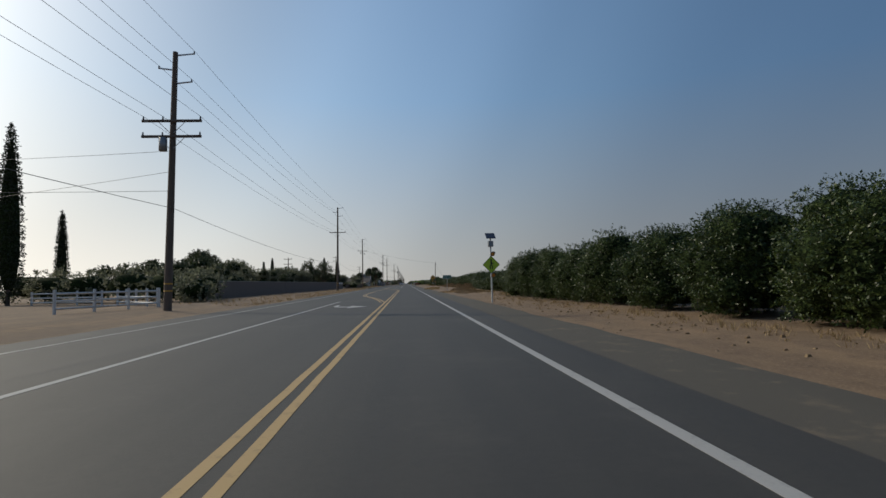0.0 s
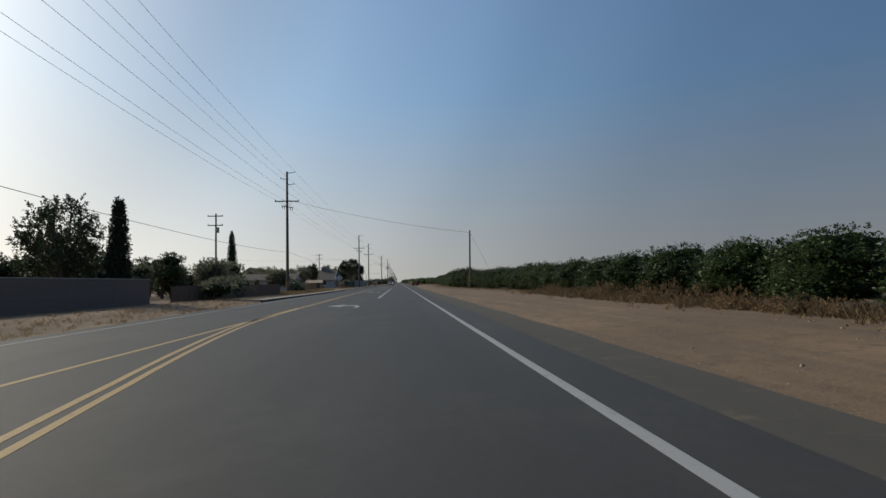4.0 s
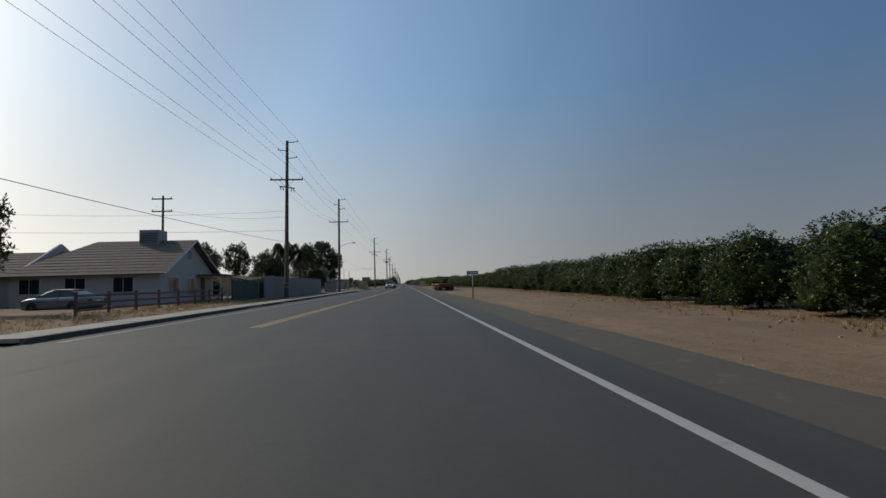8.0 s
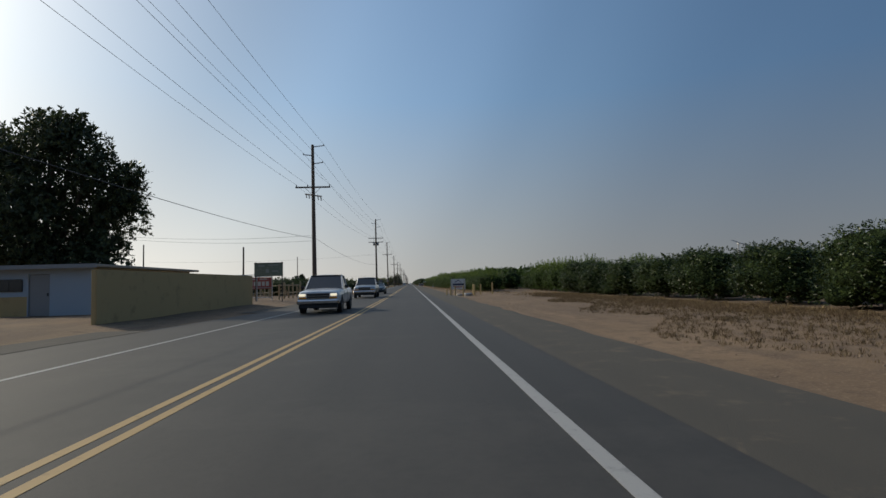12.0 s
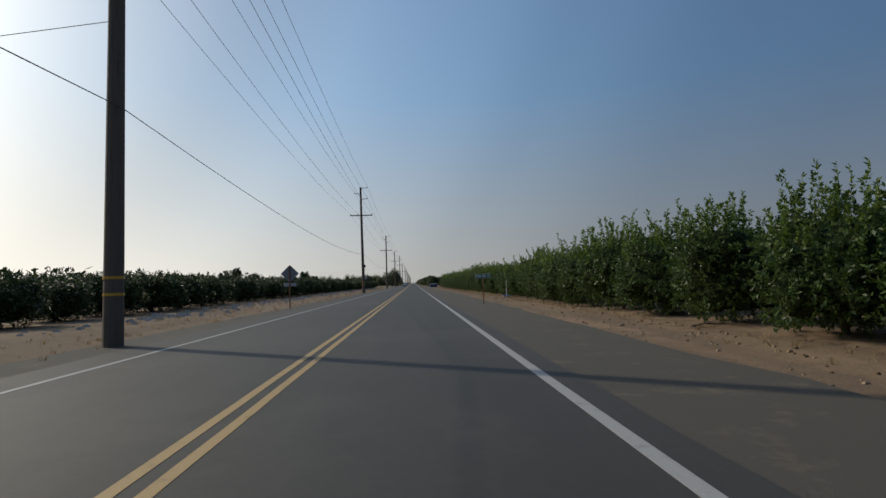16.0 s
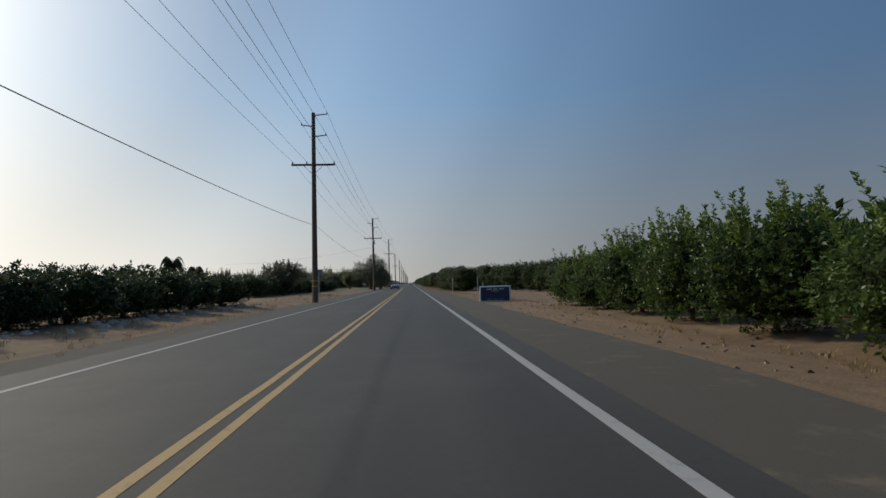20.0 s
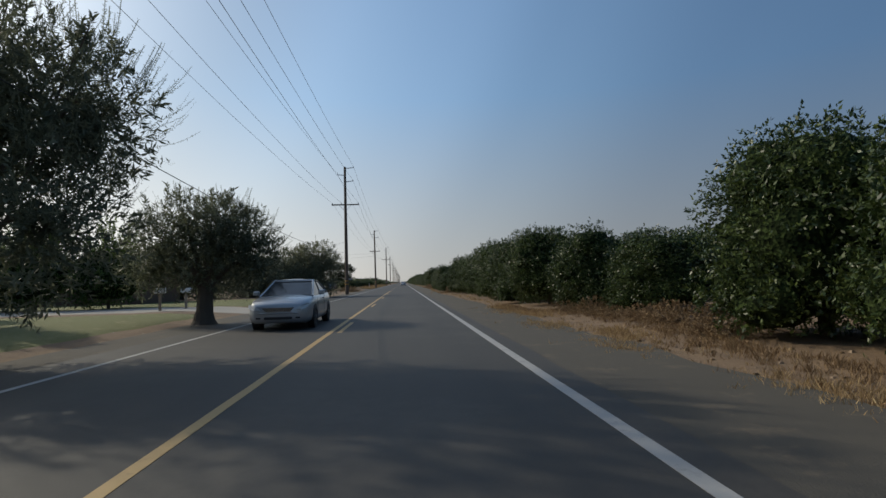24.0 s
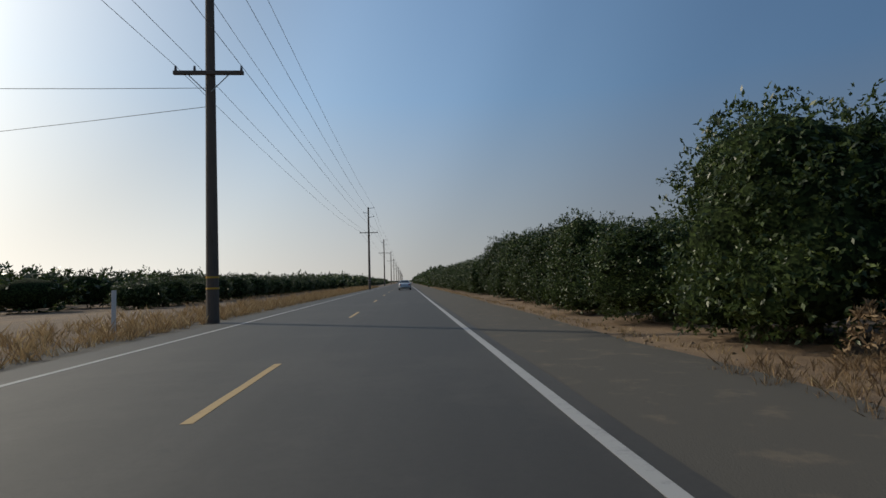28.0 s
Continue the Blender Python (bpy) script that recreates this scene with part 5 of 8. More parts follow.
PICKUP = dict(L=5.7, W=0.98, R=0.385, axles=(1.78, -1.75),
              secs=[(-2.85, 0.60, 1.12, 0.92), (-2.78, 0.46, 1.17, 0.96), (-1.8, 0.40, 1.18, 0.98), (-0.8, 0.38, 1.18, 0.98), (0.6, 0.38, 1.17, 0.98), (1.1, 0.38, 1.15, 0.98), (1.9, 0.40, 1.11, 0.97), (2.55, 0.42, 1.06, 0.96), (2.76, 0.44, 1.02, 0.94), (2.83, 0.48, 0.98, 0.90)],
              cab=[(-0.86, 1.15, 0.90), (-0.70, 1.78, 0.76), (0.32, 1.82, 0.76), (1.12, 1.13, 0.91)])


def vehicle(name, x, y, turn, paint, label, pickup=False, lit=False, size=1.0):
    """A car whose nose points along its own +y."""
    k = PICKUP if pickup else SEDAN
    L, W, R, cab = k["L"], k["W"], k["R"], k["cab"]
    c = thing(name, x, y, 0.0, turn, label, "pickup truck" if pickup else "car", "")
    c.matrix_world = pose(x, y, 0.0, 0, 0, turn) @ Matrix.Diagonal((size, size, size, 1))
    bm, rings = bmesh.new(), []
    for sy, zb, zt, w in k["secs"]:
        h = zt - zb
        prof = [(-0.84, zb), (-0.96, zb + 0.07), (-1.0, zb + 0.30 * h), (-1.0, zb + 0.58 * h), (-0.975, zb + 0.80 * h), (-0.92, zt - 0.035), (-0.82, zt), (-0.5, zt + 0.022), (0, zt + 0.034)]
        prof += [(-a, b) for a, b in reversed(prof[:-1])]
        rings.append([bm.verts.new((w * px, sy, pz)) for px, pz in prof])
    for a, b in zip(rings, rings[1:]):
        for j in range(len(a)):
            bm.faces.new((a[j], a[(j + 1) % len(a)], b[(j + 1) % len(a)], b[j]))
    bm.faces.new(rings[0])
    bm.faces.new(rings[-1])
    bmesh.ops.recalc_face_normals(bm, faces=bm.faces[:])
    part("body", bm, paint, c, "", True)
    # windows all round
    bm = bmesh.new()
    top = [[bm.verts.new((-w, sy, z)), bm.verts.new((w, sy, z))] for sy, z, w in cab]
    base = [[bm.verts.new((s * cab[0][2] * 1.03, sy, cab[0][1] - 0.06)) for s in (-1, 1)] for sy, z, w in cab]
    for i in range(3):
        bm.faces.new((top[i][0], top[i][1], top[i + 1][1], top[i + 1][0]))
        for s in (0, 1):
            bm.faces.new((top[i][s], top[i + 1][s], base[i + 1][s], base[i][s]))
    bm.faces.new((base[0][0], base[0][1], top[0][1], top[0][0]))
    bm.faces.new((base[3][0], base[3][1], top[3][1], top[3][0]))
    bmesh.ops.remove_doubles(bm, verts=bm.verts, dist=0.001)
    bmesh.ops.recalc_face_normals(bm, faces=bm.faces[:])
    part("glazing", bm, GLASS, c, "dark tinted windows")
    (ya, za, wa), (yb, zb, wb) = cab[1], cab[2]
    roof = bmesh.new()
    grid = [[roof.verts.new((u * (wa + (wb - wa) * q) * 1.01, ya - 0.06 + (yb - ya + 0.12) * q, za + (zb - za) * q + 0.012 + 0.055 * (1 - u * u) * (1 - (2 * q - 1) ** 4 * 0.8))) for u in (-1, -0.8, -0.4, 0, 0.4, 0.8, 1)] for q in (0, 0.12, 0.5, 0.88, 1)]
    for a, b in zip(grid, grid[1:]):
        for j in range(6):
            roof.faces.new((a[j], a[j + 1], b[j + 1], b[j]))
    bmesh.ops.recalc_face_normals(roof, faces=roof.faces[:])
    part("roof", roof, paint, c, "", True)
    nose, tail = k["secs"][-1][0], k["secs"][0][0]
    for s in (-1, 1):
        for (y1, z1, w1), (y2, z2, w2) in ((cab[0], cab[1]), (cab[2], cab[3])):
            part("pillar", tube((s * w1, y1, z1), (s * w2, y2, z2), 0.034, 0.028, 6), paint, c)
        part("roof_rail", tube((s * wa, ya, za), (s * wb, yb, zb), 0.03, 0.03, 6), paint, c)
        part("door_pillar", tube((s * cab[0][2], -0.32, cab[0][1] - 0.03), (s * wa * 1.0, -0.36, za + 0.02), 0.03, 0.026, 6), BLACK, c)
        mx = s * (W + 0.10)
        part("mirror", box(mx - 0.10, mx + 0.10, 0.82, 0.92, cab[3][1] + 0.03, cab[3][1] + 0.18, 0.03), BLACK if pickup else paint, c)
        part("door_gap", box(s * (W + 0.001) - 0.004, s * (W + 0.001) + 0.004, -0.36, -0.345, 0.4, cab[0][1] - 0.06), BLACK, c)
        part("door_gap", box(s * (W + 0.001) - 0.004, s * (W + 0.001) + 0.004, 0.98, 0.995, 0.4, cab[0][1] - 0.08), BLACK, c)
        part("door_handle", box(s * (W + 0.005) - 0.02, s * (W + 0.005) + 0.02, -0.24, -0.08, 0.84, 0.88), CHROME if pickup else paint, c)
        if pickup:
            part("headlamp", box(s * 0.72 - 0.15, s * 0.72 + 0.15, nose - 0.06, nose + 0.035, 0.83, 0.94, 0.02), LAMP_ON if lit else LENS_WHITE, c)
            part("turn_lamp", box(s * 0.70 - 0.17, s * 0.70 + 0.17, nose - 0.06, nose + 0.03, 0.70, 0.785, 0.015), AMBER_LAMP, c)
            part("tail_lamp", box(s * 0.85 - 0.07, s * 0.85 + 0.07, tail - 0.02, tail + 0.08, 0.74, 1.08, 0.02), TAIL_RED, c)
        else:
            lamp = plate([(s * 0.50, nose + 0.015, 0.60), (s * 0.62, nose - 0.0, 0.70), (s * 0.80, nose - 0.12, 0.765), (s * 0.865, nose - 0.26, 0.765), (s * 0.83, nose - 0.10, 0.66), (s * 0.66, nose + 0.015, 0.59)], 0.035, Vector((s * 0.45, 1, 0.2)).normalized())
            part("headlamp", lamp, LAMP_ON if lit else LENS_WHITE, c)
            part("tail_lamp", box(s * 0.66 - 0.14, s * 0.66 + 0.14, tail - 0.02, tail + 0.16, 0.70, 0.86, 0.03), TAIL_RED, c)
            part("fog_lamp", box(s * 0.56 - 0.07, s * 0.56 + 0.07, nose - 0.12, nose + 0.012, 0.345, 0.40, 0.015), BLACK, c)
        for wy in k["axles"]:
            part("wheel_arch", tube((s * (W - 0.20), wy, R + 0.02), (s * (W + 0.006), wy, R + 0.02), R * 1.16, R * 1.16, 24), BLACK, c)
            wheel(c, s * (W - 0.095), wy, R, 0.22, side=s)
    if pickup:
        part("grille", box(-0.52, 0.52, nose - 0.05, nose + 0.02, 0.70, 0.96, 0.01), BLACK, c)
        for i in range(3):
            part("grille_bar", box(-0.53, 0.53, nose + 0.012, nose + 0.035, 0.715 + 0.11 * i, 0.74 + 0.11 * i), CHROME, c)
        part("front_bumper", box(-W * 0.98, W * 0.98, nose - 0.14, nose + 0.11, 0.46, 0.655, 0.045), CHROME, c)
        part("valance", box(-W * 0.90, W * 0.90, nose - 0.16, nose + 0.03, 0.27, 0.45, 0.02), BLACK, c)
        part("rear_bumper", box(-W * 0.95, W * 0.95, tail - 0.12, tail + 0.06, 0.46, 0.64, 0.04), CHROME, c)
        part("bed_floor", box(-0.80, 0.80, tail + 0.10, -0.92, 1.188, 1.222), BLACK, c)
        part("number_plate", box(-0.16, 0.16, tail - 0.135, tail - 0.12, 0.49, 0.61), SIGN_WHITE, c)
    else:
        part("grille", plate([(-0.34, nose - 0.02, 0.55), (0.34, nose - 0.02, 0.55), (0.46, nose - 0.03, 0.665), (-0.46, nose - 0.03, 0.665)], 0.04), BLACK, c)
        for i in range(4):
            part("grille_bar", box(-0.35 - 0.028 * i, 0.35 + 0.028 * i, nose + 0.0, nose + 0.026, 0.555 + 0.03 * i, 0.568 + 0.03 * i), CHROME, c)
        (yc, zc, wc), (yd, zd, wd) = cab[2], cab[3]
        ye, ze, we = yc + 0.10 * (yd - yc), zc + 0.10 * (zd - zc), wc + 0.10 * (wd - wc)
        part("roof_edge", plate([(-wc, yc, zc + 0.01), (wc, yc, zc + 0.01), (we, ye, ze + 0.01), (-we, ye, ze + 0.01)], 0.018, Vector((0, 0.39, 0.92))), paint, c)
        part("wiper_cowl", box(-0.74, 0.74, yd - 0.10, yd + 0.02, zd - 0.03, zd + 0.035, 0.012), BLACK, c)
        part("air_intake", box(-0.40, 0.40, nose - 0.1, nose + 0.022, 0.33, 0.405, 0.02), BLACK, c)
        part("bumper_strip", box(-0.60, 0.60, nose - 0.16, nose + 0.02, 0.45, 0.56, 0.05), paint, c)
        part("rear_bumper", box(-0.72, 0.72, tail - 0.05, tail + 0.16, 0.40, 0.62, 0.05), paint, c)
        part("number_plate", box(-0.16, 0.16, tail - 0.02, tail - 0.004, 0.66, 0.78), SIGN_WHITE, c)
    return c


PAINT_WHITE = car_paint("white_car_paint", (0.60, 0.61, 0.62), 0.0)
PAINT_SILVER = car_paint("silver_car_paint", (0.46, 0.47, 0.48), 0.55)
PAINT_DARK = car_paint("dark_green_car_paint", (0.03, 0.045, 0.05), 0.3)
PAINT_BLUE = car_paint("dark_blue_car_paint", (0.03, 0.045, 0.08), 0.3)
PAINT_GREY = car_paint("grey_car_paint", (0.22, 0.23, 0.24), 0.4)
vehicle("white_sedan", 0.55, 838.0, 0, PAINT_WHITE, "white sedan seen from behind in the lane")
vehicle("white_pickup", -3.35, 355.4, 180, PAINT_WHITE, "white pickup truck with lit headlamps in the far lane", True, True)
vehicle("dark_sedan", -3.3, 399.2, 180, PAINT_DARK, "dark green sedan behind a pickup in the far lane")
vehicle("silver_pickup", -3.45, 381.4, 180, PAINT_SILVER, "silver grey pickup truck with a chrome grille in the far lane", True, False, 1.08)
vehicle("silver_sedan", -3.15, 664.2, 180, PAINT_SILVER, "silver sedan coming along the far lane")
vehicle("blue_hatchback", -13.1, 744.5, 16, PAINT_BLUE, "dark blue car parked on a dirt yard")
vehicle("red_car", -16.2, 748.5, 12, car_paint("faded_red_car_paint", (0.22, 0.04, 0.04), 0.1), "faded red car parked on a dirt yard")
vehicle("grey_parked_car", -22.0, 257.5, 80, PAINT_GREY, "grey car parked in front of a house")


# ================= trees and shrubs across the road =================
def plume_arrays(seed, clumps, n, length, leaf):
    """Curved upright shoots with thin leaves in pairs, standing out of the upper crown."""
    rng = np.random.default_rng(seed)
    v, f = [], []

    def quad(a, b, c, d):
        f.append([len(v), len(v) + 1, len(v) + 2, len(v) + 3])
        v.extend((a, b, c, d))

    for k in range(n):
        dx, dy, z, cr, ch, _ = clumps[k % len(clumps)]
        a, up = rng.uniform(0, 6.283), rng.uniform(-0.15, 1.0)
        flat = math.sqrt(1 - min(1.0, up * up))
        u = np.array([math.cos(a) * flat, math.sin(a) * flat, up])
        p = np.array([dx, dy, z]) + u * np.array([cr, cr, ch]) * rng.uniform(0.8, 0.98)
        d = u * 0.8 + np.array([0, 0, 0.45]) + rng.normal(size=3) * 0.22
        ln = length * rng.uniform(0.5, 1.15)
        steps_n = int(ln / 0.045)
        for i in range(steps_n):
            d = d / np.linalg.norm(d)
            d[2] += 0.022
            q = p + d * 0.045
            side = np.cross(d, (0.3 * math.sin(k), 0.2, 1.0))
            side /= np.linalg.norm(side) + 1e-9
            w = side * 0.006
            quad(p - w, p + w, q + w, q - w)
            s = leaf * (1.1 - 0.7 * i / steps_n) * rng.uniform(0.7, 1.2)
            for sg in (-1, 1):
                out = side * sg * 0.75 + d * 0.6 + rng.normal(size=3) * 0.35
                thin = np.cross(out, d) * 0.0 + d * s * 0.16
                quad(q, q + out * s * 0.5 + thin, q + out * s, q + out * s * 0.5 - thin)
            p = q
    return np.array(v), f, [], 0


def branches(clumps, h, r, seed):
    """A tapered trunk that forks into a bent limb for every clump of leaves."""
    q = random.Random(seed)
    low = min(c[2] - 0.5 * c[4] for c in clumps)
    fork = Vector((0.04, 0.03, max(0.3, min(low, h * 0.4))))
    bm = tube((0, 0, -0.15), fork, r * 1.35, r, 10)
    tube((0, 0, -0.15), (0.0, 0.0, 0.22), r * 2.3, r * 1.45, 12, bm)
    tube((0, 0, 0.2), (0.0, 0.0, 0.5), r * 1.5, r * 1.2, 12, bm)
    for dx, dy, z, cr, ch, _ in clumps:
        end = Vector((dx * 0.95, dy * 0.95, z + 0.3 * ch))
        mid = fork.lerp(end, 0.5) + Vector((q.uniform(-0.2, 0.2), q.uniform(-0.2, 0.2), q.uniform(-0.1, 0.25)))
        tube(fork - Vector((0, 0, 0.1)), mid, r * 0.5, r * 0.3, 7, bm)
        tube(mid, end, r * 0.3, r * 0.08, 6, bm)
        for _k in range(2):
            tube(mid.lerp(end, 0.5), end + Vector((q.uniform(-1, 1) * cr * 0.6, q.uniform(-1, 1) * cr * 0.6, q.uniform(-0.2, 0.8) * ch)), r * 0.13, r * 0.04, 5, bm)
    me = bpy.data.meshes.new("trunk")
    bm.to_mesh(me)
    bm.free()
    me.materials.append(BARK)
    return me


def custom_tree(name, x, y, clumps, material, h, r, label, leaf=0.16, seed=1, category="tree", group="", shoots=4, long=1.7, amp=0.3, shoot_h=0.6, plumes=0, plume=0.9, dense=1.8, fine=0.11):
    """A tree from its own clumps: (dx, dy, z, radius, half height, leaves)."""
    parts = [crown_arrays(seed * 31 + i, (dx, dy, z), (cr, cr, ch), int(n * dense), leaf, amp, 1.0, shoots, 0, long, shoot_h, floor=0.1) for i, (dx, dy, z, cr, ch, n) in enumerate(clumps)]
    if plumes:
        parts.append(plume_arrays(seed * 17, clumps, plumes, plume, fine))
    return tree(name, x, y, foliage_mesh(name + "_crown", parts, material), branches(clumps, h, r, seed), (1, 1, 1), 0, label, category, group)


def round_tree(name, x, y, h, rad, material, label, seed, leaf=0.11, low=0.25, n=6000, **kw):
    """An open uneven crown of many leaf clumps on limbs, with gaps between them."""
    r = random.Random(seed)
    half = h * (1 - low) / 2
    zc = h - half
    cl = [(0, 0, zc - 0.1 * half, rad * 0.5, half * 0.6, n // 7)]
    for k in range(15):
        uz = 1 - 2 * (k + 0.5) / 15
        a = 2.4 * k + r.uniform(-0.5, 0.5)
        flat = math.sqrt(1 - uz * uz)
        d = r.uniform(0.55, 0.78)
        size = r.uniform(0.24, 0.38)
        cl.append((math.cos(a) * flat * d * rad, math.sin(a) * flat * d * rad, zc + uz * half * r.uniform(0.6, 0.8), rad * size, rad * size * r.uniform(0.65, 0.95), n // 15))
    return custom_tree(name, x, y, cl, material, h * 0.9, 0.05 * h ** 0.8, label, leaf, seed, **kw)


def cypress(x, y, h, seed, wide=0.085):
    parts = [crown_arrays(seed, (0, 0, h * 0.5), (h * wide, h * wide, h * 0.5), 9000, 0.11, 0.08, 0.95, 0, 0.86, 1.6, 0, 0.78, 0.2, per=6)]
    tree("cypress_tree", x, y, foliage_mesh("cypress_crown", parts, CYPRESS), limbs(seed, h * 0.5, 0.16, 0.4, 3), (1, 1, 1), 0, "tall narrow dark cypress tree", "cypress", "cypresses")


def palm(x, y, h, seed, fan=2.7, label="feathery palm tree with drooping fronds"):
    rng = np.random.default_rng(seed)
    p = thing("palm_tree", x, y, ground_z(x, y), 0, label, "palm tree", "palms")
    bm = None
    for k in range(8):
        bm = tube((0.05 * math.sin(k), 0, h * k / 8 - 0.1), (0.05 * math.sin(k + 1), 0, h * (k + 1) / 8), 0.33 - 0.012 * k, 0.31 - 0.012 * k, 12, bm)
    part("trunk", bm, BARK, p)
    for k in range(88):
        dead = k >= 66
        a, up = rng.uniform(0, 6.283), rng.uniform(-1.1, -0.3) if dead else rng.uniform(0.0, 2.2)
        ln = fan * rng.uniform(0.8, 1.15) * (0.55 if dead else 1.0)
        v, f = [], []
        way = Vector((math.cos(a), math.sin(a), 0))
        side = Vector((-math.sin(a), math.cos(a), 0))
        for i in range(34):
            t = i / 33
            q = way * (ln * t * (0.95 - 0.25 * t)) + Vector((0, 0, h + up * ln * t - (1.25 + 0.66 * up) * ln * t * t))
            for s in (-1, 1):
                w = 0.56 * (0.25 + math.sin(math.pi * min(1, t * 0.9 + 0.1))) * rng.uniform(0.8, 1.1)
                tip = q + side * (s * w * 0.42) + way * 0.1 + Vector((0, 0, -w * 1.05))
                b = len(v)
                v += [q[:], (q + way * 0.055)[:], tip[:]]
                f.append((b, b + 1, b + 2))
            if i:
                b = len(v)
                v += [prev[:], (prev + Vector((0, 0, 0.05)))[:], (q + Vector((0, 0, 0.04)))[:], q[:]]
                f.append((b, b + 1, b + 2, b + 3))
            prev = q
        link("frond", from_arrays("frond", v, f), BRUSH if dead else PALM, p, "dry hanging frond" if dead else "")
    return p


def shrub_row(name, spots, material, label, leaf=0.16, n=900, seed=500, category="shrub", shoots=6):
    for i, (x, y, r, h) in enumerate(spots):
        parts = [crown_arrays(seed + i, (0, 0, h * 0.5), (r, r, h * 0.5), n, leaf, 0.35, 0.95, shoots, 0.78, 1.7, 0.5, floor=0.03)]
        tree("shrub", x, y, foliage_mesh("shrub_crown", parts, material), limbs(seed + i, h * 0.7, 0.05, r * 0.5, 4), (1, 1, 1), 0, label, category, name)


# first yard: cypresses, shrubs
for k, (x, y, h) in enumerate(((-37.1, 52, 17.5), (-39.4, 52.8, 16.8), (-49.8, 80, 13.0), (-19.2, 150, 7.6), (-46.0, 185.7, 11.0), (-50.0, 189.9, 10.0), (-34.0, 223.5, 12.8))):
    cypress(x, y, h, 11 + k, 0.115 if k in (3, 6) else 0.085)
shrub_row("yard shrubs", [(-21, 48.1, 2.2, 2.7), (-25, 50.3, 2.3, 3.2), (-30, 52.5, 2.6, 3.0), (-36, 56.9, 2.6, 3.2), (-18.5, 49.6, 1.8, 2.6), (-17.2, 44.5, 1.3, 2.0), (-22.5, 58, 1.9, 3.0), (-23.5, 64, 2.0, 3.2), (-22.6, 72, 1.8, 2.9), (-42, 62.8, 3, 3.4), (-26, 70.7, 2.6, 3.6)], OLIVE, "grey-green yard shrub beside a fence", 0.17, 900, 510)
round_tree("yard_tree", -29, 87.9, 5.6, 3.2, DARK_TREE, "dark round yard tree", 21)
round_tree("yard_tree", -33, 107.2, 6.2, 3.4, DARK_TREE, "dark round yard tree", 22)
round_tree("yard_tree", -24, 126.3, 4.6, 2.6, OLIVE, "grey-green yard tree behind a wall", 23)
round_tree("yard_tree", -27, 136.9, 4.8, 2.6, OLIVE, "grey-green yard tree behind a wall", 24)
round_tree("yard_tree", -32, 147.5, 6.6, 2.8, DARK_TREE, "dark uneven tree behind a wall", 25)
round_tree("yard_tree", -26, 156, 6.0, 2.4, DARK_TREE, "dark uneven tree behind a wall", 26)
round_tree("yard_tree", -21, 173, 4.2, 2.2, OLIVE, "pale green yard tree", 27)
round_tree("yard_tree", -18, 194.1, 3.4, 2.0, OLIVE, "pale green yard tree", 28)
round_tree("yard_tree", -26, 223.4, 4.6, 3.0, OLIVE, "grey-green feathery yard tree", 29)
round_tree("yard_tree", -22.7, 238, 5.4, 2.8, OLIVE, "grey-green feathery yard tree by a shed", 30)
round_tree("yard_tree", -29, 248.3, 4.8, 3.0, OLIVE, "grey-green feathery yard tree", 31)
round_tree("yard_tree", -38, 301.6, 7.0, 2.6, DARK_TREE, "tall dark tree behind the house", 32)
round_tree("yard_tree", -25.8, 306.0, 8.5, 2.3, DARK_TREE, "tall dark tree behind the wall", 33)
round_tree("yard_tree", -24.2, 315.5, 7.6, 2.3, DARK_TREE, "dense dark tree behind the wall", 34)
round_tree("yard_tree", -20.0, 304, 5.9, 2.4, DARK_TREE, "dense dark tree behind the wall", 135)
round_tree("yard_tree", -14.6, 311.5, 3.7, 1.6, DARK_TREE, "dark bushy tree by the wall", 35, low=0.1)
round_tree("yard_tree", -20.7, 277.2, 5.7, 2.0, OLIVE, "grey-green feathery tree behind the house", 136)
round_tree("yard_tree", -16.2, 326, 4.7, 2.2, OLIVE, "grey-green bushy tree behind a low wall", 137, low=0.1)
round_tree("yard_tree", -22, 332, 4.0, 2.6, OLIVE, "grey-green bushy tree behind a low wall", 138, low=0.1)
round_tree("yard_tree", -24.5, 135.5, 7.8, 2.6, DARK_TREE, "dark uneven tree behind a block wall", 139, low=0.12)
round_tree("yard_tree", -23.0, 150, 8.2, 3.0, DARK_TREE, "dark uneven tree behind a block wall", 140, low=0.12)
round_tree("yard_tree", -30.5, 80, 7.0, 2.3, DARK_TREE, "leafy upright yard tree behind a fence", 143, low=0.3)
round_tree("yard_tree", -50, 132, 10.2, 5.0, DARK_TREE, "broad dark tree in a far yard", 141, leaf=0.25)
round_tree("yard_tree", -22.0, 250, 6.8, 1.8, DARK_TREE, "small dark tree beside the house", 142)
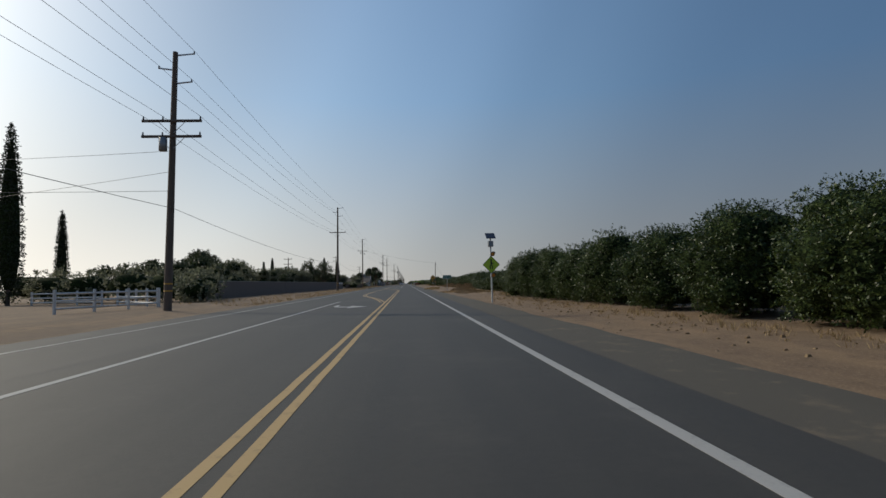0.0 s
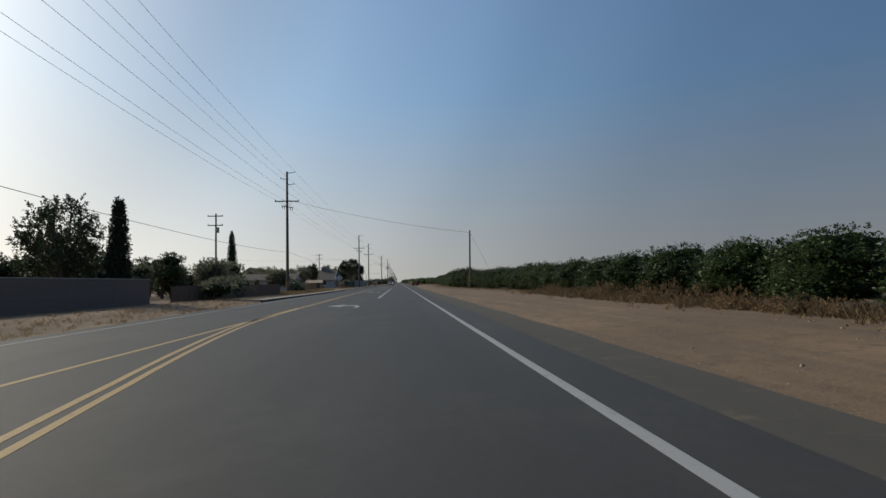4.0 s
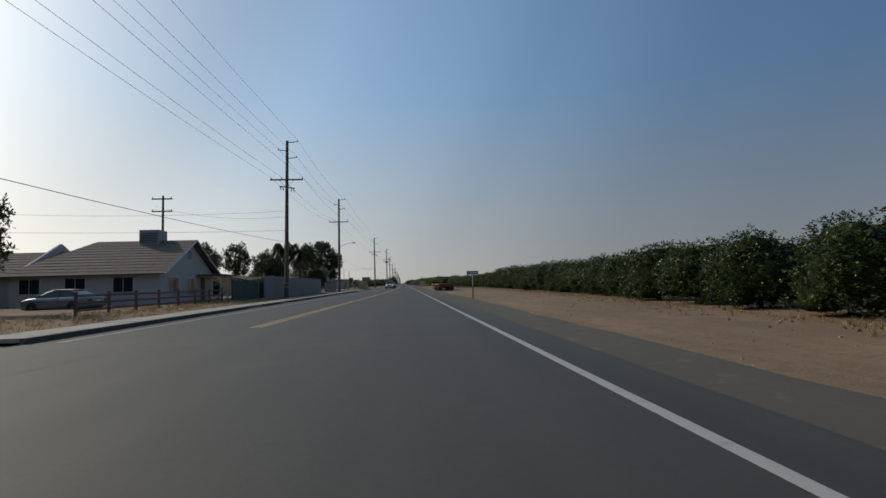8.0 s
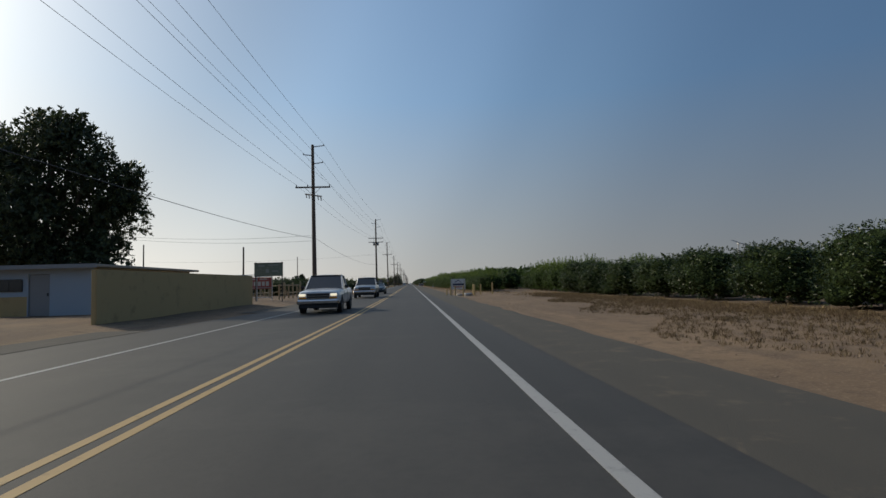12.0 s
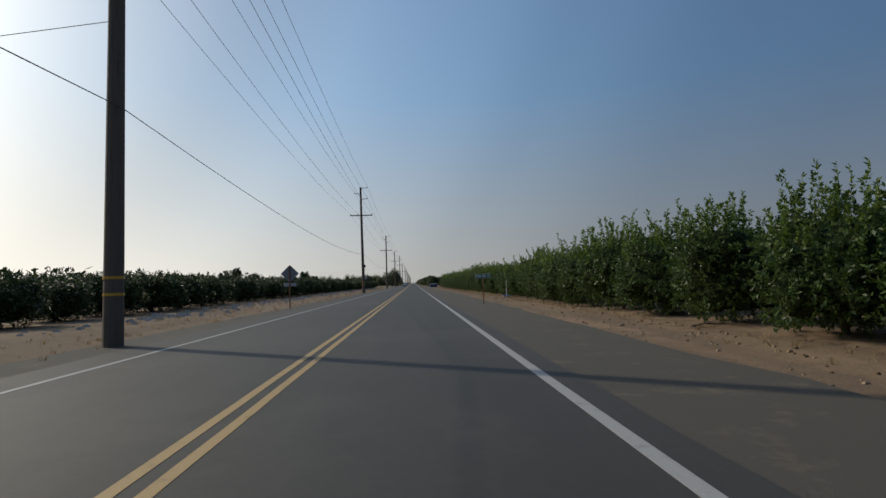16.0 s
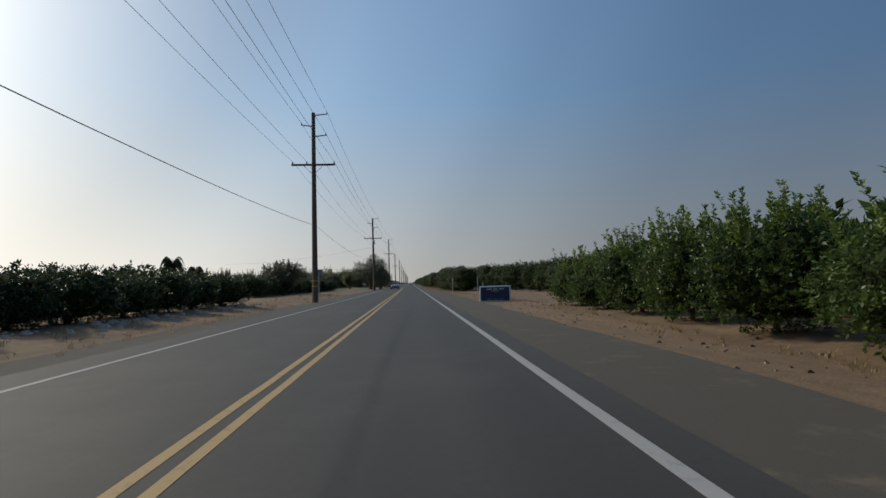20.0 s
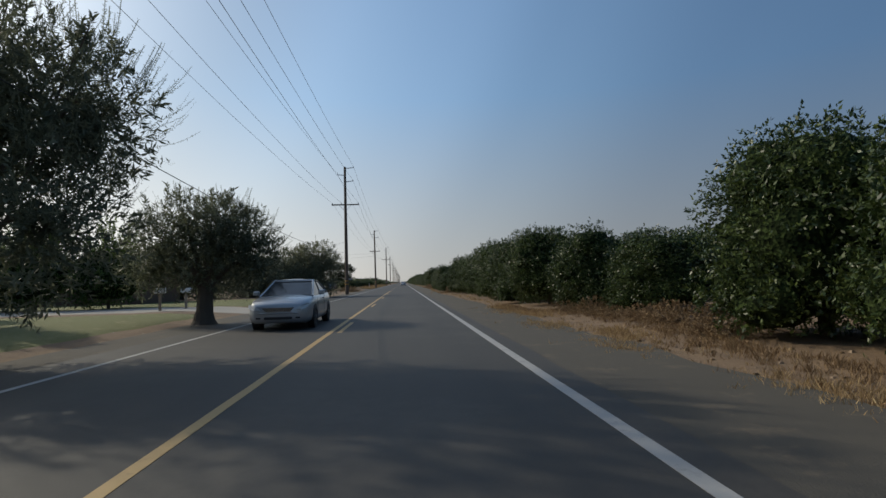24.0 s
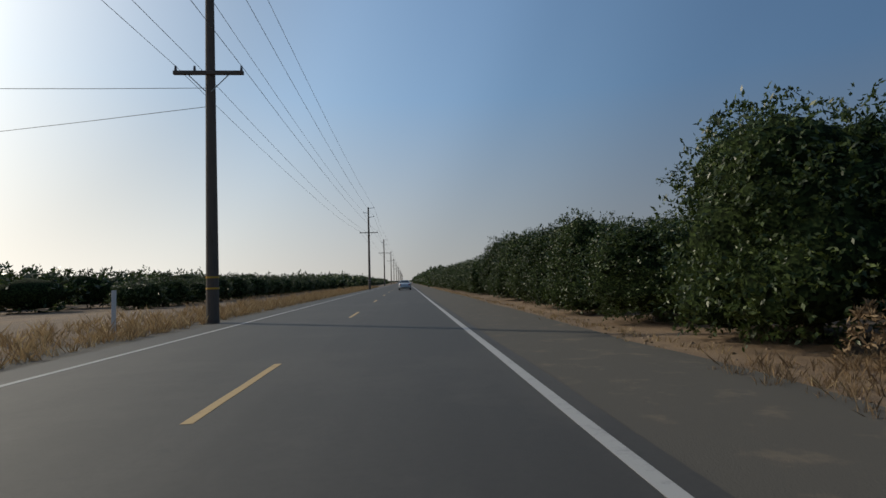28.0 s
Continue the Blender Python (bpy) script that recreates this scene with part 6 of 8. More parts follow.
big_tree = custom_tree("large_tree", -22.2, 362.5, [(0, 0, 6.0, 2.6, 2.6, 3000), (-4.2, 0, 4.6, 2.0, 2.0, 1500), (-2.6, -0.8, 6.6, 1.9, 1.7, 1500), (3.0, 0.4, 5.2, 2.2, 2.0, 1700), (1.3, -1.0, 8.8, 1.9, 1.6, 1500), (-1.7, 0.5, 8.6, 1.7, 1.6, 1400), (3.3, -1.0, 7.4, 1.6, 1.4, 1200), (-3.6, 0, 8.0, 1.3, 1.1, 900), (0, -2.4, 4.6, 2.3, 2.1, 1700), (4.6, -0.4, 5.8, 1.1, 1.0, 700), (-5.2, 0.4, 5.8, 1.1, 0.9, 600), (2.2, 0.6, 3.4, 1.6, 1.3, 1100), (0.2, 0.2, 10.0, 1.0, 0.8, 600), (-3.4, 0, 2.7, 2.0, 1.5, 1200), (0.2, -1.6, 2.5, 2.4, 1.5, 1400), (-5.2, 0.2, 3.2, 1.3, 1.1, 700), (3.4, -0.8, 2.9, 1.6, 1.3, 1000), (2.0, -0.6, 9.6, 0.9, 0.7, 450), (-3.0, 0.3, 9.3, 0.8, 0.7, 400), (4.7, 0, 7.0, 0.8, 0.7, 400)], DARK_TREE, 7.0, 0.4, "large dark spreading tree behind a shop", 0.14, 36, amp=0.45, shoots=6, dense=3.0)
big_tree.matrix_world = big_tree.matrix_world @ Matrix.Diagonal((1.12, 1.12, 1.16, 1))
round_tree("yard_tree", -29.4, 350.8, 6.3, 3.3, OLIVE, "pale green tree behind a dark fence", 37)
round_tree("yard_tree", -34, 349, 5.4, 3.4, OLIVE, "pale green tree behind a dark fence", 38)
# belt of yard trees behind the first houses
BELT = [(foliage_mesh("belt_crown", [crown_arrays(700 + 9 * q + k, (1.7 * math.cos(k * 2.1 + q), 1.7 * math.sin(k * 2.1 + q), 1.5 + 0.5 * k), (1.5, 1.5, 1.15 - 0.08 * k), 900, 0.14, 0.34, 1.0, 3, 0.72, 1.7, 0.5) for k in range(6)], (DARK_TREE, OLIVE, DARK_TREE, OLIVE)[q])) for q in range(4)]
T_BELT = limbs(77, 3.6, 0.16, 1.6)
belt = random.Random(17)
for x0, y0, y1, gap in ((-27, 62, 208, 5.2), (-35, 66, 262, 7.0), (-31, 238, 262, 6.0)):
    y = y0
    while y < y1:
        sc = belt.uniform(0.72, 1.05)
        q = belt.randrange(4)
        if not (200 < y < 222 or (x0 > -30 and 128 < y < 158)):
            tree("yard_tree", x0 + belt.uniform(-1.5, 1.5), y, BELT[q], T_BELT, (sc, sc, sc * belt.uniform(0.9, 1.15)), belt.uniform(0, 360), ("dark leafy yard tree in a belt behind the houses", "grey-green yard tree in a belt behind the houses")[q % 2], "tree", "belt of yard trees")
        y += gap * belt.uniform(0.75, 1.3)
shrub_row("kerb weeds", [(-15.2, 194, 1.2, 1.2), (-16.8, 199.3, 1.5, 1.5), (-20, 179.4, 2.2, 2.4), (-16.8, 166.6, 1.8, 1.8), (-15.5, 159.2, 1.6, 1.7), (-18.5, 209.5, 1.7, 1.9), (-20.5, 279.1, 1.5, 2.2), (-17, 286.3, 1.6, 2.2), (-17.5, 292.5, 1.4, 2.0)], OLIVE, "dusty grey-green bush by the pavement", 0.15, 700, 560)
palm(-20.6, 314.5, 7.3, 41, 3.2)
palm(-17.7, 314.0, 6.9, 42, 3.7)
palm(-39.3, 630, 5.2, 43, 2.6, "distant palm tree above the orchard")
palm(-35.7, 630.5, 3.9, 44, 2.0, "distant palm tree above the orchard")
round_tree("far_tree", -56.4, 600, 6.2, 3.6, DARK_TREE, "dark tree standing above a low orchard", 61, leaf=0.2, n=3000)
round_tree("far_tree", -54.6, 602, 7.6, 1.7, DARK_TREE, "narrow dark tree standing above a low orchard", 62, leaf=0.2, n=1800)
round_tree("far_tree", -49.3, 600, 4.9, 3.0, DARK_TREE, "dark tree standing above a low orchard", 63, leaf=0.2, n=2400)
round_tree("far_tree", -42.5, 621, 4.3, 2.6, DARK_TREE, "dark tree under distant palms", 64, leaf=0.2, n=2000)
round_tree("roadside_tree", -14.5, 602.6, 3.8, 2.6, OLIVE, "grey-green roadside tree by a pole", 45)
custom_tree("olive_tree", -8.3, 656.8, [(0.9, 0, 5.2, 1.9, 2.1, 2600), (2.5, 0.3, 4.5, 1.3, 1.7, 1500), (-2.4, 0, 4.2, 1.6, 1.6, 1300), (-3.2, 1.0, 3.2, 1.2, 1.2, 700), (0.4, -0.4, 2.8, 2.2, 2.0, 2000), (2.3, -0.5, 2.4, 1.5, 1.6, 1300), (-1.0, 0.8, 3.9, 1.6, 1.8, 1200), (0.6, 1.2, 4.6, 1.8, 2.0, 1300)], OLIVE, 6.6, 0.30, "large feathery grey-green tree leaning over the road edge", 0.052, 46, long=3.3, shoots=10, shoot_h=0.8, amp=0.4, plumes=900, plume=1.15, dense=3.6, fine=0.075)


def bushy_tree(x, y, h, r, seed, label, n=5200):
    """A wispy tree whose foliage hangs down to the ground."""
    q = random.Random(seed)
    # the lowest clump is added to hide sunlit ground and darken the foot
    cl = [(0, 0, h * 0.30, r, h * 0.31, n // 3), (0.2, 0, h * 0.60, r * 0.85, h * 0.36, n // 3), (0, 0, h * 0.10, r * 1.1, h * 0.15, n // 6)]
    for k in range(4):
        a = 1.57 * k + q.uniform(-0.4, 0.4)
        cl.append((math.cos(a) * r * 0.6, math.sin(a) * r * 0.6, h * q.uniform(0.38, 0.66), r * 0.55, h * 0.2, n // 8))
    custom_tree("olive_tree", x, y, cl, OLIVE, h * 0.85, 0.2, label, 0.07, seed, long=3.0, shoots=8, shoot_h=0.6, amp=0.38, plumes=420, plume=0.8, dense=4.6, fine=0.085)


for k in range(11):
    tree("yard_tree", -17.0 - 3.4 * k + 0.6 * math.sin(k * 5), 679 + 1.2 * math.sin(k * 3.3), YOUNG_C[k % 5], T_YOUNG[k % 2], (1.35, 1.35, 1.75 + 0.2 * math.sin(k * 2.2)), 50 * k, "upright leafy fruit tree behind a lawn", "tree", "trees behind the lawn")
custom_tree("olive_tree", -6.7, 665.9, [(0.3, 0, 3.0, 1.7, 1.5, 1700), (1.4, 0.2, 2.8, 1.25, 1.25, 1100), (-1.5, 0.1, 2.7, 1.3, 1.35, 1100), (-0.6, -0.3, 3.5, 1.2, 1.0, 900), (1.0, -0.4, 3.4, 1.1, 1.0, 900), (0.2, 0.5, 1.8, 2.0, 0.85, 1000), (-1.9, 0.3, 2.0, 1.1, 0.9, 700), (1.9, -0.2, 2.1, 0.9, 0.9, 600)], OLIVE, 3.6, 0.25, "feathery grey-green tree with a thick trunk", 0.05, 47, long=3.2, shoots=8, shoot_h=0.6, amp=0.4, plumes=600, plume=0.75, dense=3.6, fine=0.07)
round_tree("roadside_tree", -13.6, 663, 4.0, 2.0, OLIVE, "small grey-green tree on the lawn", 145, low=0.2)
for k, (x, y, h, r) in enumerate(((-8.7, 702.2, 6.0, 2.35), (-11.2, 700.4, 4.9, 2.4), (-14.4, 699.8, 4.5, 2.5), (-17.8, 699.0, 5.7, 2.4), (-21.2, 699.5, 5.0, 2.6), (-25, 699, 5.2, 2.6))):
    bushy_tree(x, y, h, r, 148 + k, "feathery grey-green tree in a roadside thicket", 5200 if k < 3 else 3000)
round_tree("yard_tree", -18.5, 668.4, 3.6, 2.2, OLIVE, "grey-green tree on a lawn", 52)
round_tree("yard_tree", -24, 676, 3.8, 2.3, OLIVE, "grey-green tree on a lawn", 53)
custom_tree("round_tree", -14.0, 762.2, [(-2.7, 0, 4.8, 1.15, 0.8, 900), (-1.4, 0.3, 5.3, 1.0, 0.6, 800), (0.26, -0.3, 4.9, 1.3, 0.9, 1100), (1.9, 0.2, 4.8, 1.15, 0.8, 900), (3.2, 0, 4.1, 0.95, 0.75, 700), (0.6, 0.4, 3.2, 1.6, 1.1, 1400), (-0.7, -0.4, 2.4, 1.05, 0.8, 800), (2.2, -0.2, 2.9, 1.15, 0.85, 800), (2.9, 0.3, 2.2, 0.65, 0.5, 400), (0.9, 0, 1.7, 1.5, 1.0, 1200)], DARK_TREE, 3.4, 0.2, "dark leafy tree with an open crown by the yard", 0.11, 54, dense=2.2)
custom_tree("open_tree", -29.4, 765, [(-1.1, 0, 4.5, 0.75, 0.55, 420), (0.1, 0.2, 4.0, 0.6, 0.5, 320), (0.6, -0.2, 4.9, 0.8, 0.55, 460), (1.4, 0, 5.5, 0.65, 0.5, 380), (1.6, 0.2, 4.7, 0.5, 0.4, 260), (-0.5, 0.3, 3.5, 0.5, 0.4, 200)], DARK_TREE, 3.2, 0.13, "thin open tree with a leaning trunk beside the yard", 0.11, 55)
custom_tree("open_tree", -25.2, 765, [(-1.3, 0, 5.0, 0.75, 0.5, 420), (-0.2, 0.2, 5.3, 0.7, 0.5, 420), (0.5, -0.2, 4.6, 0.7, 0.55, 420), (-1.0, 0.2, 3.9, 0.75, 0.6, 420), (0.4, 0, 3.6, 0.8, 0.6, 460), (1.5, 0.2, 3.9, 0.55, 0.5, 300), (-1.6, -0.2, 2.9, 0.6, 0.5, 300), (1.0, 0, 2.8, 0.7, 0.5, 320)], DARK_TREE, 3.0, 0.14, "thin open tree with separate leaf clumps beside the yard", 0.11, 56)
shrub_row("yard bushes", [(-11.6, 757.0, 1.3, 1.5), (-10.6, 760.8, 1.1, 1.2), (-22, 642.4, 2, 2.4), (-27, 644.3, 2, 2.6), (-33, 647.2, 2.2, 2.6), (-30, 714.4, 2.2, 2.0), (-24, 733.6, 2, 1.8)], DARK_TREE, "dark green bush at the yard edge", 0.15, 800, 590)

# pruned stumps
def pruned_tree(x, y, limbs_to, label):
    """A trunk whose thick limbs end in flat saw cuts."""
    t = thing("pruned_tree", x, y, ground_z(x, y), 0, label, "tree", "pruned trees")
    part("trunk", tube((0, 0, -0.15), (0, 0, 1.2), 0.24, 0.2, 10), BARK, t)
    for k, (dx, dz, r) in enumerate(limbs_to):
        mid = (dx * 0.35, 0.2 * math.sin(k * 2.3), 1.1 + (dz - 1.1) * 0.45)
        bm = tube((0.05 * dx, 0, 1.0), mid, r * 1.5, r * 1.2, 8)
        part("limb", tube(mid, (dx, 0.35 * math.sin(k * 2.3), dz), r * 1.2, r, 8, bm), BARK, t)
    return t


pruned_tree(-22.2, 763.6, [(-1.0, 4.0, 0.08), (-0.55, 4.15, 0.09), (-0.1, 3.7, 0.07), (-1.2, 2.7, 0.05), (0.25, 3.2, 0.06)], "bare hard-pruned tree with cut limbs")
pruned_tree(-21.0, 764.2, [(0.1, 3.8, 0.09), (0.55, 3.1, 0.06), (1.1, 3.3, 0.06), (1.2, 2.7, 0.06), (-0.3, 2.6, 0.05)], "bare hard-pruned tree with cut limbs")

# orchard wind machine far behind the rows
wm = thing("wind_machine", 100.5, 481, ground_z(100.5, 481), 0, "tall white orchard wind machine with a two-blade propeller", "wind machine")
part("concrete_pad", box(-1.2, 1.2, -1.2, 1.2, -0.2, 0.15, 0.02), CONCRETE, wm)
part("engine_housing", box(-0.6, 0.6, -1.1, -0.35, 0.15, 1.45, 0.05), GREY_METAL, wm)
part("tower", tube((0, 0, 0.1), (0, 0, 10.3), 0.30, 0.19, 14), WHITE_WOOD, wm, "white painted steel tower")
part("gearbox", box(-0.24, 0.24, -0.45, 0.4, 10.25, 10.75, 0.08), WHITE_WOOD, wm)
part("hub", tube((0, -0.45, 10.5), (0, -0.75, 10.46), 0.15, 0.08, 12), GREY_METAL, wm)
for sg in (-1, 1):
    part("blade", plate([(sg * 0.08, -0.62, 10.36 - sg * 0.02), (sg * 2.7, -0.62, 10.5 - sg * 0.95), (sg * 2.75, -0.62, 10.66 - sg * 0.95), (sg * 1.0, -0.62, 10.78 - sg * 0.35), (sg * 0.08, -0.62, 10.62 - sg * 0.02)], 0.05, Vector((0, 1, 0))), WHITE_WOOD, wm)

# ================= fences and walls =================
def rail_fence(x0, y0, x1, y1, n, h, label, material=WHITE_WOOD, rails=3):
    f = thing("rail_fence", x0, y0, ground_z(x0, y0), 0, label, "fence")
    for k in range(n + 1):
        t = k / n
        x, y = (x1 - x0) * t, (y1 - y0) * t
        part("post", box(x - 0.06, x + 0.06, y - 0.06, y + 0.06, -0.2, h + 0.08, 0.01), material, f)
        if k < n:
            nx_, ny_ = (x1 - x0) * (k + 1) / n, (y1 - y0) * (k + 1) / n
            for r in range(rails):
                z = h * (r + 0.7) / rails
                part("rail", tube((x, y - 0.08, z), (nx_, ny_ - 0.08, z), 0.055, 0.055, 4), material, f)
    return f


rail_fence(-17.5, 27.7, -15.7, 34.7, 3, 1.15, "white three-rail wooden fence beside a driveway")
rail_fence(-15.7, 34.9, -22.5, 43.0, 4, 1.15, "white three-rail wooden fence beside a driveway")
rail_fence(-24.5, 44.5, -33.0, 49.1, 3, 1.15, "white three-rail wooden gate beside a driveway")


def block_wall(x0, y0, x1, y1, h, label, material=BLOCK, cap=True, course=0.4, blocks=True):
    """A wall of coursed blocks, each with its own joints."""
    w = thing("block_wall", x0, y0, ground_z((x0 + x1) / 2, (y0 + y1) / 2) - 0.05, math.degrees(math.atan2(y1 - y0, x1 - x0)), label, "wall", kind="structure")
    ln = math.hypot(x1 - x0, y1 - y0)
    part("footing", box(0, ln, -0.06, 0.06, -0.3, h - 0.02), material, w)
    if not blocks:
        part("render_coat", box(0.01, ln - 0.01, -0.1, 0.1, -0.3, h, 0.01), material, w)
        return w
    rows = max(1, round(h / course))
    me = bpy.data.meshes.new("block")
    bl = max(ln / 14, 1.2)
    n = max(1, int(ln / bl))
    b = box(0.003, ln / n - 0.003, -0.1, 0.1, 0.003, h / rows - 0.003, 0.004)
    b.to_mesh(me)
    b.free()
    me.materials.append(material)
    for r in range(rows):
        for k in range(n):
            o = new("block", me)
            o.parent = w
            o.location = (k * ln / n, 0.004 * math.sin(k * 5 + r * 3), r * h / rows)
    if cap:
        part("coping", box(-0.02, ln + 0.02, -0.13, 0.13, h + 0.002, h + 0.06, 0.01), CONCRETE, w)
    return w


block_wall(-19.6, 53.0, -19.3, 85.7, 1.85, "long brown block wall with dry weeds in front", BROWN_BLOCK)
block_wall(-19.3, 85.8, -18.0, 151.8, 1.85, "long grey-brown block wall with dry weeds in front", BROWN_BLOCK)
block_wall(-12.9, 271.6, -12.7, 303.6, 2.05, "long grey block wall with a pale coping")
block_wall(-12.6, 308.2, -12.6, 320.9, 1.45, "lower grey block wall beside the pavement")


def board_fence(x0, y0, x1, y1, h, material, label, board=0.45):
    f = thing("board_fence", x0, y0, ground_z(x0, y0), math.degrees(math.atan2(y1 - y0, x1 - x0)), label, "fence", kind="structure")
    ln = math.hypot(x1 - x0, y1 - y0)
    n = int(ln / board)
    rr = random.Random(int(x0 * 10 + y0))
    meshes = []
    for k in range(4):
        b = box(0.008, board - 0.008, -0.012, 0.012, 0.02, h * rr.uniform(0.95, 1.03), 0.003)
        me = bpy.data.meshes.new("board")
        b.to_mesh(me)
        b.free()
        me.materials.append(material)
        meshes.append(me)
    for k in range(n):
        o = new("board", rr.choice(meshes))
        o.parent = f
        o.location = (k * board, rr.uniform(-0.012, 0.012), 0)
    for z in (0.35, h * 0.8):
        part("rail", box(0, ln, 0.02, 0.07, z - 0.04, z + 0.04), material, f)
    for k in range(0, n, 6):
        part("post", box(k * board, k * board + 0.09, 0.03, 0.12, -0.2, h + 0.05), material, f)
    return f


board_fence(-17.2, 153.9, -14.5, 179.4, 1.3, BROWN_FENCE, "weathered brown board fence along a yard")
rail_fence(-14.8, 246.5, -14.4, 264.5, 7, 1.0, "low weathered timber rail fence before a house", BROWN_FENCE)
board_fence(-14.2, 266.5, -13.1, 273.6, 1.75, GREEN_SCREEN, "dark green screened fence beside a house")
s = thing("fence_notice", -13.45, 271.4, ground_z(-13.45, 271.4) + 1.25, 262, "small pale notice fixed to a green fence", "notice")
part("notice_sheet", box(-0.32, 0.32, -0.04, -0.02, 0.0, 0.4, 0.005), SIGN_WHITE, s)
part("bracket", box(-0.05, 0.05, -0.02, 0.03, -1.3, 0.4), GALV, s)
board_fence(-40.0, 350, -19.7, 354.4, 1.9, DARK_FENCE, "tall dark fence behind a forecourt")

s = thing("shop_banner", -17.2, 331.5, ground_z(-17.2, 331.5) + 0.25, 0, "red printed banner with white bars hung on a fence", "banner")
part("banner_sheet", box(-1.4, 1.4, -0.02, 0.0, 0, 1.35), RED_BANNER, s)
for x in (-1.45, 1.45):
    part("post", tube((x, 0.03, -0.5), (x, 0.03, 1.4), 0.035, 0.035, 6), GALV, s)
sign_bars(s, [(-1.0 + 0.36 * k, 0.72, 0.26, 0.5) for k in range(6)], -0.022, SIGN_WHITE)
sign_bars(s, [(0, 1.16, 1.9, 0.14), (0, 0.22, 2.2, 0.16)], -0.022, SIGN_WHITE)

# timber posts and the corral by the corner
for x, y, h in ((-12.4, 333.7, 1.95), (-11.4, 333.1, 0.75), (-23.5, 336.8, 1.9)):
    b = thing("timber_post", x, y, ground_z(x, y), 0, "weathered square timber post in the forecourt", "post", "timber posts")
    part("stake", box(-0.11, 0.11, -0.11, 0.11, -0.3, h, 0.02), BARE_WOOD, b)
b = thing("chain_rail", -12.4, 333.7, ground_z(-12.4, 333.7), 0, "low rusty chain between timber posts", "rail")
part("chain", tube((0, 0, 0.3), (-11.0, 3.1, 0.25), 0.025, 0.025, 6), RED_POST, b)


def corral(x0, y0, x1, y1, n, h, label):
    f = thing("corral", x0, y0, ground_z(x0, y0), 0, label, "fence", "corral pens")
    for k in range(n + 1):
        t = k / n
        x, y = (x1 - x0) * t, (y1 - y0) * t
        part("post", box(x - 0.06, x + 0.06, y - 0.06, y + 0.06, -0.2, h * (1.05 if k % 2 else 0.9), 0.015), CORRAL_WOOD, f)
        if k < n:
            a, b_ = (x1 - x0) * (k + 1) / n, (y1 - y0) * (k + 1) / n
            for z in (h * 0.35, h * 0.85):
                part("rail", tube((x, y, z), (a, b_, z + 0.03 * math.sin(k * 3)), 0.045, 0.045, 5), CORRAL_WOOD, f)
            if k % 3 == 1:
                part("brace", tube((x, y, h * 0.8), (a, b_, h * 0.1), 0.04, 0.04, 5), CORRAL_WOOD, f)
    return f


corral(-10.4, 374.2, -10.6, 384, 5, 1.45, "yellowish timber corral fence")
corral(-10.7, 384.2, -16, 387, 3, 1.4, "yellowish timber corral fence")
corral(-14.4, 376.4, -14.2, 385.3, 6, 1.35, "weathered timber corral fence behind another")
s = thing("yard_gate", -14.1, 372.0, ground_z(-12.3, 372.0), 4.8, "pale pipe gate hung with a dulled red banner", "gate")
for x in (0.0, 1.2, 2.4, 3.6):
    part("post", tube((x, 0, -0.2), (x, 0, 2.15), 0.04, 0.04, 8), GALV, s)
for z in (0.25, 1.05, 1.95, 2.12):
    part("rail", tube((0, -0.01, z), (3.6, -0.01, z), 0.03, 0.03, 7), GALV, s)
for k in range(11):
    part("wire", tube((0.3 + 0.3 * k, 0.0, 0.25), (0.3 + 0.3 * k, 0.0, 1.95), 0.006, 0.006, 4), GALV, s)
banner = part("gate_banner", box(1.35, 3.55, 0.045, 0.06, 0.95, 1.9), RED_BANNER, s, "dulled red banner with pale bars")
sign_bars(banner, [(1.62 + 0.32 * k, 1.38, 0.23, 0.36) for k in range(6)], 0.044, SIGN_WHITE)
sign_bars(banner, [(2.0, 1.76, 0.5, 0.09), (2.9, 1.76, 0.6, 0.09)], 0.044, SIGN_WHITE)
screen = part("gate_screen", box(0.05, 1.3, 0.045, 0.06, 0.5, 1.85), GREEN_SCREEN, s, "dark green screen sheet")

# billboard on two posts, its print paled in the colour for veiling glare
s = thing("billboard", -10.3, 370.5, ground_z(-10.3, 370.6), 4, "weathered green and grey billboard on two posts", "billboard")
for x in (-1.0, 1.02):
    post(s, 3.08, CHASSIS, 0.045, x)
part("panel", box(-1.1, 1.1, -0.05, 0.0, 1.98, 3.02, 0.01), surface("glare_paled_green_print", (0.14, 0.17, 0.11), (0.27, 0.29, 0.21), 0.8, 0, 2.2, 7, 0.05, wear=(0.38, 0.35, 0.27)), s)
for a in ((-1.12, 1.12, 1.96, 2.0), (-1.12, 1.12, 3.0, 3.04)):
    part("frame_bar", box(a[0], a[1], -0.07, 0.0, a[2], a[3]), CHASSIS, s)
sign_bars(s, [(-0.55, 2.79, 0.5, 0.14), (0.35, 2.84, 0.8, 0.09), (-0.1, 2.39, 0.26, 0.3), (0.5, 2.36, 0.5, 0.1)], -0.054, flat("glare_paled_print_grey", (0.36, 0.37, 0.31), 0.8))

# ================= buildings =================
def window(parent, x, z, w, h, y, panes=2):
    fr = part("window", box(x - w / 2 - 0.06, x + w / 2 + 0.06, y - 0.06, y + 0.02, z - h / 2 - 0.06, z + h / 2 + 0.06, 0.01), WHITE_WOOD, parent)
    for k in range(panes):
        a = x - w / 2 + w * k / panes
        part("pane", box(a + 0.02, a + w / panes - 0.02, y - 0.07, y - 0.058, z - h / 2 + 0.02, z + h / 2 - 0.02), GLASS, fr)
    part("sill", box(x - w / 2 - 0.1, x + w / 2 + 0.1, y - 0.12, y, z - h / 2 - 0.12, z - h / 2 - 0.06, 0.01), WHITE_WOOD, fr)


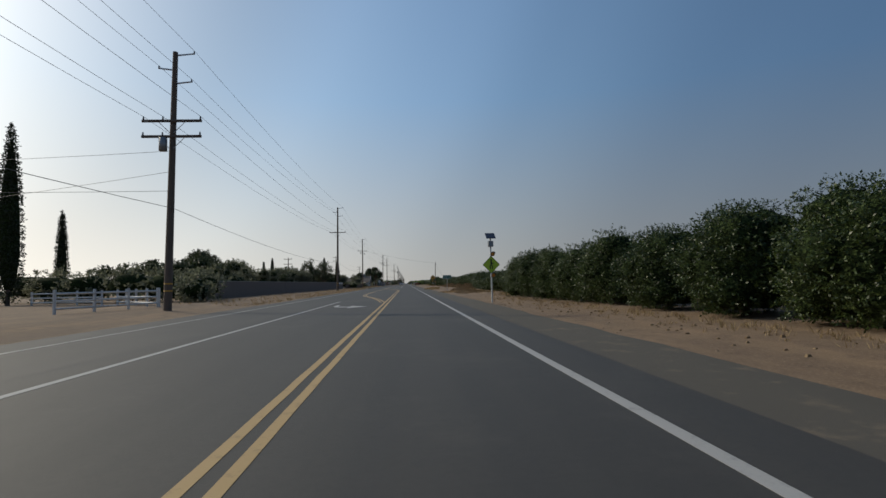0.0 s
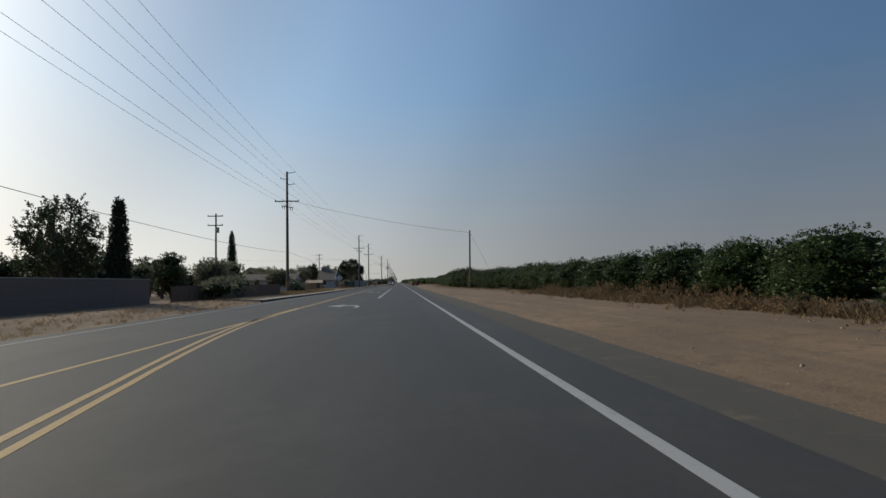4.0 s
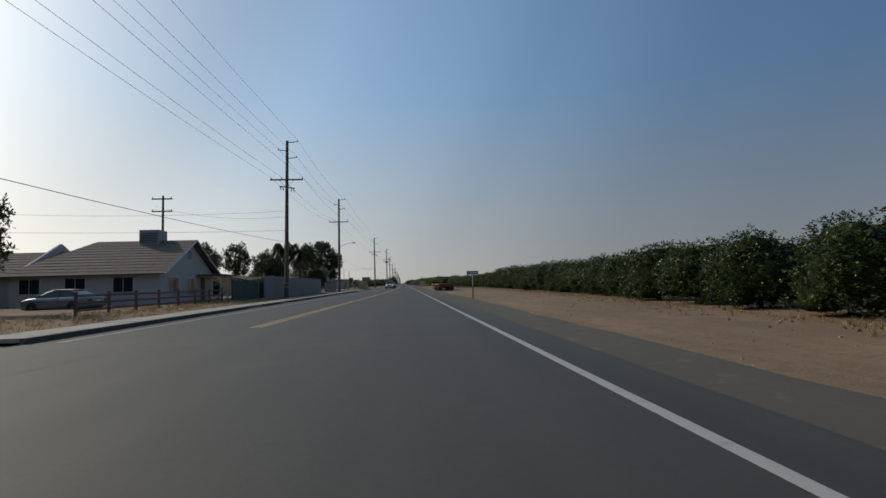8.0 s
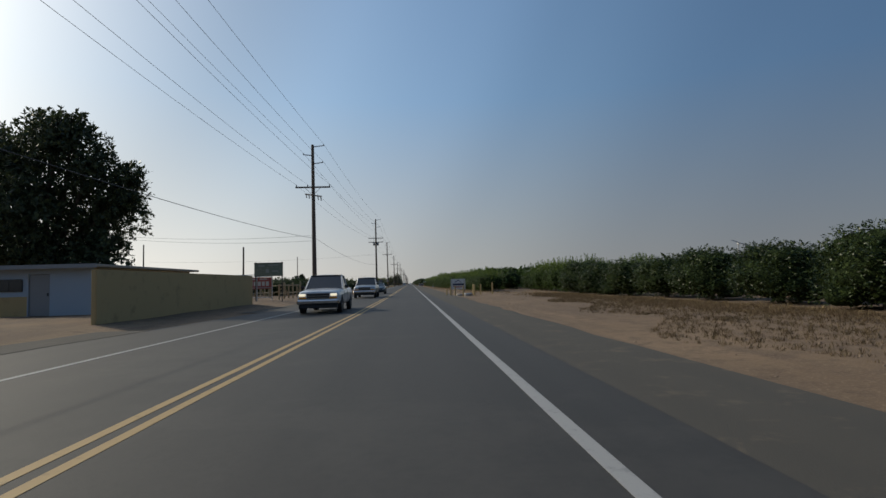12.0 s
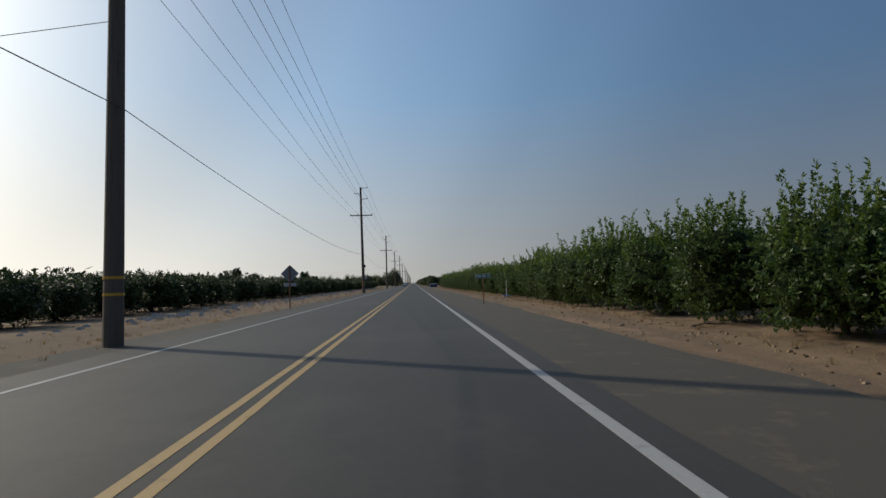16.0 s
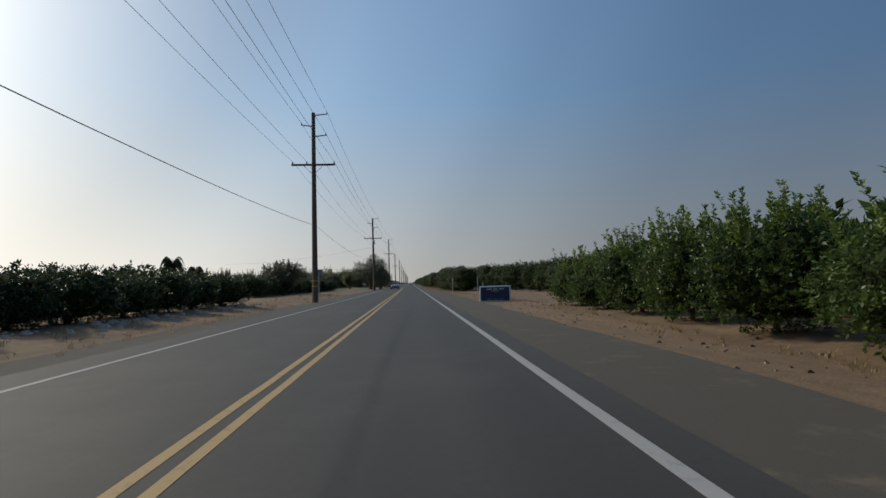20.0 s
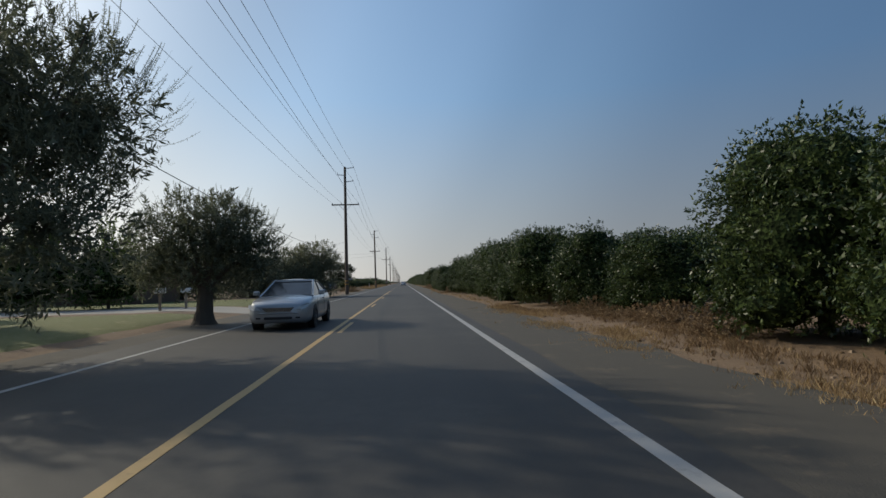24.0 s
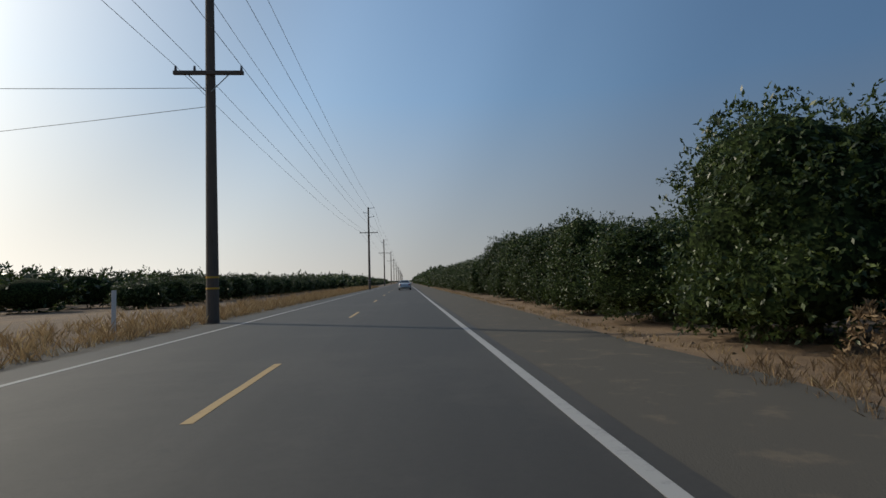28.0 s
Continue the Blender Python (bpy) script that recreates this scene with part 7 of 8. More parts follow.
def shingled(parent, name, a, b, c, d, rows, material=ROOF):
    """A roof slope from eave corners a, b to ridge corners c, d, laid in overlapping courses."""
    a, b, c, d = (Vector(v) for v in (a, b, c, d))
    n = (b - a).cross(d - a).normalized()
    if n.z < 0:
        n = -n
    slope = part(name, plate([a, b, c, d], 0.06, -n), material, parent)
    for r in range(rows):
        t0, t1 = r / rows, min(1.0, (r + 1.15) / rows)
        l0, r0, l1, r1 = a.lerp(d, t0), b.lerp(c, t0), a.lerp(d, t1), b.lerp(c, t1)
        bm = bmesh.new()
        vs = [bm.verts.new(v) for v in (l0 + n * 0.035, r0 + n * 0.035, r1 + n * 0.008, l1 + n * 0.008, l0, r0)]
        bm.faces.new((vs[0], vs[1], vs[2], vs[3]))
        bm.faces.new((vs[4], vs[5], vs[1], vs[0]))
        part("shingle_course", bm, material, slope)
    return slope


# house with its gable to the road: own x runs along the road's line away from the driver, own -y faces the road
h_ = thing("house", -18.25, 262.5, ground_z(-17.3, 268), 90, "single-storey pale stucco house with a brown gable roof", "house")
W_, D_, E_, P_ = 11.1, 10.6, 2.4, 5.25
part("wall", box(0, W_, 0, 0.2, -0.2, E_), STUCCO, h_)
part("wall", box(0, W_, D_ - 0.2, D_, -0.2, E_), STUCCO, h_)
part("wall", box(0, 0.2, 0.202, D_ - 0.202, -0.2, E_), STUCCO, h_)
part("wall", box(W_ - 0.2, W_, 0.202, D_ - 0.202, -0.2, E_), STUCCO, h_)
for y in (0.0, D_ - 0.2):
    part("gable", plate([(0, y, E_ + 0.002), (W_, y, E_ + 0.002), (W_ / 2, y, P_ - 0.1)], 0.2), STUCCO, h_)
shingled(h_, "roof_slope", (-0.6, -0.6, E_ - 0.12), (-0.6, D_ + 0.6, E_ - 0.12), (W_ / 2, D_ - 3.1, P_), (W_ / 2, -0.6, P_), 12)
shingled(h_, "roof_slope", (W_ + 0.6, D_ + 0.6, E_ - 0.12), (W_ + 0.6, -0.6, E_ - 0.12), (W_ / 2, -0.6, P_), (W_ / 2, D_ - 3.1, P_), 12)
part("roof_hip", plate([(-0.6, D_ + 0.6, E_ - 0.12), (W_ + 0.6, D_ + 0.6, E_ - 0.12), (W_ / 2, D_ - 3.1, P_)], 0.05, Vector((0, 0, -1))), ROOF, h_)
for s_ in (-1, 1):
    part("barge_board", tube((W_ / 2 + s_ * (W_ / 2 + 0.6), -0.62, E_ - 0.16), (W_ / 2, -0.62, P_ - 0.06), 0.09, 0.09, 4), WHITE_WOOD, h_)
window(h_, 2.3, 1.45, 1.8, 1.2, 0.0)
window(h_, 5.8, 1.45, 1.5, 1.1, 0.0)
part("gable_vent", box(W_ / 2 - 0.35, W_ / 2 + 0.35, -0.03, 0.0, 3.6, 4.3), GREY_METAL, h_)
part("door", box(8.0, 8.9, -0.05, 0.0, 0, 2.05), BROWN_FENCE, h_)
for k in range(3):
    part("porch_post", tube((7.2 + 1.9 * k, -2.0, 0), (7.2 + 1.9 * k, -2.0, 2.2), 0.07, 0.07, 6), WHITE_WOOD, h_)
part("porch_roof", box(6.8, 11.4, -2.3, -0.05, 2.22, 2.32, 0.01), ROOF, h_)
cool = part("roof_cooler", box(W_ / 2 - 0.8, W_ / 2 + 0.8, 2.2, 3.8, P_ - 0.5, P_ + 0.87, 0.03), GREY_METAL, h_, "grey evaporative cooler box")
for k in range(6):
    part("louvre", box(W_ / 2 - 0.83, W_ / 2 - 0.8, 2.35, 3.65, P_ - 0.2 + 0.14 * k, P_ - 0.14 + 0.14 * k), CHASSIS, cool)
# side windows facing the driver
# lower wing behind the main roof
for x0, x1, y0, y1 in ((1.5, 1.7, D_ + 0.002, 19.8), (9.4, 9.6, D_ + 0.002, 19.8), (1.702, 9.398, 19.6, 19.8)):
    part("wall", box(x0, x1, y0, y1, -0.2, E_ - 0.02), STUCCO, h_)
part("gable", plate([(1.5, 19.6, E_ - 0.018), (9.6, 19.6, E_ - 0.018), (W_ / 2, 19.6, 4.36)], 0.2), STUCCO, h_)
shingled(h_, "roof_slope", (0.9, D_ - 1.0, E_ - 0.14), (0.9, 20.3, E_ - 0.14), (W_ / 2, 20.3, 4.45), (W_ / 2, D_ - 2.2, 4.45), 10)
shingled(h_, "roof_slope", (10.2, 20.3, E_ - 0.14), (10.2, D_ - 1.0, E_ - 0.14), (W_ / 2, D_ - 2.2, 4.45), (W_ / 2, 20.3, 4.45), 10)
for yy in (2.6, 6.0, 9.2):
    fr = part("window", box(-0.06, 0.02, yy - 0.75, yy + 0.75, 0.95, 2.1, 0.01), WHITE_WOOD, h_)
    for s_ in (-1, 1):
        part("pane", box(-0.075, -0.058, yy + s_ * 0.36 - 0.33, yy + s_ * 0.36 + 0.33, 1.0, 2.05), GLASS, fr)


def plain_house(x, y, turn, w, d, eave, peak, wall, label, name="house"):
    h = thing(name, x, y, ground_z(x, y), turn, label, "house", "houses along the road")
    part("wall", box(-w / 2, w / 2, -d / 2, -d / 2 + 0.2, -0.2, eave), wall, h)
    part("wall", box(-w / 2, w / 2, d / 2 - 0.2, d / 2, -0.2, eave), wall, h)
    for s in (-1, 1):
        part("wall", box(s * w / 2 - 0.1, s * w / 2 + 0.1, -d / 2 + 0.202, d / 2 - 0.202, -0.2, eave), wall, h)
        part("gable", plate([(s * w / 2 - 0.1, -d / 2, eave + 0.002), (s * w / 2 - 0.1, d / 2, eave + 0.002), (s * w / 2 - 0.1, 0, peak - 0.05)], 0.2, Vector((1, 0, 0))), wall, h)
        shingled(h, "roof_slope", (-w / 2 - 0.5, s * (d / 2 + 0.5), eave - 0.1), (w / 2 + 0.5, s * (d / 2 + 0.5), eave - 0.1), (w / 2 + 0.5, 0, peak), (-w / 2 - 0.5, 0, peak), 9)
    for k in (-0.28, 0.22):
        window(h, k * w, 1.45, 1.4, 1.1, -d / 2)
    part("door", box(-0.45, 0.45, -d / 2 - 0.05, -d / 2, 0, 2.05), BROWN_FENCE, h)
    return h


plain_house(-25, 211.5, 0, 13, 7, 2.2, 3.25, STUCCO, "low tan-roofed house behind dry weeds")
plain_house(-38, 256.5, 90, 10, 7, 3.6, 6.0, STUCCO, "pale gabled house behind trees")
plain_house(-24, 327, 92, 9, 7, 2.3, 3.6, TAN_WALL, "low house behind the block wall")
plain_house(-24.0, 298, 90, 9, 6, 2.1, 2.85, TAN_WALL, "low tan house behind the block wall")
plain_house(-27.2, 755, 90, 9, 9.4, 1.95, 2.75, TAN_WALL, "low brown house beyond a dirt yard")
plain_house(-24, 690.4, 0, 10, 7, 2.4, 3.5, BROWN_FENCE, "brown house among trees behind a lawn")

# tan garden shed
s = thing("garden_shed", -20.6, 244.0, ground_z(-20, 246.2), 8, "tan shed with a ribbed sheet roof", "shed")
for x0, x1, y0, y1 in ((-1.95, 1.95, -1.4, -1.34), (-1.95, 1.95, 1.34, 1.4), (-1.95, -1.89, -1.33, 1.33), (1.89, 1.95, -1.33, 1.33)):
    part("wall", box(x0, x1, y0, y1, -0.1, 1.55), TAN_WALL, s)
for k in range(9):
    for sg in (-1, 1):
        part("roof_sheet", plate([(-2.15 + 0.48 * k, sg * 1.6, 1.5), (-1.69 + 0.48 * k, sg * 1.6, 1.5), (-1.69 + 0.48 * k, 0, 2.15), (-2.15 + 0.48 * k, 0, 2.15)], 0.03, Vector((0, 0, 1))), TAN_ROOF, s)
part("door", box(0.6, 1.5, -1.44, -1.402, 0, 1.45), BROWN_FENCE, s)

# shop at the corner: painted walls, flat roof, opening and doors
s = thing("corner_shop", -14.6, 354.6, ground_z(-14.6, 355), 0, "flat-roofed corner shop painted pale blue, cream and ochre", "shop")
SHOP_H, SHOP_D = 2.3, 11.4
part("wall", box(-4.9, -2.95, 0, 0.2, -0.1, SHOP_H), BLUE_WALL, s)
part("wall", box(-2.948, -1.95, 0, 0.2, 2.02, SHOP_H), BLUE_WALL, s)
part("wall", box(-1.948, 0, 0, 0.2, -0.1, SHOP_H), BLUE_WALL, s)
part("painted_panel", box(-4.85, -3.0, -0.012, 0.0, 0.0, 0.95), YELLOW_WALL, s, "ochre painted lower band")
sw = part("shop_window", box(-4.4, -3.2, -0.05, 0.0, 1.2, 1.8), CHASSIS, s)
for k in range(2):
    part("pane", box(-4.36 + 0.58 * k, -3.82 + 0.58 * k, -0.058, -0.05, 1.24, 1.76), GLASS, sw)
door = part("door", box(-2.92, -1.98, 0.06, 0.12, 0, 2.0), GREY_METAL, s)
part("door_handle", box(-2.1, -2.04, 0.03, 0.06, 0.95, 1.1), CHASSIS, door)
CREAM_WALL = surface("cream_painted_wall", (0.40, 0.35, 0.25), (0.52, 0.46, 0.34), 0.9, 0, 0.6, 20, 0.2, wear=(0.34, 0.29, 0.21))
for y0, y1, z0 in ((0.202, 1.6, -0.1), (1.602, 2.498, 2.02), (2.5, SHOP_D, -0.1)):
    part("wall", box(-0.2, 0, y0, y1, z0, SHOP_H), CREAM_WALL, s)
door = part("door", box(-0.14, -0.08, 1.63, 2.47, 0, 2.0), BROWN_FENCE, s)
part("door_handle", box(-0.08, -0.05, 2.3, 2.38, 0.95, 1.1), CHROME, door)
sw = part("side_window", box(0.0, 0.05, 2.9, 4.3, 0.9, 1.85), WHITE_WOOD, s)
part("pane", box(0.05, 0.06, 2.98, 4.22, 0.98, 1.77), GLASS, sw)
part("wall", box(-4.9, -0.202, SHOP_D - 0.2, SHOP_D, -0.1, SHOP_H), STUCCO, s)
part("wall", box(-4.9, -4.7, 0.202, SHOP_D - 0.202, -0.1, SHOP_H), STUCCO, s)
part("roof_slab", box(-5.2, 0.5, -0.5, SHOP_D + 0.4, SHOP_H + 0.002, SHOP_H + 0.14, 0.02), CONCRETE, s)
part("fascia", box(-5.22, 0.52, -0.54, -0.502, SHOP_H - 0.04, SHOP_H + 0.16), GREY_METAL, s)
block_wall(-10.45, 347.6, -9.9, 364.5, 1.98, "ochre painted yard wall beside the shop", YELLOW_WALL, False, 0.4, False)
for x, y, h in ((-16.3, 383.4, 5.3), (-25.4, 452.7, 8.0), (-36.9, 405, 7.6)):
    b = thing("yard_pole", x, y, ground_z(x, y), 0, "plain thin wooden service pole", "utility pole", "service poles")
    part("shaft", tube((0, 0, -0.3), (0.05, 0, h), 0.11, 0.08, 9), POLE_WOOD, b)


def small_pole(x, y, h, label="smaller wooden pole with a cross-arm behind the houses", can=False):
    p = thing("service_pole", x, y, ground_z(x, y), 0, label, "utility pole", "service poles")
    part("shaft", tube((0, 0, -0.3), (0.04, 0, h), 0.15, 0.10, 10), POLE_WOOD, p)
    for z in (h - 0.35, h - 1.6):
        part("cross_arm", box(-1.0, 1.0, -0.2, -0.1, z - 0.06, z + 0.06, 0.01), POLE_WOOD, p)
        for dx in (-0.9, 0.9):
            part("insulator", tube((dx, -0.15, z + 0.05), (dx, -0.15, z + 0.22), 0.05, 0.03, 7), INSULATOR, p)
    if can:
        part("transformer", tube((0.3, -0.15, h - 2.6), (0.3, -0.15, h - 1.9), 0.2, 0.2, 12), GREY_METAL, p)


small_pole(-24, 276, 10.5)
small_pole(-16.3, 769.9, 8.6, can=True)
small_pole(-29, 132.7, 8.2)
small_pole(-24, 184, 11.0, can=True)
small_pole(-46, 204.6, 8.0)

# lawn and its edging
def on_ground(name, x0, x1, y0, y1, lift, material, label, category):
    """A thin layer that follows the earth, with an uneven edge."""
    xs = [x0 + (x1 - x0) * (1 - (1 - i / 24) ** 1.6) for i in range(25)]
    ys = [y0 + (y1 - y0) * i / 30 for i in range(31)]
    v, f = [], []
    for j, yy in enumerate(ys):
        for i, xx in enumerate(xs):
            ex = 0.5 * noise.noise((yy * 0.5, 3.1, 0)) * (i / 24) ** 6
            ey = 0.5 * noise.noise((xx * 0.5, 7.1, 0)) * (abs(j - 15) / 15) ** 6
            edge = i in (0, 24) or j in (0, 30)
            v.append((xx + ex, yy + ey, ground_z(xx + ex, yy + ey) + (lift if not edge else -0.02)))
            if i and j:
                k = j * 25 + i
                f.append((k - 26, k - 25, k, k - 1))
    tagged(link(name, from_arrays(name, v, f), material, smooth=True), label, category, kind="structure")


on_ground("lawn", -42, -8.0, 640, 671, 0.03, LAWN, "mown green lawn beside the road", "lawn")
on_ground("lawn", -42, -8.6, 678, 692, 0.03, LAWN, "mown green lawn beyond a driveway", "lawn")
on_ground("driveway", -40, -6.2, 672.2, 677, 0.025, CONCRETE, "pale driveway across the lawn", "driveway")
on_ground("lawn", -30, -17.5, 734.6, 745, 0.03, LAWN, "patch of green lawn on a dirt yard", "lawn")
GRASS = foliage("mown_grass", (0.050, 0.066, 0.016), (0.085, 0.105, 0.028), (0.135, 0.145, 0.05), 0.6, 0.3)
for x, y in ((-11.2, 672.6), (-11.1, 675.4)):
    b = thing("mailbox", x, y, ground_z(x, y), 90, "pale mailbox on a short post", "mailbox", "mailboxes")
    part("post", box(-0.05, 0.05, -0.05, 0.05, -0.2, 0.85), BARE_WOOD, b)
    part("box", box(-0.14, 0.14, -0.25, 0.25, 0.86, 1.12, 0.04), SIGN_WHITE, b)

# ================= dry grass, brush and litter =================
def tufts(name, n, where, height, material, label, seed, blades=9, wide=0.009):
    """Dry stalks in loose tufts, in one mesh. where() gives a place on the ground."""
    rng = random.Random(seed)
    v, f = [], []
    for _ in range(n):
        x, y = where(rng)
        z = ground_z(x, y) - 0.02
        hh = height * rng.uniform(0.4, 1.2)
        for k in range(blades):
            a = rng.uniform(0, 6.283)
            d = rng.uniform(0, 0.22) * (0.5 + hh)
            bx, by = x + d * math.cos(a), y + d * math.sin(a)
            lx, ly = rng.gauss(0, 0.3) * hh, rng.gauss(0, 0.3) * hh
            h = hh * rng.uniform(0.5, 1.0)
            wx, wy = wide * math.cos(a + 1.57), wide * math.sin(a + 1.57)
            b = len(v)
            v += [(bx - wx, by - wy, z), (bx + wx, by + wy, z), (bx + lx * 0.5 + wx * 0.7, by + ly * 0.5 + wy * 0.7, z + h * 0.6), (bx + lx, by + ly, z + h)]
            f.append((b, b + 1, b + 2, b + 3))
    tagged(link(name, from_arrays(name, v, f), material), label, "grass", kind="stuff")


def beside_orchard(y0, y1, out=1.6):
    def where(r):
        y = r.uniform(y0, y1)
        return steps(y, FACE) - abs(r.gauss(0, out * 0.5)) + 0.4, y
    return where


def band(x0, x1, y0, y1):
    return lambda r: (r.uniform(x0, x1), r.uniform(y0, y1))


tufts("grass_blades", 9000, lambda r: (-8.3 - 9.0 * r.random() ** 1.4, r.uniform(641, 670.6)), 0.07, GRASS, "short green blades of a mown lawn", 57, 9, 0.005)
tufts("grass_blades", 3500, lambda r: (-8.9 - 9.0 * r.random() ** 1.4, r.uniform(678.4, 691.6)), 0.07, GRASS, "short green blades of a mown lawn", 58, 9, 0.005)
tufts("dry_grass", 2600, beside_orchard(-10, 391.3, 1.5), 0.22, DRY, "thin dry grass at the foot of the orchard", 1)
tufts("dry_grass", 2200, beside_orchard(391.3, 854.3, 0.8), 0.16, DRY, "thin dry grass at the foot of the orchard", 2)
tufts("dry_brush", 1500, beside_orchard(83.6, 156, 1.6), 0.45, BRUSH, "dry tan brush at the foot of the orchard", 3, 14, 0.012)
verge = [(649 + 3.1 * k + 0.9 * math.sin(k * 4.1), 4.9 + 0.5 * math.sin(k * 2.7)) for k in range(8)]
tufts("dry_grass", 1300, lambda r: (lambda c: (c[1] + r.gauss(0, 0.35), c[0] + r.gauss(0, 0.8)))(r.choice(verge)), 0.17, DRY, "patches of yellow dry grass on the verge", 5, 12, 0.006)
tufts("dry_brush", 900, beside_orchard(652, 672, 1.2), 0.18, BRUSH, "brown dry brush at the foot of the orchard", 56, 12, 0.007)
tufts("dry_brush", 1500, band(4.9, 8.6, 740, 765), 0.26, BRUSH, "dry brown brush between orchard rows", 4, 14, 0.006)
tufts("dry_brush", 500, lambda r: (6.4 + r.gauss(0, 0.8), 703.6 + r.gauss(0, 1.3)), 0.26, BRUSH, "dry brown brush between orchard trees", 45, 14, 0.006)
tufts("dry_brush", 2600, lambda r: (lambda y: (steps(y, FACE) - 0.3 - abs(r.gauss(0, 1.3)), y))(r.uniform(322, 373)), 0.16, BRUSH, "low dry brown weeds before the orchard", 46, 12, 0.008)
tufts("dry_brush", 7000, lambda r: (lambda y: (r.uniform(6.6 + 0.13 * (y - 336) + 0.8 * math.sin(y * 0.7), steps(y, FACE) + 0.5), y))(r.uniform(333, 372)), 0.13, BRUSH, "low dry brown weeds spreading over the earth", 47, 10, 0.008)
tufts("dry_brush", 4200, lambda r: (lambda y: (steps(y, FACE) + 0.3 - 3.6 * r.random() ** 1.5, y))(r.uniform(56, 96)), 0.12, BRUSH, "low dry brown weeds beside the orchard", 48, 10, 0.008)
heap = random.Random(33)
BRUSH_ME = [foliage_mesh("brush_leaves", [crown_arrays(830 + q, (0, 0, 0.2), (1.0, 1.0, 0.5), 2600, 0.036, 0.4, 1.0, 10, 0, 2.6, 0.25, floor=0.0, per=10)], BRUSH) for q in range(4)]


def stem_mesh(seed):
    """Thin dry stems fanning out of one root."""
    q = random.Random(seed)
    bm = bmesh.new()
    for k in range(16):
        a, d = q.uniform(0, 6.283), q.uniform(0.2, 0.85)
        tube((0.06 * math.cos(a), 0.06 * math.sin(a), -0.03), (d * math.cos(a), d * math.sin(a), q.uniform(0.3, 0.75)), 0.012, 0.004, 4, bm)
    me = bpy.data.meshes.new("stems")
    bm.to_mesh(me)
    bm.free()
    me.materials.append(BARK)
    return me


STEM_ME = [stem_mesh(840 + q) for q in range(3)]


def dead_shrub(x, y, sx, sy, sz, label):
    o = new("dead_shrub")
    o.matrix_world = pose(x, y, ground_z(x, y), 0, 0, heap.uniform(0, 360) if sx == sy else heap.uniform(-20, 20)) @ Matrix.Diagonal((sx, sy, sz, 1))
    tagged(o, label, "dead shrub", "dead shrubs")
    for nm, me in (("dry_leaves", heap.choice(BRUSH_ME)), ("stems", heap.choice(STEM_ME))):
        new(nm, me).parent = o


for x, y, sx, sy, sz in ((-8.0, 731.5, 1.3, 2.4, 0.75), (-8.6, 735, 1.5, 2.6, 0.9), (-8.2, 738.5, 1.3, 2.4, 0.8), (-9.6, 733.5, 1.2, 2.2, 0.6)):
    dead_shrub(x, y, sx, sy, sz, "low brown mound of dry brush beside the road")
for k in range(12):
    y = 656 + 0.9 * k
    dead_shrub(steps(y, FACE) + heap.uniform(-0.1, 0.7), y, 0.7, 0.7, heap.uniform(0.35, 0.8), "brown dry brush at the orchard foot")
for k in range(46):
    y = 86 + 1.45 * k
    w = heap.uniform(0.5, 0.95)
    dead_shrub(steps(y, FACE) - 0.1 + heap.uniform(-0.5, 0.3), y, w, w, heap.uniform(0.5, 1.2), "low heap of dry tan brush at the orchard foot")
for k in range(20):
    w = heap.uniform(0.8, 1.25)
    dead_shrub(heap.uniform(5.8, 9.0), 741 + 1.2 * k + heap.uniform(-0.5, 0.5), w, w, heap.uniform(0.7, 1.4), "low heap of dry brown brush in a gap of the orchard")
for k in range(7):
    dead_shrub(6.5 + heap.uniform(-0.6, 1.6), 701.6 + 0.65 * k, 0.9, 0.9, heap.uniform(0.9, 1.5), "low heap of dry brown brush in a gap of the orchard")
tufts("dry_grass", 350, lambda r: (5.5 + r.gauss(0, 0.6), 105.9 + r.gauss(0, 2.5)), 0.45, DRY, "dry grass round a sign post", 6, 12)
tufts("dry_grass", 250, lambda r: (5.6 + r.gauss(0, 0.5), 69.4 + r.gauss(0, 1.5)), 0.2, DRY, "dry grass round a sign post", 7)
tufts("dry_grass", 1700, lambda r: (-10.9 - abs(r.gauss(0, 2.6)), r.uniform(38, 175.1)), 0.24, DRY, "dry grass on the verge before the yards", 8, 12, 0.006)
tufts("dry_grass", 1300, band(-16, -11.6, 177.2, 215.1), 0.45, DRY, "dry grass beside the pavement", 9)
tufts("dry_grass", 900, band(-16, -11.2, 238, 272.9), 0.25, DRY, "dry grass beside the pavement", 10)
tufts("dry_grass", 2600, lambda r: (-6.3 - abs(r.gauss(0, 1.6)), r.uniform(763.7, 892.9)), 0.5, DRY, "tall yellow grass along the verge", 11, 12)
tufts("dry_grass", 1500, lambda r: (-6.6 - abs(r.gauss(0, 2.6)), r.uniform(391.3, 604.5)), 0.18, DRY, "thin dry grass along the verge", 12)
tufts("dry_grass", 500, lambda r: (-8.4 + r.gauss(0, 1.0), 733 + r.gauss(0, 4)), 0.2, BRUSH, "mound of dry grass beside the road", 13, 12)


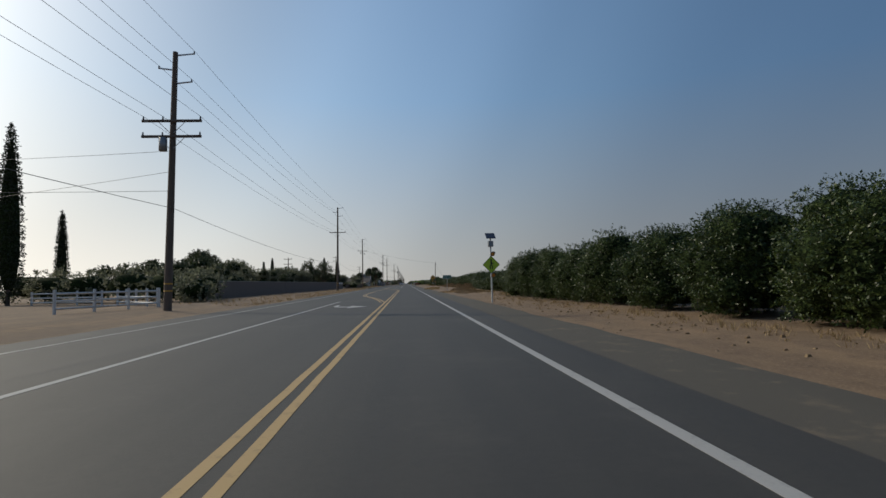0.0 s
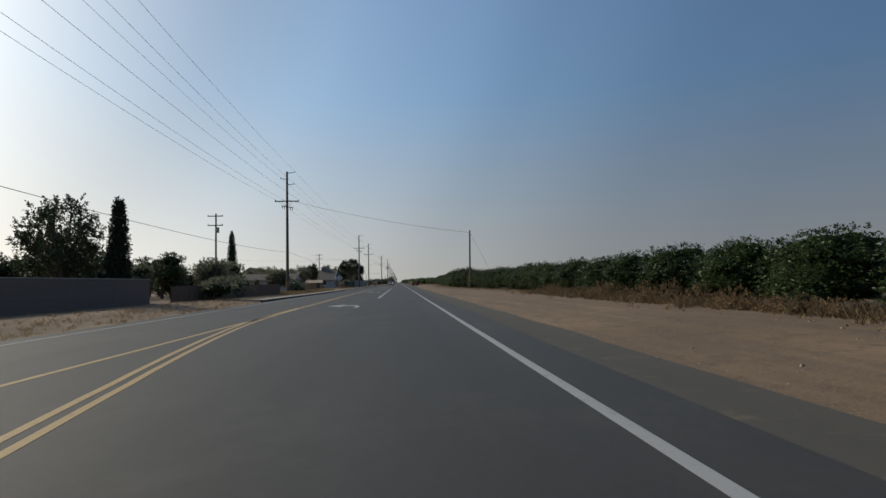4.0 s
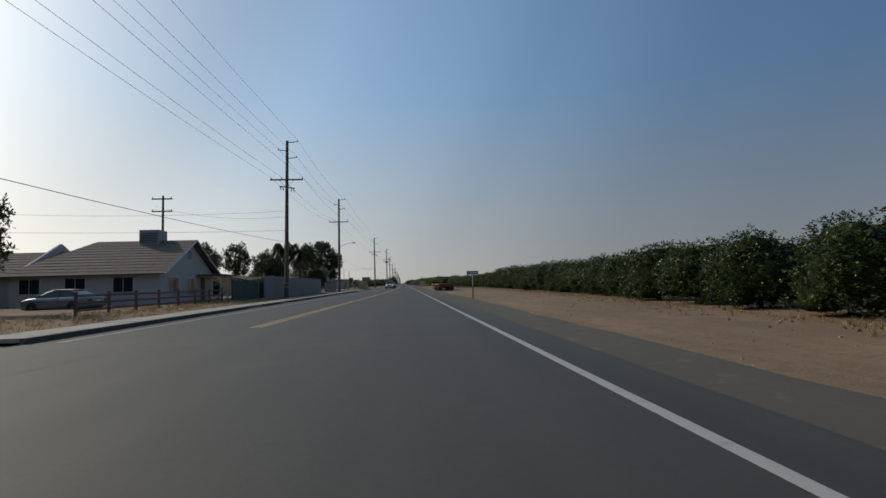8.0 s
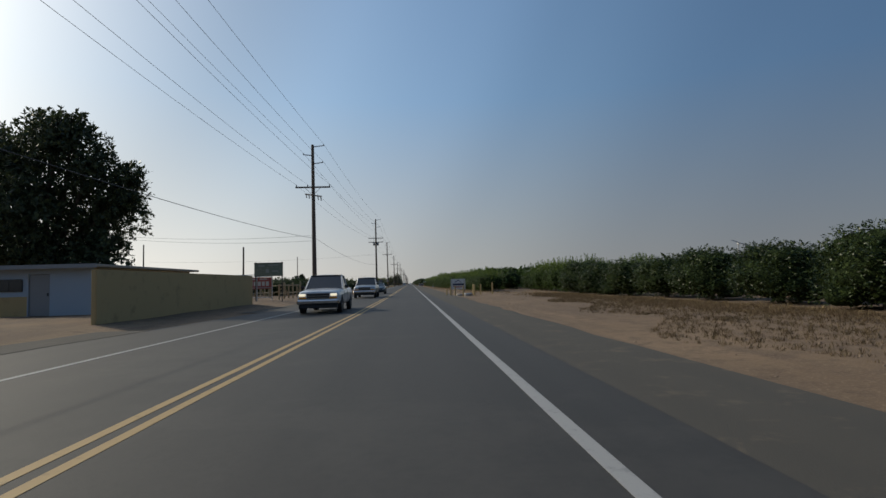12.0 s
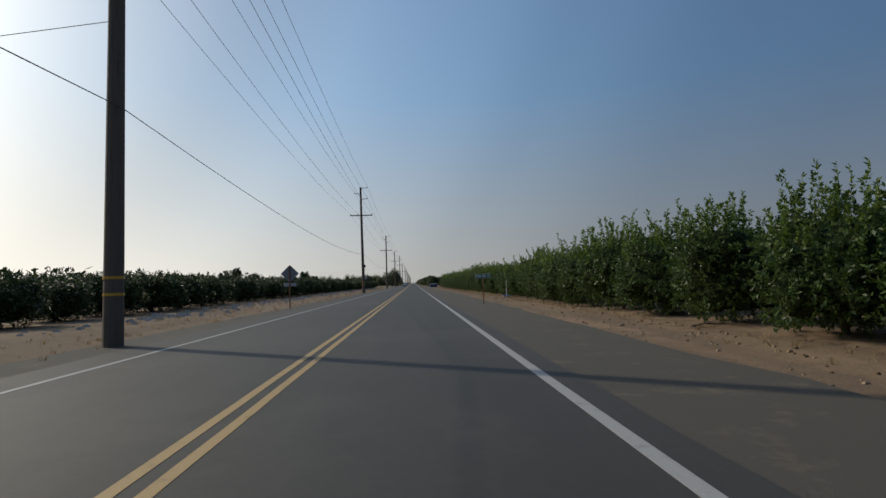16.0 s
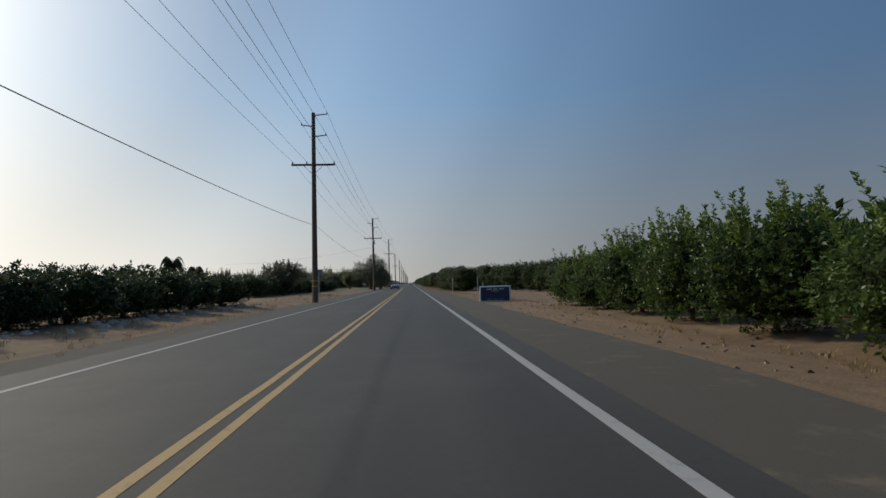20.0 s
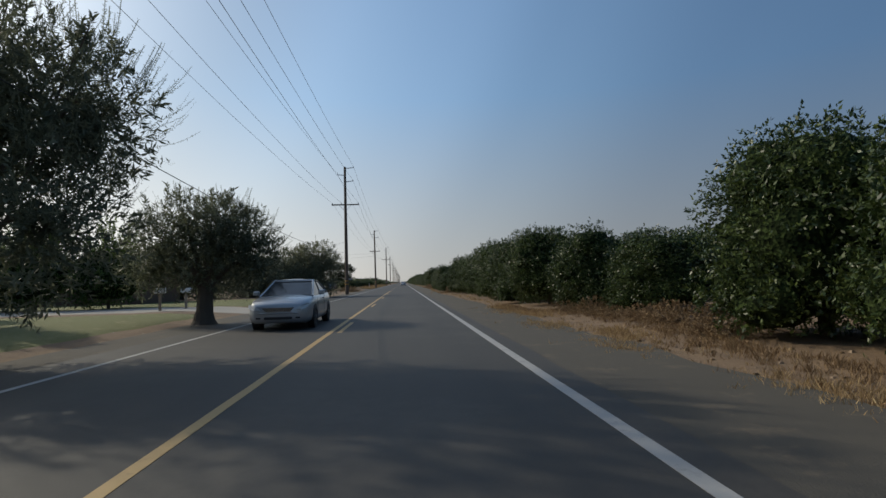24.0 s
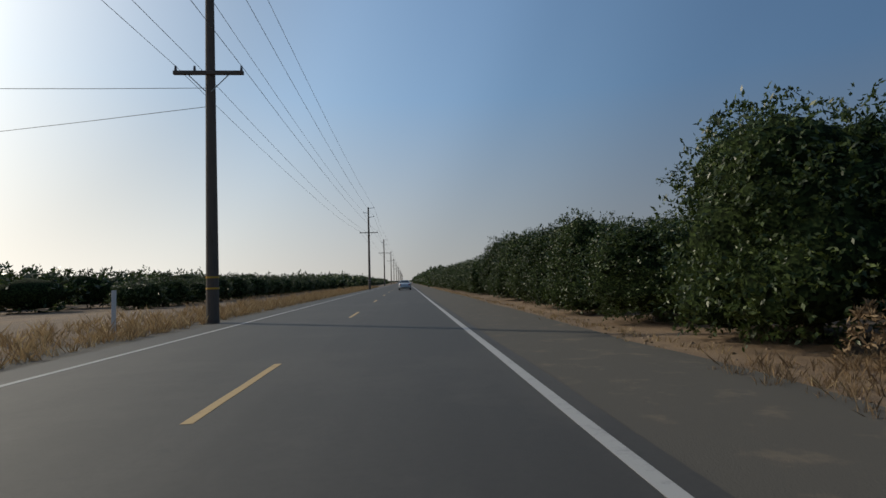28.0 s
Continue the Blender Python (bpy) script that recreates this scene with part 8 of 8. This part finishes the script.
def litter(name, n, where, size, material, label, seed):
    """Loose clods and stones lying on the earth, in one mesh."""
    rng = random.Random(seed)
    v, f = [], []
    for _ in range(n):
        x, y = where(rng)
        s = size * rng.uniform(0.35, 1.3)
        z = ground_z(x, y)
        b = len(v)
        for dx, dy, dz in ((-1, -0.7, -0.3), (1, -0.8, -0.3), (0.9, 0.8, -0.3), (-0.8, 0.9, -0.3), (-0.4, -0.3, 0.5), (0.5, -0.2, 0.6), (0.3, 0.5, 0.45), (-0.4, 0.4, 0.55)):
            v.append((x + s * dx * rng.uniform(0.7, 1.2), y + s * dy * rng.uniform(0.7, 1.2), z + s * dz))
        f += [(b, b + 1, b + 5, b + 4), (b + 1, b + 2, b + 6, b + 5), (b + 2, b + 3, b + 7, b + 6), (b + 3, b, b + 4, b + 7), (b + 4, b + 5, b + 6, b + 7)]
    tagged(link(name, from_arrays(name, v, f), material), label, "stones", kind="stuff")


CLOD = surface("earth_clod", (0.20, 0.145, 0.095), (0.34, 0.25, 0.17), 0.95, 0, 3, 20, 0.4)
STONE = surface("pale_stone", (0.30, 0.28, 0.25), (0.48, 0.45, 0.40), 0.9, 0, 4, 20, 0.3)
litter("clods", 2000, lambda r: (r.uniform(4.6, steps(0, FACE) + 4), r.uniform(0, 370)), 0.034, CLOD, "loose earth clods on the dirt verge", 21)
litter("clods", 2600, lambda r: (r.uniform(4.4, 7.4), r.uniform(370, 830)), 0.04, CLOD, "loose earth clods on the dirt verge", 22)
litter("stones", 5200, lambda r: (r.uniform(2.8, 5.0), r.uniform(0, 830)), 0.018, STONE, "small pale stones on the gravel shoulder", 23)
litter("stones", 1500, lambda r: (r.uniform(-13, -6.2), r.uniform(380, 820)), 0.03, STONE, "small pale stones on the verge", 24)

for x, y, ln, turn, bend in ((8.9, 71.5, 2.6, 80, 0.2), (9.6, 98.2, 1.5, 20, 0.3), (10.4, 96.0, 1.2, 160, 0.2), (11.2, 99.5, 1.8, 12, 0.25), (9.9, 92.6, 1.1, 70, 0.3), (8.4, 67.0, 1.3, 35, 0.25), (6.5, 629.5, 0.9, 60, 0.2), (7.2, 446.0, 1.0, 15, 0.2)):
    b = thing("fallen_branch", x, y, ground_z(x, y) + 0.02, turn, "dry broken branch lying on the earth", "branch", "fallen branches")
    bm = tube((0, 0, 0.03), (ln * 0.5, bend * 0.4, 0.07), 0.032, 0.024, 6)
    part("stem", tube((ln * 0.5, bend * 0.4, 0.07), (ln, -bend * 0.2, 0.05), 0.024, 0.008, 6, bm), BARK, b)
    for k in (0.35, 0.6, 0.8):
        part("twig", tube((ln * k, bend * 0.3, 0.06), (ln * (k + 0.15), bend * 0.3 + 0.28 * (1 if k == 0.6 else -1), 0.14), 0.01, 0.004, 5), BARK, b)

# pale clods added to stand for streaks of sunlight on the earth
litter("stones", 420, lambda r: (-9.6 + r.gauss(0, 0.5), r.uniform(448, 574)), 0.16, STONE, "pale clods in place of sun streaks along the orchard edge", 25)
litter("fallen_leaves", 3600, lambda r: (lambda y: (steps(y, FACE) - 0.9 + r.gauss(0, 0.8), y))(r.uniform(0, 830)), 0.05, BRUSH, "brown fallen leaves under the orchard trees", 26)
